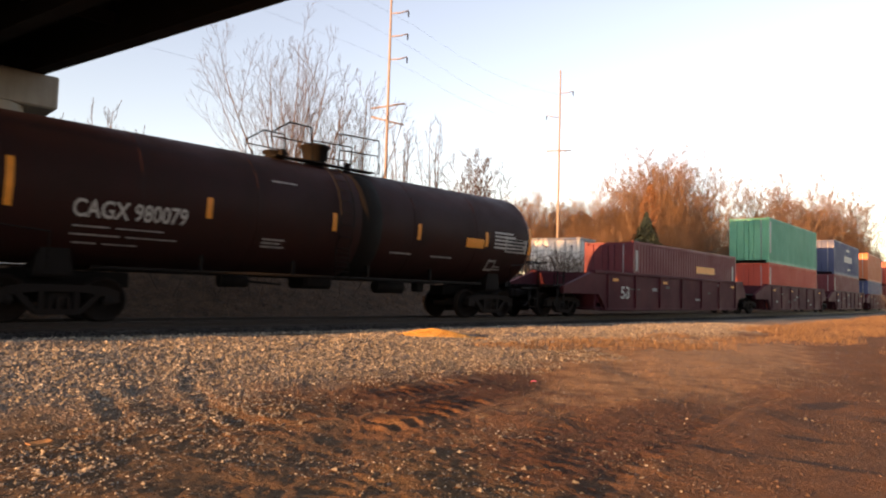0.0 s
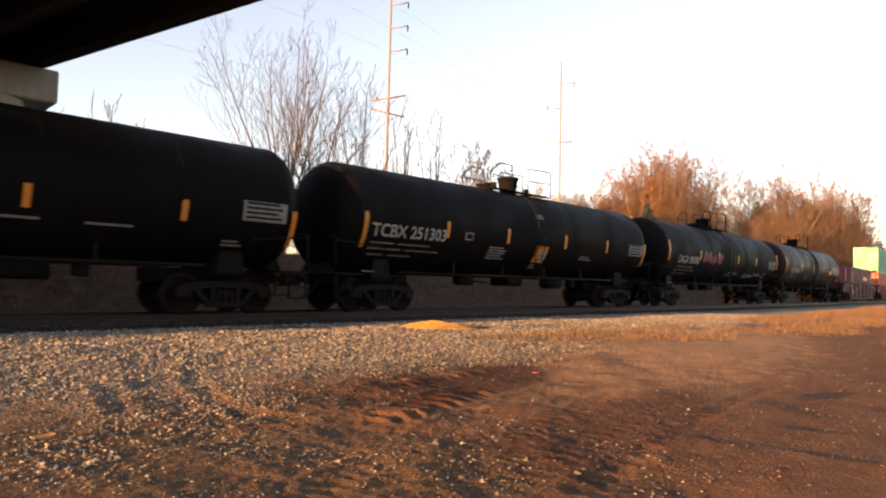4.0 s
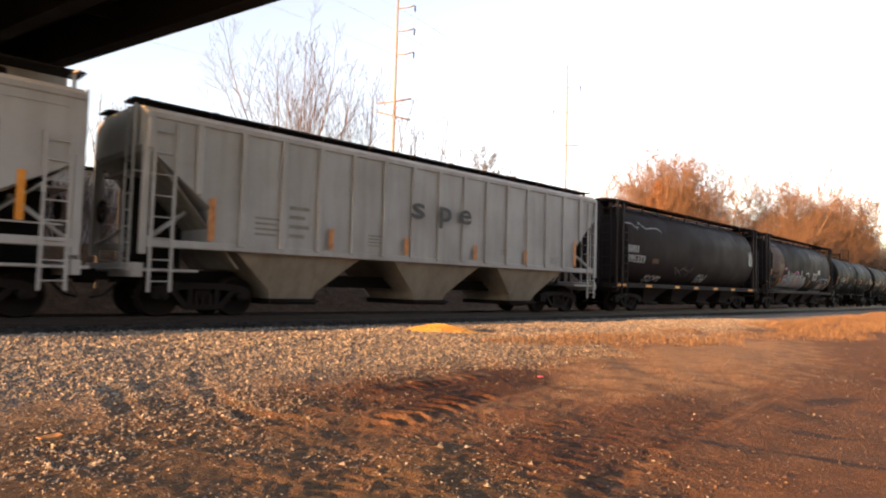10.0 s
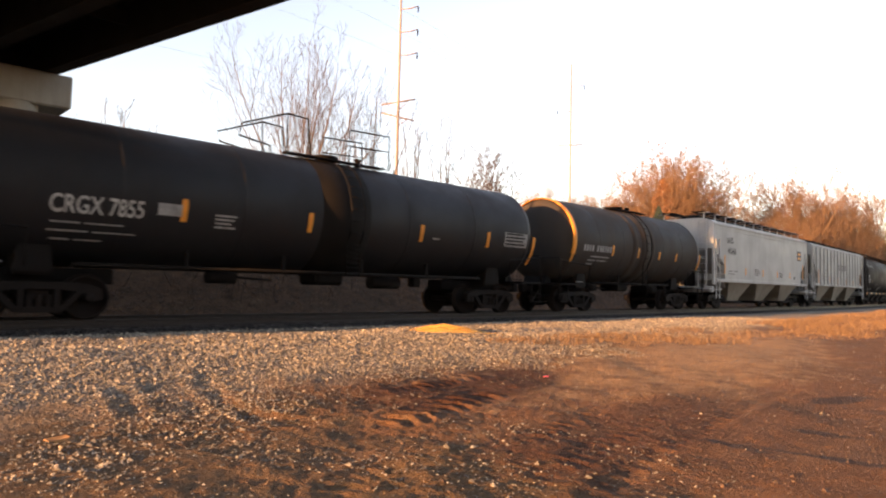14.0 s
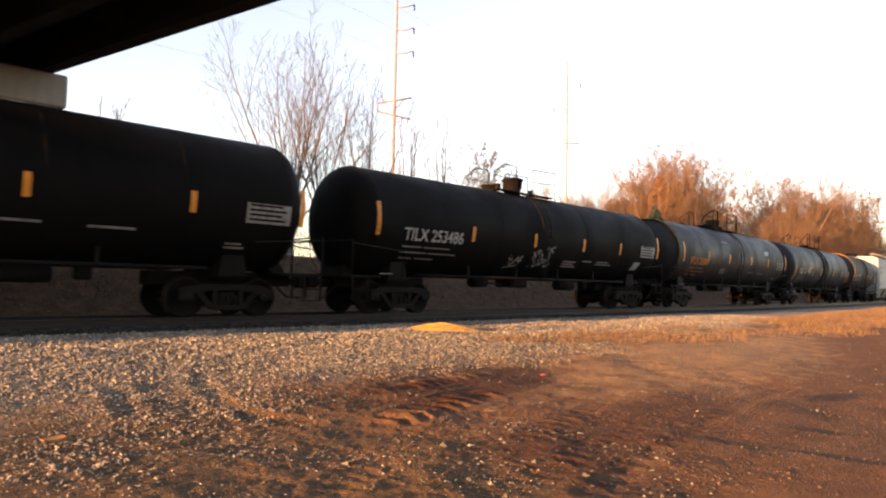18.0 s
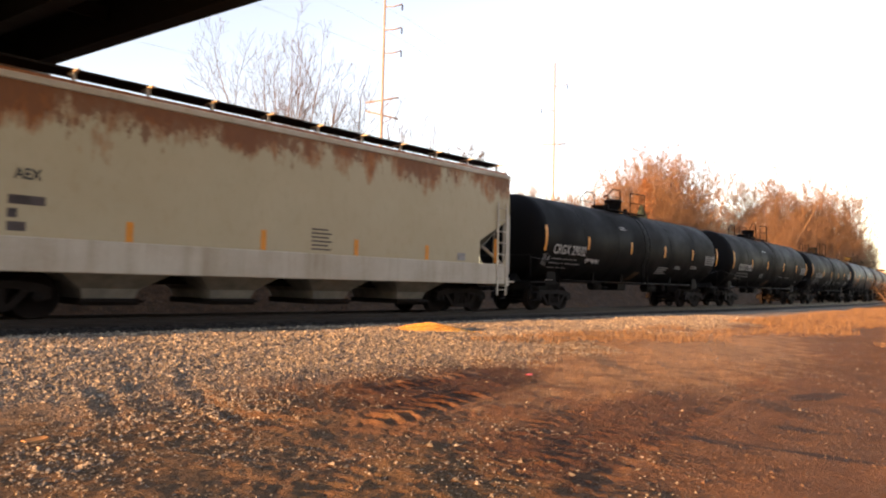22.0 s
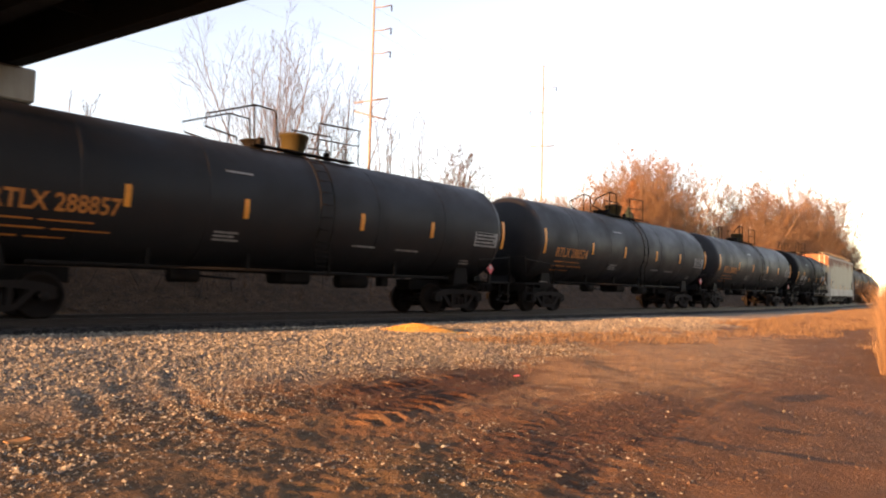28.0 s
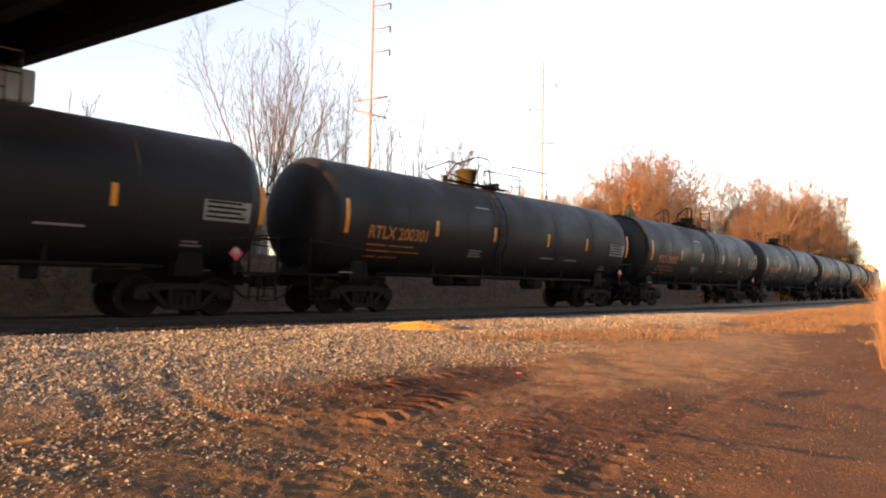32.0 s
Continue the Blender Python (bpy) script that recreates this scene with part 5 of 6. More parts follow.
c = couple(tank_car("black tank car with white lettering and faded red spray paint", 17.7, mark="CAGX 980081", mark_at=(-6.6, 2.45), marks=side_marks(-7.6, 8.05, (-4.0, -1.55, 1.27, 4.18)), lines=((0.1, 1.6, 0.68, 3), (1.05, 1.7, 0.7, 2), (2.7, 1.58, 0.78, 3), (4.4, 1.72, 1.2, 2)), dome_x=0.0), 1.19, 17.7)
scribble(c, 3.5, 4.35, 1.55, 1.8, TANK, 41, "dim", 3)
plate(c, 5.85, 6.39, 1.65, 1.9, "dim", TANK, "stencil_frame", "", 0.01, 3)
plate(c, 5.92, 6.32, 1.7, 1.85, "black", TANK, "stencil_field", "", 0.014, 2)
graffiti(c, -3.75, -1.07, 2.15, 2.82, TANK, 5, "redpaint", "ink", (), 4)

c = couple(tank_car("black tank car with white lettering and a yellow placard", 17.8, mark="TCBX 251303", mark_at=(-7.3, 2.87), marks=side_marks(-7.52, 7.85, (-4.36, -1.47, 1.87, 4.77), 2.21, 2.7, 1.77, 2.72), lines=((-2.34, 1.68, 0.9, 5), (3.0, 1.85, 0.8, 2), (0.2, 1.45, 0.4, 2), (0.15, 3.2, 0.5, 2)), dome_x=0.3), -16.7, 17.7)
plate(c, -3.58, -3.22, 2.2, 2.44, "dim", TANK, "stencil_frame", "", 0.01, 3)
plate(c, -3.53, -3.27, 2.24, 2.4, "black", TANK, "stencil_field", "", 0.014, 2)
plate(c, 0.17, 0.84, 1.66, 2.22, "yellow", TANK, "placard_panel", "yellow and white notice")
plate(c, 0.42, 0.78, 1.76, 2.1, "white", TANK, "placard_field", "", 0.014)

couple(tank_car("black tank car with white lettering ahead of the hoppers", 17.6, mark="CAGX 980040", mark_at=(-6.56, 1.85), marks=side_marks(-7.64, 7.9, (-3.88, -0.55, 2.25, 5.2), 2.06, 2.5, 1.62, 2.5), dome_x=-0.3), -34.4, 17.5)

ROUND = lambda z: -round_half(z)
c = couple(hopper_car("dark maroon cylindrical hopper car covered with silver graffiti", 17.9, "round", "hop_maroon", ((-4.0, 1.4, 0.55), (-1.2, 1.4, 0.55), (1.6, 1.4, 0.55), (4.3, 1.4, 0.55)), sill=1.18, h=7.85, top=4.45, bay_top=1.15, frame_key="hop_black", under="hop_black"), -51.9, 17.9)
ARC = ((1.25, -5.75), (1.6, -5.3), (2.0, -4.95), (2.4, -4.7), (2.8, -4.58), (3.1, -4.6), (3.4, -4.72), (3.7, -4.98), (4.0, -5.35), (4.25, -5.8), (4.4, -6.3))
field(c, [(z, -7.0 + (0.12 if z > 4.2 or z < 1.4 else 0.0), x) for z, x in ARC], "cp_red", ROUND, 0.009, "repainted_end", "faded red paint with a rounded edge")
field(c, ((1.5, -5.85, -5.4), (1.8, -5.72, -5.12), (2.1, -5.66, -4.9), (2.4, -5.6, -4.72), (2.65, -5.5, -4.62), (2.82, -5.4, -4.6)), "tan", ROUND, 0.017, "faded_patch", "faded tan wedge of old paint")
graffiti(c, -4.95, 0.85, 1.25, 2.4, ROUND, 19, "dim", "ink", ("pink_spray", "chrome"), 17, True)
graffiti(c, -4.7, 0.6, 1.3, 2.85, ROUND, 11, "chrome", "ink", ("pink_spray", "blue_spray"), 13, True)
graffiti(c, -4.4, 0.3, 1.4, 2.5, ROUND, 29, "dim", "ink", (), 11, True)
ribbon(c, [(-4.9, 1.24), (0.8, 1.24)], 0.16, "chrome", ROUND, 0.012)
plate(c, 2.28, 3.39, 1.98, 2.5, "dim", ROUND, "notice_board", "pale board with unreadable letters")
for k in range(4):
    plate(c, 2.4 + 0.24 * k, 2.56 + 0.24 * k, 2.1, 2.38, "ink", ROUND, "stencil_block", "", 0.014, 1)
plate(c, 3.5, 4.1, 2.44, 2.74, "white", ROUND, "notice_board", "plain white board")
graffiti(c, 4.1, 7.0, 1.3, 2.1, ROUND, 14, "white", "ink", ("blue_spray",), 5)
ribbon(c, [(3.6, 1.3), (5.0, 1.24), (6.9, 1.25)], 0.14, "white", ROUND, 0.012)
ribbon(c, [(3.7, 1.9), (4.2, 2.08), (5.2, 2.16), (6.8, 2.12)], 0.06, "blue_spray", ROUND, 0.012)
for x in (1.7, 4.65, -1.7, -5.04):
    plate(c, x - 0.07, x + 0.07, 1.5, 2.0, "yellow", ROUND, "reflector", "", 0.04)
plate(c, 6.8, 6.95, 1.45, 2.46, "yellow", ROUND, "reflector", "", 0.045, 6)
plate(c, -7.25, -7.1, 1.45, 2.46, "yellow", ROUND, "reflector", "", 0.02, 6)
for x, w in ((1.7, 0.5), (2.4, 0.5), (3.3, 0.55), (4.0, 0.35), (4.5, 0.3), (4.95, 0.15), (5.25, 0.15)):
    plate(c, x, x + w, 3.5, 3.85 if w > 0.2 else 3.95, "ghost", ROUND, "faded_block", "", 0.008)

c = couple(hopper_car("black cylindrical hopper car with worn white letters", 17.5, "round", "hop_black", ((-4.3, 1.4, 0.55), (-1.5, 1.4, 0.55), (1.4, 1.4, 0.55), (4.2, 1.4, 0.55)), sill=1.18, h=8.0, top=4.45, bay_top=1.15), -70.0, 16.8)
for a, b in ((-8.0, -7.2), (-5.6, -5.05), (-2.75, -2.3), (-0.7, -0.2), (1.65, 2.15), (4.0, 4.5), (6.5, 7.2)):
    plate(c, a, b, 1.05, 1.15, "yellow", lambda z: -1.54, "reflector", "", 0.012, 1)
for k in range(5):
    plate(c, -7.2 + 0.19 * k, -7.07 + 0.19 * k, 2.48, 2.78, "dim", ROUND, "stencil_block")
write(c, "395333", -7.2, 2.08, 0.3, "white", ROUND, 1.5)
scribble(c, -7.2, -4.2, 3.45, 3.85, ROUND, 3, "dim", 1)
plate(c, -5.0, -4.4, 2.1, 2.3, "tan", ROUND, "sticker", "yellowed sticker")
scribble(c, -4.95, -3.5, 1.25, 1.6, ROUND, 8, "chrome", 4)
scribble(c, 0.15, 1.15, 1.35, 1.8, ROUND, 9, "chrome", 5)
scribble(c, 6.4, 6.95, 2.35, 3.3, ROUND, 10, "chrome", 5)
scribble(c, -2.6, -0.6, 1.6, 2.1, ROUND, 12, "ghost", 2)

FLAT = lambda z: -1.58
c = couple(hopper_car("grey ribbed hopper car with three dusty bays", 18.2, "flat", "hop_grey", ((-4.5, 1.9, 0.6), (0.2, 1.9, 0.6), (4.6, 1.9, 0.6)), 17, "hop_dull_grey", "hop_under", 1.58, h=8.45, top=4.52, truck_x=6.8, zl=3.6, slope=1.5, walk=0.08), -87.2, 18.6)
for ch, x in (("s", -1.15), ("p", -0.06), ("e", 0.8)):
    write(c, ch, x, 2.75, 0.62, "ink", lambda z: -1.655, 0.52, "dark rounded letter")
for x, z1 in ((-6.98, 2.62), (-3.83, 2.2), (-1.3, 2.15), (1.53, 2.13), (4.02, 2.1), (6.9, 2.6)):
    plate(c, x - 0.075, x + 0.075, 1.68, z1, "rust_mark", lambda z: -1.655, "reflector", "", 0.012, 1)
for x, z, w, hh in ((-5.9, 1.9, 0.7, 0.5), (-5.0, 1.9, 0.55, 0.9), (-2.6, 1.85, 0.5, 0.35), (5.5, 1.75, 0.5, 0.25), (2.8, 1.9, 0.4, 0.2)):
    for k in range(4):
        plate(c, x, x + w * (0.8 + 0.2 * (k % 2)), z + hh * k / 4, z + hh * k / 4 + hh * 0.1, "hop_dull_grey", FLAT, rows=1)

c = couple(hopper_car("light grey smooth-sided hopper car with dark lettering", 17.2, "flat", "hop_light", ((-3.9, 1.75, 0.75), (0.3, 1.75, 0.7), (4.4, 1.75, 0.7)), 0, "hop_grey", "hop_under", 1.48, h=7.9, top=4.59, truck_x=6.25, zl=3.05, walk=0.28), -105.4, 17.1)
write(c, "IAIS", -6.15, 3.42, 0.3, "ink", FLAT, 0.85)
write(c, "4066", -6.1, 2.85, 0.33, "ink", FLAT, 1.2)
plate(c, 5.7, 6.5, 3.0, 3.62, "ink", FLAT, "emblem", "black and yellow shield emblem", 0.01, 1)
plate(c, 5.8, 6.4, 3.1, 3.5, "yellow", FLAT, "emblem_field", "", 0.016, 1)
plate(c, 5.8, 6.4, 3.24, 3.36, "ink", FLAT, "emblem_bar", "", 0.022, 1)
for x, z1 in ((-6.45, 2.77), (-3.5, 2.2), (-0.75, 2.2), (1.8, 2.2), (4.2, 2.2), (6.9, 2.75)):
    plate(c, x - 0.07, x + 0.07, 1.82, z1, "yellow", FLAT, "reflector", "", 0.01, 1)
for x, z, w in ((-6.0, 1.95, 0.55), (-6.0, 1.8, 0.9), (-5.2, 1.95, 0.5), (-2.1, 2.15, 0.6), (-2.1, 2.05, 0.8), (-2.1, 1.95, 0.8), (-2.1, 1.85, 0.7), (2.2, 2.05, 0.5), (2.2, 1.95, 0.5), (2.2, 1.85, 0.5)):
    plate(c, x, x + w, z, z + 0.045, "ghost", FLAT, rows=1)
plate(c, 4.95, 5.25, 1.75, 1.95, "ink", FLAT, "stencil_frame", rows=1)
part("side_seam", Geo().box(-7.6, 7.6, -1.6, -1.575, 1.78, 1.81).box(-7.6, 7.6, -1.6, -1.575, 4.05, 4.08), M["hop_light"], c)

SHORT = shell_surf(1.6, 2.7)
c = couple(tank_car("short grimy grey tank car with an orange rim stripe", 12.8, 1.6, 2.7, "grime", band=("band", (-0.75, 0.22), (0.15, 0.4), (0.75, 0.12)), marks=[(-5.2, 1.84, 2.5), (5.35, 1.9, 2.6), (-2.5, 2.2, 2.6), (-0.5, 2.2, 2.6), (1.35, 2.2, 2.55), (2.94, 2.2, 2.55)], shell=11.3, rim=True, dome="low", dome_x=0.2, panel=None, truck_in=1.55, lines=False, rails=False), -122.5, 12.6)
for k in range(11):
    if k not in (4,):
        plate(c, -4.57 + 0.18 * k, -4.45 + 0.18 * k, 2.3, 2.53, "dim", SHORT, "stencil_block")
for z, x0, x1 in ((2.08, -4.0, -2.7), (1.94, -4.1, -3.6), (1.94, -3.5, -2.8), (1.8, -4.1, -3.7)):
    plate(c, x0, x1, z, z + 0.05, "dim", SHORT)

c = couple(tank_car("black tank car with white lettering and a dark patched middle", 18.0, mark="CRGX 7855", paint_key="slate", mark_at=(-6.45, 1.72), marks=side_marks(-7.38, 8.05, (-3.9, -0.76, 2.95, 5.77), 2.1, 2.58, 1.64, 2.57), band=("frame", (0.35, 0.75)), dome="low", lines=((-3.2, 2.02, 0.5, 4), (3.4, 2.2, 0.25, 1)), dome_x=0.6), -135.4, 18.0)
plate(c, -4.45, -3.95, 2.2, 2.45, "dim", TANK, "stencil_frame")
c = couple(tank_car("dark grey tank car with faint orange lettering and a rim stripe", 17.4, paint_key="slate", mark="RTLX 280806", mark_mat="orange", mark_at=(-6.2, 2.1), marks=side_marks(-7.0, 7.9, MIDS), dome_x=0.2, shell=16.0, rim=True), -153.3, 17.4)
plate(c, 4.0, 4.7, 2.95, 3.2, "white", TANK, "notice", "", 0.01, 3, 0.2)
c = couple(tank_car("black tank car with white lettering and white spray scribbles", 17.9, mark="TILX 253486", mark_at=(-6.75, 2.4), marks=side_marks(-7.7, 8.0, (-3.9, -0.74, 2.25, 4.87), 2.2, 2.66), lines=((1.21, 1.6, 0.9, 3), (2.45, 1.82, 0.6, 1), (3.4, 1.74, 1.1, 2)), dome_x=-0.2, panel="white"), -170.7, 17.9)
scribble(c, -0.65, 0.4, 1.5, 2.3, TANK, 21, "dim", 5)
scribble(c, -1.9, -1.2, 1.4, 1.9, TANK, 22, "dim", 3)
plate(c, 6.15, 6.63, 1.63, 1.95, "white", TANK, "notice", "", 0.01, 3, 0.08)
c = couple(tank_car("black tank car with white lettering and a small pale notice", 18.3, **BIG, mark="CRGX 29022", mark_at=(-6.6, 2.4), marks=side_marks(-7.55, 8.0, (-4.35, -1.3, 2.2, 5.3)), dome_x=0.0), -188.6, 18.3)
plate(c, -0.4, 0.2, 1.3, 1.62, "tan", WIDE, "notice", "", 0.01, 3, 0.15)
c = couple(tank_car("black tank car with white lettering and white scribbles", 17.9, **BIG, mark="CRGX 29032", mark_at=(-7.2, 2.2), marks=side_marks(-7.75, 8.08, (-4.86, -1.38, 1.85, 4.95), 2.35, 2.84), lines=((1.55, 1.6, 1.05, 4), (3.26, 1.86, 0.7, 2), (5.0, 1.93, 0.8, 2), (-2.2, 3.33, 0.55, 2)), dome_x=-0.1), -206.97, 18.0)
scribble(c, -4.85, -3.9, 1.83, 2.0, WIDE, 24, "white", 3)
scribble(c, -7.7, -7.3, 1.6, 2.1, WIDE, 25, "dim", 3)
plate(c, -0.5, 0.0, 1.26, 1.62, "tan", WIDE, "notice", "", 0.01, 3, 0.15)

c = couple(hopper_car("chalky white hopper car streaked with rust", 17.9, "flat", "hop_rusted", ((-4.2, 1.1, 0.5), (-1.5, 1.0, 0.5), (1.3, 1.0, 0.5), (4.2, 1.0, 0.5)), 0, "hop_dull_grey", "hop_dull_grey", 1.5, h=8.1, top=4.78, frame_key="hop_white", sill_h=0.58, truck_x=6.4, zl=3.1, bay_top=0.95, walk=0.17), -225.0, 17.8)
write(c, "AEX", -6.13, 2.62, 0.2, "ink", FLAT, 0.45)
for z, w in ((2.15, 0.6), (1.9, 0.15), (1.66, 0.3)):
    plate(c, -6.2, -6.2 + w, z, z + 0.17, "ghost", FLAT, "stencil_block", rows=1)
for x, z0, z1 in ((-6.73, 1.58, 2.5), (-4.07, 1.56, 1.98), (-1.04, 1.58, 2.05), (1.7, 1.58, 2.0), (4.3, 1.58, 2.0), (7.4, 1.6, 2.4)):
    plate(c, x - 0.07, x + 0.07, z0, z1, "yellow", FLAT, "reflector", "", 0.01, 1)
for k in range(6):
    plate(c, 0.3, 0.9 - 0.1 * (k % 2), 1.66 + 0.1 * k, 1.7 + 0.1 * k, "ghost", FLAT, rows=1)
plate(c, 5.6, 5.95, 1.62, 1.85, "dim", FLAT, "stencil_frame", rows=1)

couple(tank_car("short black tank car with white lettering", 12.8, 1.62, 2.78, "black", mark="DBUX 190091", mark_at=(-3.97, 2.07), marks=[(-5.05, 1.82, 2.74), (5.4, 1.9, 2.6), (-3.05, 2.36, 2.75), (-0.81, 2.05, 2.4), (2.08, 2.05, 2.4), (3.9, 2.05, 2.46)], shell=11.3, dome="low", dome_x=0.3, truck_in=1.55), -242.8, 12.8)
for k, num in enumerate(("RTLX 280892", "RTLX 280524", "RTLX 288857", "RTLX 200207", "RTLX 200301", "RTLX 200854")):
    couple(tank_car("slate-black tank car with orange lettering and a red placard", 17.95, 1.61, 2.71, "slate", mark=num, mark_mat="orange", mark_at=(-6.65, 2.27), marks=side_marks(-7.45, 7.98, (-4.28, -1.6, 1.88, 4.58) if k == 2 else (-4.0, -1.2, 1.95, 4.65)), placard=True, rim=k == 3, dome_x=-0.9 if k >= 4 else 0.64, flip=k >= 4), -255.6 - 17.95 * k - (0.2 if k == 0 else 0.0), 17.95)

# ---- loose pieces strewn by thousands ----
def strew(name, places, sizes, material, label, category, flat=0.6, up=0.0):
    """One mesh of many small angular pieces, each an uneven octahedron."""
    n = len(places)
    rng = np.random.default_rng(7)
    base = np.array([(1, 0, 0), (-1, 0, 0), (0, 1, 0), (0, -1, 0), (0, 0, 1), (0, 0, -1)], float)
    v = base[None] * rng.uniform(0.65, 1.25, (n, 6, 1)) + rng.normal(0, 0.18, (n, 6, 3))
    v *= np.asarray(sizes)[:, None, None]
    v[:, :, 2] *= flat
    ang = rng.uniform(0, 2 * math.pi, n)
    c, s = np.cos(ang)[:, None], np.sin(ang)[:, None]
    x, y = v[:, :, 0] * c - v[:, :, 1] * s, v[:, :, 0] * s + v[:, :, 1] * c
    v = np.stack([x, y, v[:, :, 2]], 2) + np.asarray(places)[:, None]
    tri = np.array([(0, 2, 4), (2, 1, 4), (1, 3, 4), (3, 0, 4), (2, 0, 5), (1, 2, 5), (3, 1, 5), (0, 3, 5)])
    f = (tri[None] + 6 * np.arange(n)[:, None, None]).reshape(-1, 3)
    me = bpy.data.meshes.new(name)
    me.from_pydata(v.reshape(-1, 3).tolist(), [], f.tolist())
    me.materials.append(material)
    return tagged(new(name, me), label, category, kind="stuff")


ground_at = relief


def gravel_edge(x):
    return 7.0 + min(1.5, max(0.0, (x - 8) * 0.27)) + 0.1 * max(0.0, x - 15) - 0.3 * max(0.0, 3.0 - x)


def gravel():
    rnd = random.Random(3)
    pts, sizes = [], []
    while len(pts) < 140000:
        x = 0.3 + 30 * rnd.random() ** 1.6 if rnd.random() < 0.93 else rnd.uniform(-8, 0.5)
        y = rnd.uniform(1.5, 13.9)
        e = y - gravel_edge(x) + 2.2 * noise.noise(Vector((x * 0.5, y * 0.5, 3))) 
        yard = (0.55 if x < 3.4 else 0.36 if x < 5.0 else 0.05) * min(1.0, max(0.1, y - 1.5)) * max(0.1, 0.6 + 1.6 * noise.noise(Vector((x * 1.1, y * 1.1, 8))))
        p = yard if e < -0.9 else min(1.0, max(yard, 0.2 + max(0, e + 0.9) * 0.5))
        if abs((x - 13.2) * 0.9 - (y - 11.3) * 0.42) < 1.7 and abs((x - 13.2) * 0.42 + (y - 11.3) * 0.9) < 0.6:
            p *= 0.25
        if rnd.random() > p or on_tread(x, y):
            continue
        s = rnd.choice((0.006, 0.007, 0.008, 0.01, 0.012, 0.015, 0.02)) * rnd.uniform(0.8, 1.25)
        s *= 1 + 0.2 * max(0.0, y - 6.5)
        if e < -0.9:
            s *= 0.62 if rnd.random() < 0.92 else 1.2
        pts.append((x, y, ground_at(x, y) + s * 0.25))
        sizes.append(s)
    strew("gravel", pts, sizes, M["stones"], "loose grey and tan gravel strewn beside the track", "gravel", 0.55)
    pts, sizes = [], []
    while len(pts) < 8000:
        x, y = rnd.uniform(1.5, 15), rnd.uniform(1.0, 9.5)
        if noise.noise(Vector((x * 0.9, y * 0.9, 5))) < rnd.uniform(-0.3, 0.35) or on_tread(x, y):
            continue
        s = rnd.uniform(0.004, 0.012) * (1.8 if rnd.random() < 0.06 else 1.0)
        pts.append((x, y, relief(x, y) + s * 0.2))
        sizes.append(s)
    strew("dirt_clods", pts, sizes, M["clod"], "small reddish-brown clods lying on the dirt", "dirt", 0.6)
    pts, sizes = [], []
    while len(pts) < 9000:
        x = rnd.uniform(0.5, 45)
        y = line_y(x) + rnd.choice((rnd.uniform(-1.85, -0.85), rnd.uniform(-0.6, 0.6), rnd.uniform(0.9, 2.0)))
        s = rnd.uniform(0.025, 0.045)
        pts.append((x, y, 0.27))
        sizes.append(s)
    strew("ballast", pts, sizes, M["ballast"], "oily ballast stones between the ties, train shade in their near-black colour", "ballast")


def corn_pile():
    rnd = random.Random(5)
    cx, cy, z0 = 11.0, 11.45, 0.2
    g = Geo()
    rings = []
    for k in range(6):
        r = 1.0 - k / 5
        h = 0.19 * (1 - r ** 1.4)
        ring = []
        for i in range(26):
            t = 2 * math.pi * i / 26
            wob = 1 + 0.13 * math.sin(3 * t + 1) + 0.07 * math.sin(7 * t)
            ring.append((0.98 * r * wob * math.cos(t) + 0.0, 0.6 * r * wob * math.sin(t), h - 0.02))
        rings.append(ring)
    g.loft(rings, smooth=True)
    pile = solid("grain_pile", g, M["corn"], "small heap of spilled yellow grain on the gravel", "grain pile", pose(cx, cy, z0, 0, 0, -45))
    pts, sizes = [], []
    for _ in range(3600):
        t, r = rnd.uniform(0, 2 * math.pi), abs(rnd.gauss(0, 0.55))
        u, v = 0.98 * r * math.cos(t), 0.6 * r * math.sin(t)
        h = 0.19 * (1 - min(1, r) ** 1.4)
        pts.append((cx + (u + v) * 0.7071, cy + (v - u) * 0.7071, z0 + h))
        sizes.append(rnd.uniform(0.009, 0.016))
    strew("grain", pts, sizes, M["kernels"], "loose yellow grain kernels", "grain")


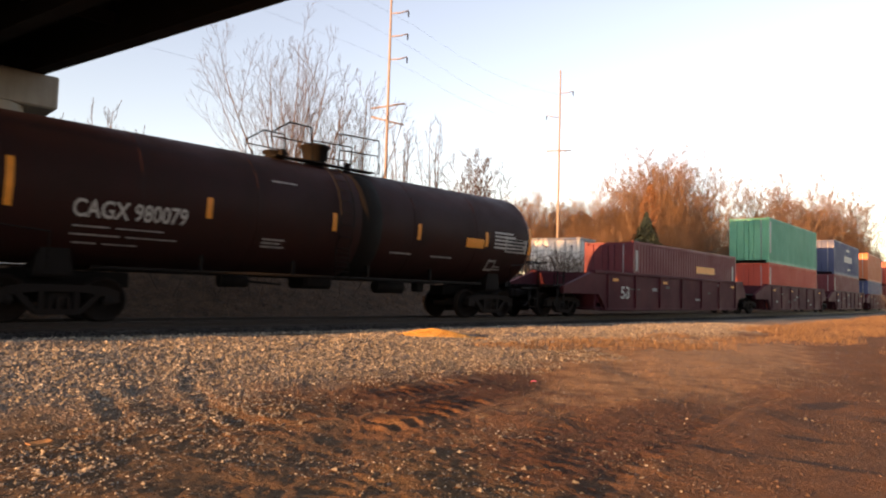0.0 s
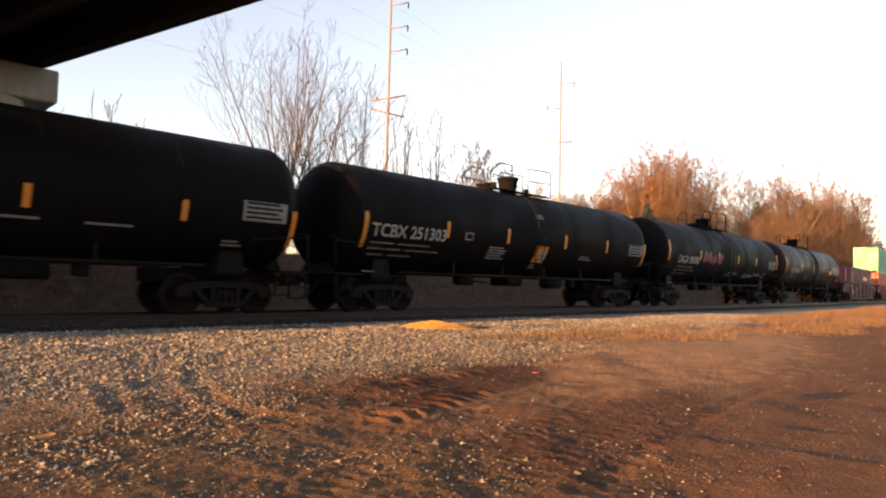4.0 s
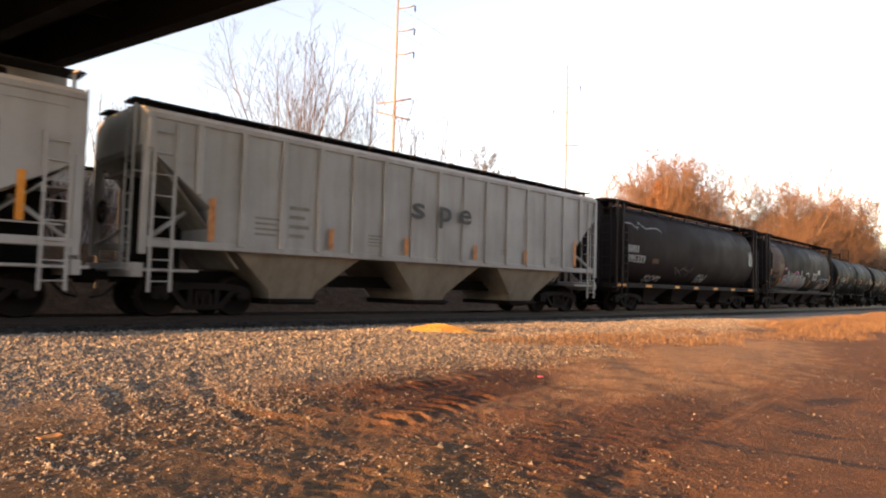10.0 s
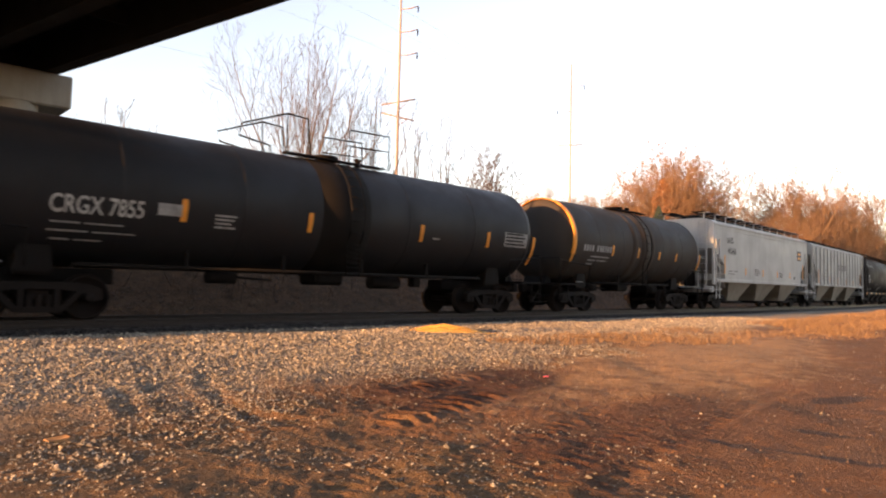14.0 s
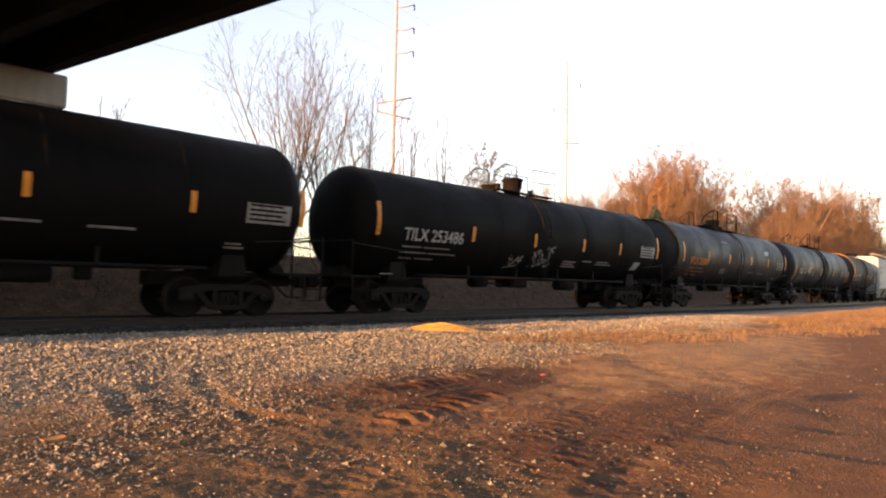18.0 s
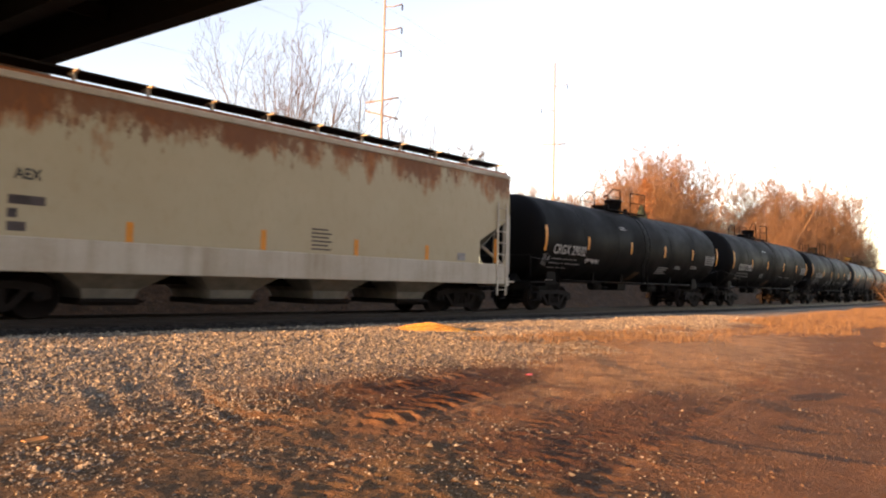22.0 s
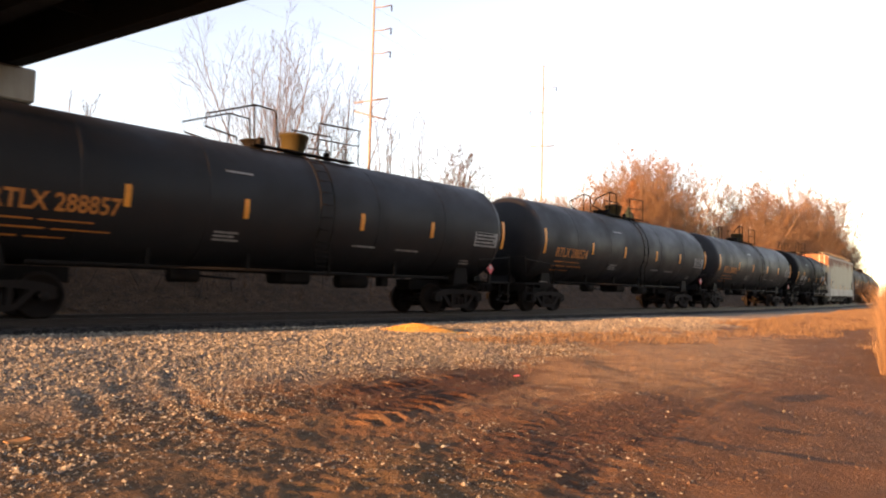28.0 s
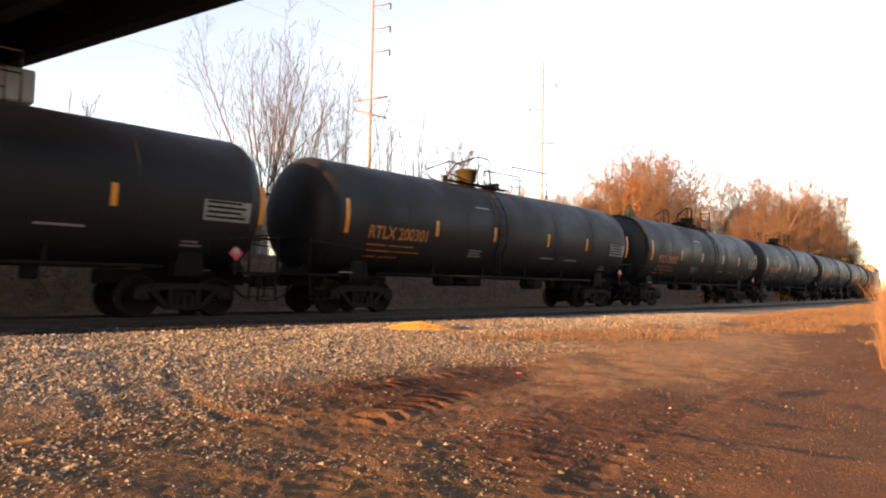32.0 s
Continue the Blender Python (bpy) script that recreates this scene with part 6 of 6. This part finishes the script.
def dry_grass():
    rnd = random.Random(9)
    v, f = [], []

    def blade(x, y, z, h, lean, thin=1.0):
        a = rnd.uniform(0, 2 * math.pi)
        w = rnd.uniform(0.004, 0.009) * (1 + h) * thin
        dx, dy = math.cos(a), math.sin(a)
        lx, ly = rnd.gauss(0, lean) * h, rnd.gauss(0, lean) * h
        o = len(v)
        v.extend([(x - dx * w, y - dy * w, z), (x + dx * w, y + dy * w, z), (x + lx * 0.4 + dx * w * 0.7, y + ly * 0.4 + dy * w * 0.7, z + h * 0.6), (x + lx * 0.4 - dx * w * 0.7, y + ly * 0.4 - dy * w * 0.7, z + h * 0.6), (x + lx, y + ly, z + h)])
        f.extend([(o, o + 1, o + 2, o + 3), (o + 3, o + 2, o + 4)])
    n = 0
    while n < 4200:                      # tufts over the field on the camera's side of the track
        x = rnd.uniform(9, 75)
        far = line_y(x) - 6.1 + 0.04 * max(0.0, x - 20)
        y = far - abs(rnd.gauss(0, 2.6 if x < 16 else 5.0))
        edge = 2.2 + 0.12 * max(0, x - 14)
        if y < edge - 2.5 or (x < 18 and y < far - 2.0 - 0.3 * max(0.0, x - 12)) or noise.noise(Vector((x * 0.25, y * 0.5, 1))) < -0.12:
            continue
        z = ground_at(x, y)
        for _ in range(rnd.randint(8, 16)):
            blade(x + rnd.gauss(0, 0.12), y + rnd.gauss(0, 0.12), z, rnd.uniform(0.04, 0.16) * (1.35 if x > 22 else 0.75), 0.7, 0.7)
        n += 1
    for _ in range(15000):               # tall plumed grass along the yard's far edge
        az, d = 10.3 - abs(rnd.gauss(0, 1.3)), 13.5 + 34 * rnd.random() ** 1.5
        az += 0.6 * noise.noise(Vector((d * 0.5, 2, 2)))
        x, y = d * math.cos(radians(az)), d * math.sin(radians(az))
        blade(x, y, ground_at(x, y), (0.25 + (0.75 if d < 17 else 1.3) * rnd.random() ** 1.6) * (1 + 0.012 * d) * (0.65 + 0.35 * min(1.0, max(0.0, (11.3 - az) * 0.7))), 0.22, 0.22)
    for _ in range(900):                 # brush on the bank behind the track
        x = rnd.uniform(0, 60)
        y = line_y(x) + rnd.uniform(2.6, 6.5)
        blade(x, y, ground_at(x, y), rnd.uniform(0.06, 0.24), 0.8)
    me = bpy.data.meshes.new("dry_grass")
    me.from_pydata(v, [], f)
    me.materials.append(M["blades"])
    tagged(new("dry_grass", me), "dry orange-brown grass and weeds along the track", "grass", kind="stuff")
    pts, sizes = [], []
    for _ in range(9000):
        x = rnd.uniform(0, 45)
        y = line_y(x) + rnd.uniform(2.0, 6.5)
        pts.append((x, y, ground_at(x, y) + 0.01))
        sizes.append(rnd.uniform(0.02, 0.06))
    strew("leaf_litter", pts, sizes, M["litter"], "brown fallen leaves on the bank behind the track", "leaf litter", 0.35)


gravel()
corn_pile()
dry_grass()


# ---- small litter in the yard ----
def scrap(name, x, y, z, size, material, label, category, turn=20):
    g = Geo()
    pts = [(-1, -0.6), (-0.2, -0.8), (0.9, -0.5), (1, 0.3), (0.3, 0.7), (-0.7, 0.5)]
    top = [(size * a, size * b, 0.25 * size * (abs(a) - 0.3)) for a, b in pts]
    g.loft([top, [(a, b, c + 0.006) for a, b, c in top]])
    return solid(name, g, material, label, category, pose(x, y, z, 0, 0, turn))


scrap("dead_leaf", 1.32, 5.4, ground_at(1.32, 5.4) + 0.05, 0.09, M["leaf"], "curled tan dead leaf lying on the dirt", "leaf")
scrap("red_scrap", 7.38, 5.65, ground_at(7.38, 5.65) + 0.02, 0.06, M["red"], "small red scrap lying on the dirt", "litter")
scrap("litter_sheet", 5.6, 16.75, 0.33, 0.16, M["paper"], "crumpled white litter lying between the rails", "litter", 10)
scrap("litter_sheet", 6.2, 16.9, 0.34, 0.13, M["paper"], "crumpled white litter lying between the rails", "litter", 70)


# ---- warehouse behind the track ----
def warehouse():
    w = thing("warehouse", "long low warehouse with pinkish-grey walls and a pale upper band", "building")
    x0, x1, y0, y1 = -14.0, 15.6, 26.0, 38.0
    part("wall", Geo().box(x0, x1, y0, y0 + 0.25, -0.2, 4.55), M["shed"], w)
    part("wall", Geo().box(x0, x1, y1 - 0.25, y1, -0.2, 4.55), M["shed"], w)
    part("wall", Geo().box(x1 - 0.25, x1, y0 + 0.25, y1 - 0.25, -0.2, 5.05), M["shed"], w)
    part("wall", Geo().box(x0, x0 + 0.25, y0 + 0.25, y1 - 0.25, -0.2, 5.05), M["shed"], w)
    part("upper_band", Geo().box(x0, x1, y0 + 0.02, y0 + 0.22, 4.55, 5.1), M["shed_light"], w)
    part("upper_band", Geo().box(x0, x1, y1 - 0.22, y1 - 0.02, 4.55, 5.1), M["shed_light"], w)
    part("roof", Geo().loft([[(x0 - 0.2, y0 - 0.25, 5.1), (x1 + 0.2, y0 - 0.25, 5.1), (x1 + 0.2, (y0 + y1) / 2, 5.45), (x1 + 0.2, y1 + 0.25, 5.1), (x0 - 0.2, y1 + 0.25, 5.1), (x0 - 0.2, (y0 + y1) / 2, 5.45)],
                             [(x0 - 0.2, y0 - 0.25, 5.2), (x1 + 0.2, y0 - 0.25, 5.2), (x1 + 0.2, (y0 + y1) / 2, 5.55), (x1 + 0.2, y1 + 0.25, 5.2), (x0 - 0.2, y1 + 0.25, 5.2), (x0 - 0.2, (y0 + y1) / 2, 5.55)]]), M["frame"], w)
    for k in range(15):
        x = x0 + 0.9 + k * 2.02
        part("pilaster", Geo().box(x - 0.09, x + 0.09, y0 - 0.09, y0, -0.2, 4.5, 0.01), M["shed_light"] if k % 3 == 0 else M["shed"], w)
    return w


def white_shed():
    w = thing("white_shed", "small white box shed lit by the low sun", "building", pose(50.5, 35.6, 0, 0, 0, 12))
    part("wall", Geo().box(-1.7, 1.7, -2.4, 2.4, -0.3, 6.2, 0.03), M["white_box"], w)
    part("roof", Geo().box(-1.85, 1.85, -2.55, 2.55, 6.2, 6.36, 0.03), M["shed_light"], w)
    for k in range(5):
        part("panel_rib", Geo().box(-1.74, -1.7, -2.1 + k * 1.05, -2.04 + k * 1.05, 0.2, 6.1), M["shed_light"], w)
        part("panel_rib", Geo().box(-1.5 + k * 0.74, -1.44 + k * 0.74, -2.44, -2.4, 0.2, 6.1), M["shed_light"], w)


warehouse()
white_shed()


# ---- transmission poles and wires ----
def line_pole(x, y, top, arms, wide, label):
    p = thing("transmission_pole", label, "utility pole", pose(x, y, 0), group="poles of the power line")
    part("shaft", Geo().tube([(0, 0, -0.5), (0, 0, top)], 0.16, 14, 0.08), M["polewood"], p)
    for z, s in arms:
        arm = part("davit_arm", Geo().tube([(0, 0, z), (s * 0.5, -s * 0.55, z + 0.04), (s * 0.95, -s * 1.05, z + 0.22)], 0.05, 6), M["polewood"], p)
        part("insulator", Geo().lathe([(-0.5, 0.03), (-0.42, 0.07), (-0.35, 0.04), (-0.28, 0.07), (-0.2, 0.04), (-0.12, 0.07), (0, 0.03)], "z", (s * 0.95, -s * 1.05, z + 0.2), 8), M["frame"], arm)
    for z, tilt in wide:
        part("crossarm", Geo().tube([(-0.9, 1.0, z - tilt), (0.9, -1.0, z + tilt)], 0.075, 6), M["polewood"], p)
        part("crossarm_brace", Geo().tube([(0, 0, z - 0.7), (0.55, -0.6, z + tilt * 0.6)], 0.03, 5), M["polewood"], p)
    return p


D1, D2 = 52.0, 72.0
P1 = (D1 * math.cos(radians(50.7)), D1 * math.sin(radians(50.7)))
P2 = (D2 * math.cos(radians(35.6)), D2 * math.sin(radians(35.6)))
line_pole(*P1, 26.2, [(23.5, 1), (21.6, 1), (19.7, 1)], [(15.9, 0.22), (14.7, -0.32)], "tall weathered pole with three side arms and two crossarms")
line_pole(*P2, 25.9, [(23.3, 1), (20.6, -1)], [(16.9, 0.05)], "tall thin pole far along the power line")
for z1, z2, o in ((23.2, 23.0, 1.0), (21.3, 20.3, 1.0), (19.4, 19.4, 1.0), (15.9, 16.9, -0.9)):
    pts = []
    for k in range(17):
        t = -1.3 + 3.6 * k / 16
        sag = -1.3 + 1.6 * ((t - 0.5) * 2) ** 2 * 0.8 if 0 <= t <= 1 else 0.0
        pts.append((P1[0] + (P2[0] - P1[0]) * t + o * 0.7, P1[1] + (P2[1] - P1[1]) * t - o * 0.7, z1 + (z2 - z1) * t + sag))
    solid("overhead_wire", Geo().tube(pts, 0.006, 4, caps=False), M["wire"], "thin slack wire between the poles", "wire", group="wires of the power line", kind="structure")


# ---- trees ----
def polar(az, d):
    return d * math.cos(radians(az)), d * math.sin(radians(az))


def plant(model, az, d, scale, turn, label=""):
    x, y = polar(az, d)
    t = copy_thing(model, pose(x, y, ground_z(x, y) - 0.05, 0, 0, turn) @ Matrix.Scale(scale, 4))
    if label:
        t["label"] = label
    return t


vase = vase_tree("tall bare tree with many limbs arching apart", 15.4, 5.5, 10, 21, side=0.38, twig_r=0.008, kids=(10, 6, 3), open_=0.62)
vase.matrix_basis = pose(*polar(59.2, 40), 2.0, 0, 0, 20)
for az, d, h, reach, stems, seed in ((56.9, 41, 14.0, 3.0, 7, 22), (52.9, 44, 14.4, 2.4, 6, 23)):
    vase_tree("bare tree with upright forking limbs behind the track", h, reach, stems, seed, side=0.34, twig_r=0.009, kids=(9, 6, 3), limb_r=0.0075).matrix_basis = pose(*polar(az, d), 2.0)
slim = [vase_tree("slim bare tree with a few upright limbs", 13.6, 1.5, 5, 31 + k, twig_r=0.017, side=0.22, kids=(9, 5, 2), limb_r=0.0095) for k in range(2)]
slim[0].matrix_basis = pose(*polar(49.2, 50), 2.0)
slim[1].matrix_basis = pose(*polar(46.4, 50), 2.0, 0, 0, 30)
for az, d, s, turn in ((73.3, 58, 1.1, 40), (75.6, 62, 1.0, 170), (71.0, 60, 1.0, 260), (68.4, 60, 0.85, 10), (77.5, 56, 0.95, 90), (80, 60, 1.05, 150)):
    plant(slim[int(turn) % 2], az, d, s, turn)
lone = vase_tree("round-crowned bare tree behind the track", 16.2, 3.8, 10, 91, twig_r=0.028, fork=0.4, side=0.3, open_=0.85, kids=(13, 7, 4), limb_r=0.009)
lone.matrix_basis = pose(*polar(42.7, 74), 2.0)
# the wood beyond the track: crowns of different height, thick ones in two groups
wood = [vase_tree("russet bare tree of the wood beyond the track", 17.0, 6.2, 9, 50 + k, twig_r=0.019, fork=0.12, wood="russet_bark", twig="russet", kids=(15, 9, 5), side=0.33, open_=0.95) for k in range(5)]
rnd = random.Random(77)
spare = list(range(5))


def rise(az, d, el):
    """A tree of the wood that tops out at that elevation seen from the yard."""
    x, y = polar(az, d)
    k = rnd.randrange(5)
    s = 1.09 * (d * math.tan(radians(el)) - 0.8) / tops(wood[k])
    m = pose(x, y, 2.1, 0, 0, rnd.uniform(0, 360)) @ Matrix.Scale(s, 4)
    if k in spare:
        spare.remove(k)
        wood[k].matrix_basis = m
    else:
        copy_thing(wood[k], m)


for az, d, el in ((39.4, 78, 6.4), (38.0, 78, 7.4), (36.9, 80, 8.0), (35.7, 80, 8.4), (34.6, 82, 9.4), (33.6, 82, 8.8), (32.5, 82, 9.0), (31.3, 84, 9.4), (30.4, 84, 10.2), (29.4, 84, 11.4), (28.2, 84, 12.2), (27.0, 86, 12.8), (25.8, 87, 12.6), (24.7, 88, 12.2), (23.6, 92, 10.0), (22.2, 96, 7.6), (20.9, 98, 9.8), (19.6, 99, 10.9),
                  (18.3, 101, 11.2), (17.0, 104, 10.8), (15.8, 110, 10.0), (15.1, 114, 9.0), (14.6, 118, 8.6), (14.1, 128, 8.0), (13.6, 150, 7.2), (13.2, 165, 6.4), (12.8, 170, 5.6), (12.3, 160, 4.8)):
    rise(az, d, el)
    rise(az + rnd.uniform(-0.9, 0.9), d * 1.16, el * rnd.uniform(0.84, 0.97))
    if az > 15:
        rise(az + rnd.uniform(-0.9, 0.9), d * 0.93, el * rnd.uniform(0.5, 0.72))
for k in range(14):
    x = 142 + 11 * k
    y = line_y(x, 9 + rnd.uniform(-2, 3))
    rise(math.degrees(math.atan2(y, x)), math.hypot(x, y), 4.9 - 0.1 * k)
# thicket between the track and the warehouse
bush = [vase_tree("leafless grey-brown thicket shrub", 4.6, 1.7, 12, 71 + k, twig_r=0.008, fork=0.02, kids=(8, 4, 2)) for k in range(2)]
for k in range(46):
    x = rnd.uniform(-6, 34)
    y = line_y(x, rnd.uniform(6.0, 9.5) + (rnd.uniform(0, 8) if x > 16 else 0))
    m = pose(x, y, ground_z(x, y), 0, 0, rnd.uniform(0, 360)) @ Matrix.Scale(rnd.uniform(0.55, 1.1), 4)
    if k < 2:
        bush[k].matrix_basis = m
    else:
        copy_thing(bush[k % 2], m)


def conifer(x, y, h):
    t = thing("conifer", "dark green conifer standing among the bare trees", "tree", pose(x, y, 2.2))
    part("trunk", Geo().tube([(0, 0, 0), (0, 0, h)], 0.14, 8, 0.02), M["bark"], t)
    r = random.Random(4)
    v, f = [], []
    for k in range(1700):
        u = r.random() ** 0.8
        z = h * (0.12 + 0.88 * u)
        reach = (1 - u) * h * 0.46 * r.uniform(0.3, 1.0) + 0.08
        a = r.uniform(0, 2 * math.pi)
        cx, cy = math.cos(a), math.sin(a)
        w = 0.1 + 0.12 * r.random()
        o = len(v)
        v.extend([(cx * reach * 0.4, cy * reach * 0.4, z + 0.12), (cx * reach - cy * w, cy * reach + cx * w, z - 0.12), (cx * reach * 1.15, cy * reach * 1.15, z - 0.28), (cx * reach + cy * w, cy * reach - cx * w, z - 0.12)])
        f.append((o, o + 1, o + 2, o + 3))
    g = Geo()
    g.add(v, f)
    part("crown", g, M["pine"], t)


conifer(*polar(28.3, 66), 7.2)


def orange_tree(x, y, h):
    """A slim tree that still holds its orange leaves about the top."""
    t = thing("leafy_tree", "slim tree with a last clump of orange leaves", "tree", pose(x, y, 2.0))
    part("trunk", Geo().tube([(0, 0, 0), (0.1, 0.05, h * 0.5), (0, 0, h * 0.95)], 0.13, 8, 0.03), M["russet_bark"], t)
    r = random.Random(15)
    v, f = [], []
    for k in range(1100):
        u = r.random()
        z = h * (0.62 + 0.4 * u)
        reach = 1.2 * math.sin(math.pi * (0.12 + 0.86 * u)) * r.random() ** 0.6
        a = r.uniform(0, 2 * math.pi)
        c = Vector((math.cos(a) * reach, math.sin(a) * reach, z + r.gauss(0, 0.2)))
        p, q = Vector((r.gauss(0, 1), r.gauss(0, 1), r.gauss(0, 1))).normalized() * 0.11, Vector((r.gauss(0, 1), r.gauss(0, 1), r.gauss(0, 1))).normalized() * 0.08
        o = len(v)
        v.extend([tuple(c - p), tuple(c + q), tuple(c + p), tuple(c - q)])
        f.append((o, o + 1, o + 2, o + 3))
    part("crown", Geo().add(v, f), M["orange_leaf"], t, "clump of orange leaves")


orange_tree(*polar(28.0, 74), 11.0)


def scrub():
    """Low tangled brush under the wood and along the bank."""
    r = random.Random(12)
    g = Geo()
    for _ in range(2600):
        x = r.uniform(1, 60) if r.random() < 0.5 else r.uniform(40, 220)
        y = line_y(x, r.uniform(3.6, 16.0))
        h = r.uniform(0.5, 2.4) * (1.0 if x < 50 else 1.5)
        z = ground_z(x, y)
        top = (x + r.gauss(0, 0.3) * h, y + r.gauss(0, 0.3) * h, z + h)
        g.tube([(x, y, z), top], 0.012 + 0.00012 * x, 3, 0.006 + 0.00006 * x, caps=False)
        for _ in range(3):
            k = r.uniform(0.3, 0.9)
            p = (x + (top[0] - x) * k, y + (top[1] - y) * k, z + h * k)
            g.tube([p, (p[0] + r.gauss(0, 0.35), p[1] + r.gauss(0, 0.35), p[2] + r.uniform(0.1, 0.6))], 0.009 + 0.0001 * x, 3, caps=False)
    solid("scrub", g, M["twig"], "tangled leafless brush on the bank and under the wood", "brush", kind="stuff")


scrub()


# ---- unseen: the wood goes on past the bridge and closes the yard behind the camera ----
# out-of-view trees added to keep the low sun off the far bank
for k in range(16):
    copy_thing(wood[k % 5], pose(-20 - 7.5 * k + rnd.uniform(-2, 2), 22 + rnd.uniform(0, 14), 2.0, 0, 0, rnd.uniform(0, 360)) @ Matrix.Scale(rnd.uniform(0.8, 1.1), 4))
# bank added out of view; it blocks sky light from the train's near side
bank_rows = []
for x in np.linspace(-90, 110, 26):
    hgt = 5.0 + 1.2 * math.sin(x * 0.11)
    bank_rows.append([(x, -11.0 - 1.0 * math.sin(x * 0.2), -0.1), (x, -15.0, hgt * 0.55), (x, -21.0, hgt), (x, -40.0, hgt), (x, -60.0, -0.3)])
solid("earth_bank", Geo().loft(bank_rows, closed=False, smooth=True), M["litter_soil"], "unseen leaf-covered bank added behind the camera to block sky light", "bank", kind="structure")
# more added trees on top, to raise that sky block
for k in range(22):
    copy_thing(wood[k % 5], pose(-75 + 8 * k + rnd.uniform(-2, 2), -20 - rnd.uniform(0, 8), 4.2, 0, 0, rnd.uniform(0, 360)) @ Matrix.Scale(rnd.uniform(0.8, 1.1), 4))

# ---- movement ----
def travelled(t):
    """Metres that the train has gone since the clip's start."""
    s, step = 0.11, 0.05
    knots = ((0, 10.92), (8, 10.99), (16, 11.10), (24, 11.17), (32, 11.16))
    def speed(u):
        for (a, va), (b, vb) in zip(knots, knots[1:]):
            if u <= b:
                return va + (vb - va) * (u - a) / (b - a)
        return knots[-1][1]
    n = int(round(t / step))
    for k in range(n):
        s += speed((k + 0.5) * step) * step
    return s


def car_pose(x, half_base):
    xa, xb = x - half_base, x + half_base
    ya, yb = line_y(xa), line_y(xb)
    return pose(x, (ya + yb) / 2, RAIL_Z, 0, 0, math.degrees(math.atan2(yb - ya, xb - xa)))


def motions():
    ways = [(k * 0.5, travelled(k * 0.5)) for k in range(65)]
    start = {}
    for car, x0, L in CONSIST:
        walk(car, [(t, car_pose(x0 + s, L * 0.37)) for t, s in ways])
        start[car] = x0
    for box, x0, z in BOXES:
        walk(box, [(t, car_pose(x0 + s, 6.5) @ pose(0, 0, z)) for t, s in ways])
    # the wheels turn while their car passes before the camera
    for car, wheel, a in AXLES:
        x0 = start[car]
        t0 = max(0.0, (-9 - x0) / 11.0)
        t1 = min(32.0, (34 - x0) / 11.0)
        rows = [(0.0, pose(a, 0, 0))] if t0 > 0 else []
        if t1 <= t0:
            continue
        k0, k1 = int(math.ceil(t0 * 30)) + 1 if t0 > 0 else 0, int(t1 * 30)
        for k in range(k0, k1):
            rows.append((k / 30, pose(a, 0, 0) @ Matrix.Rotation((k - k0) / 30 * 11.05 / 0.457, 4, "Y")))
        rows.append((32.0, rows[-1][1]))
        walk(wheel, rows)


motions()
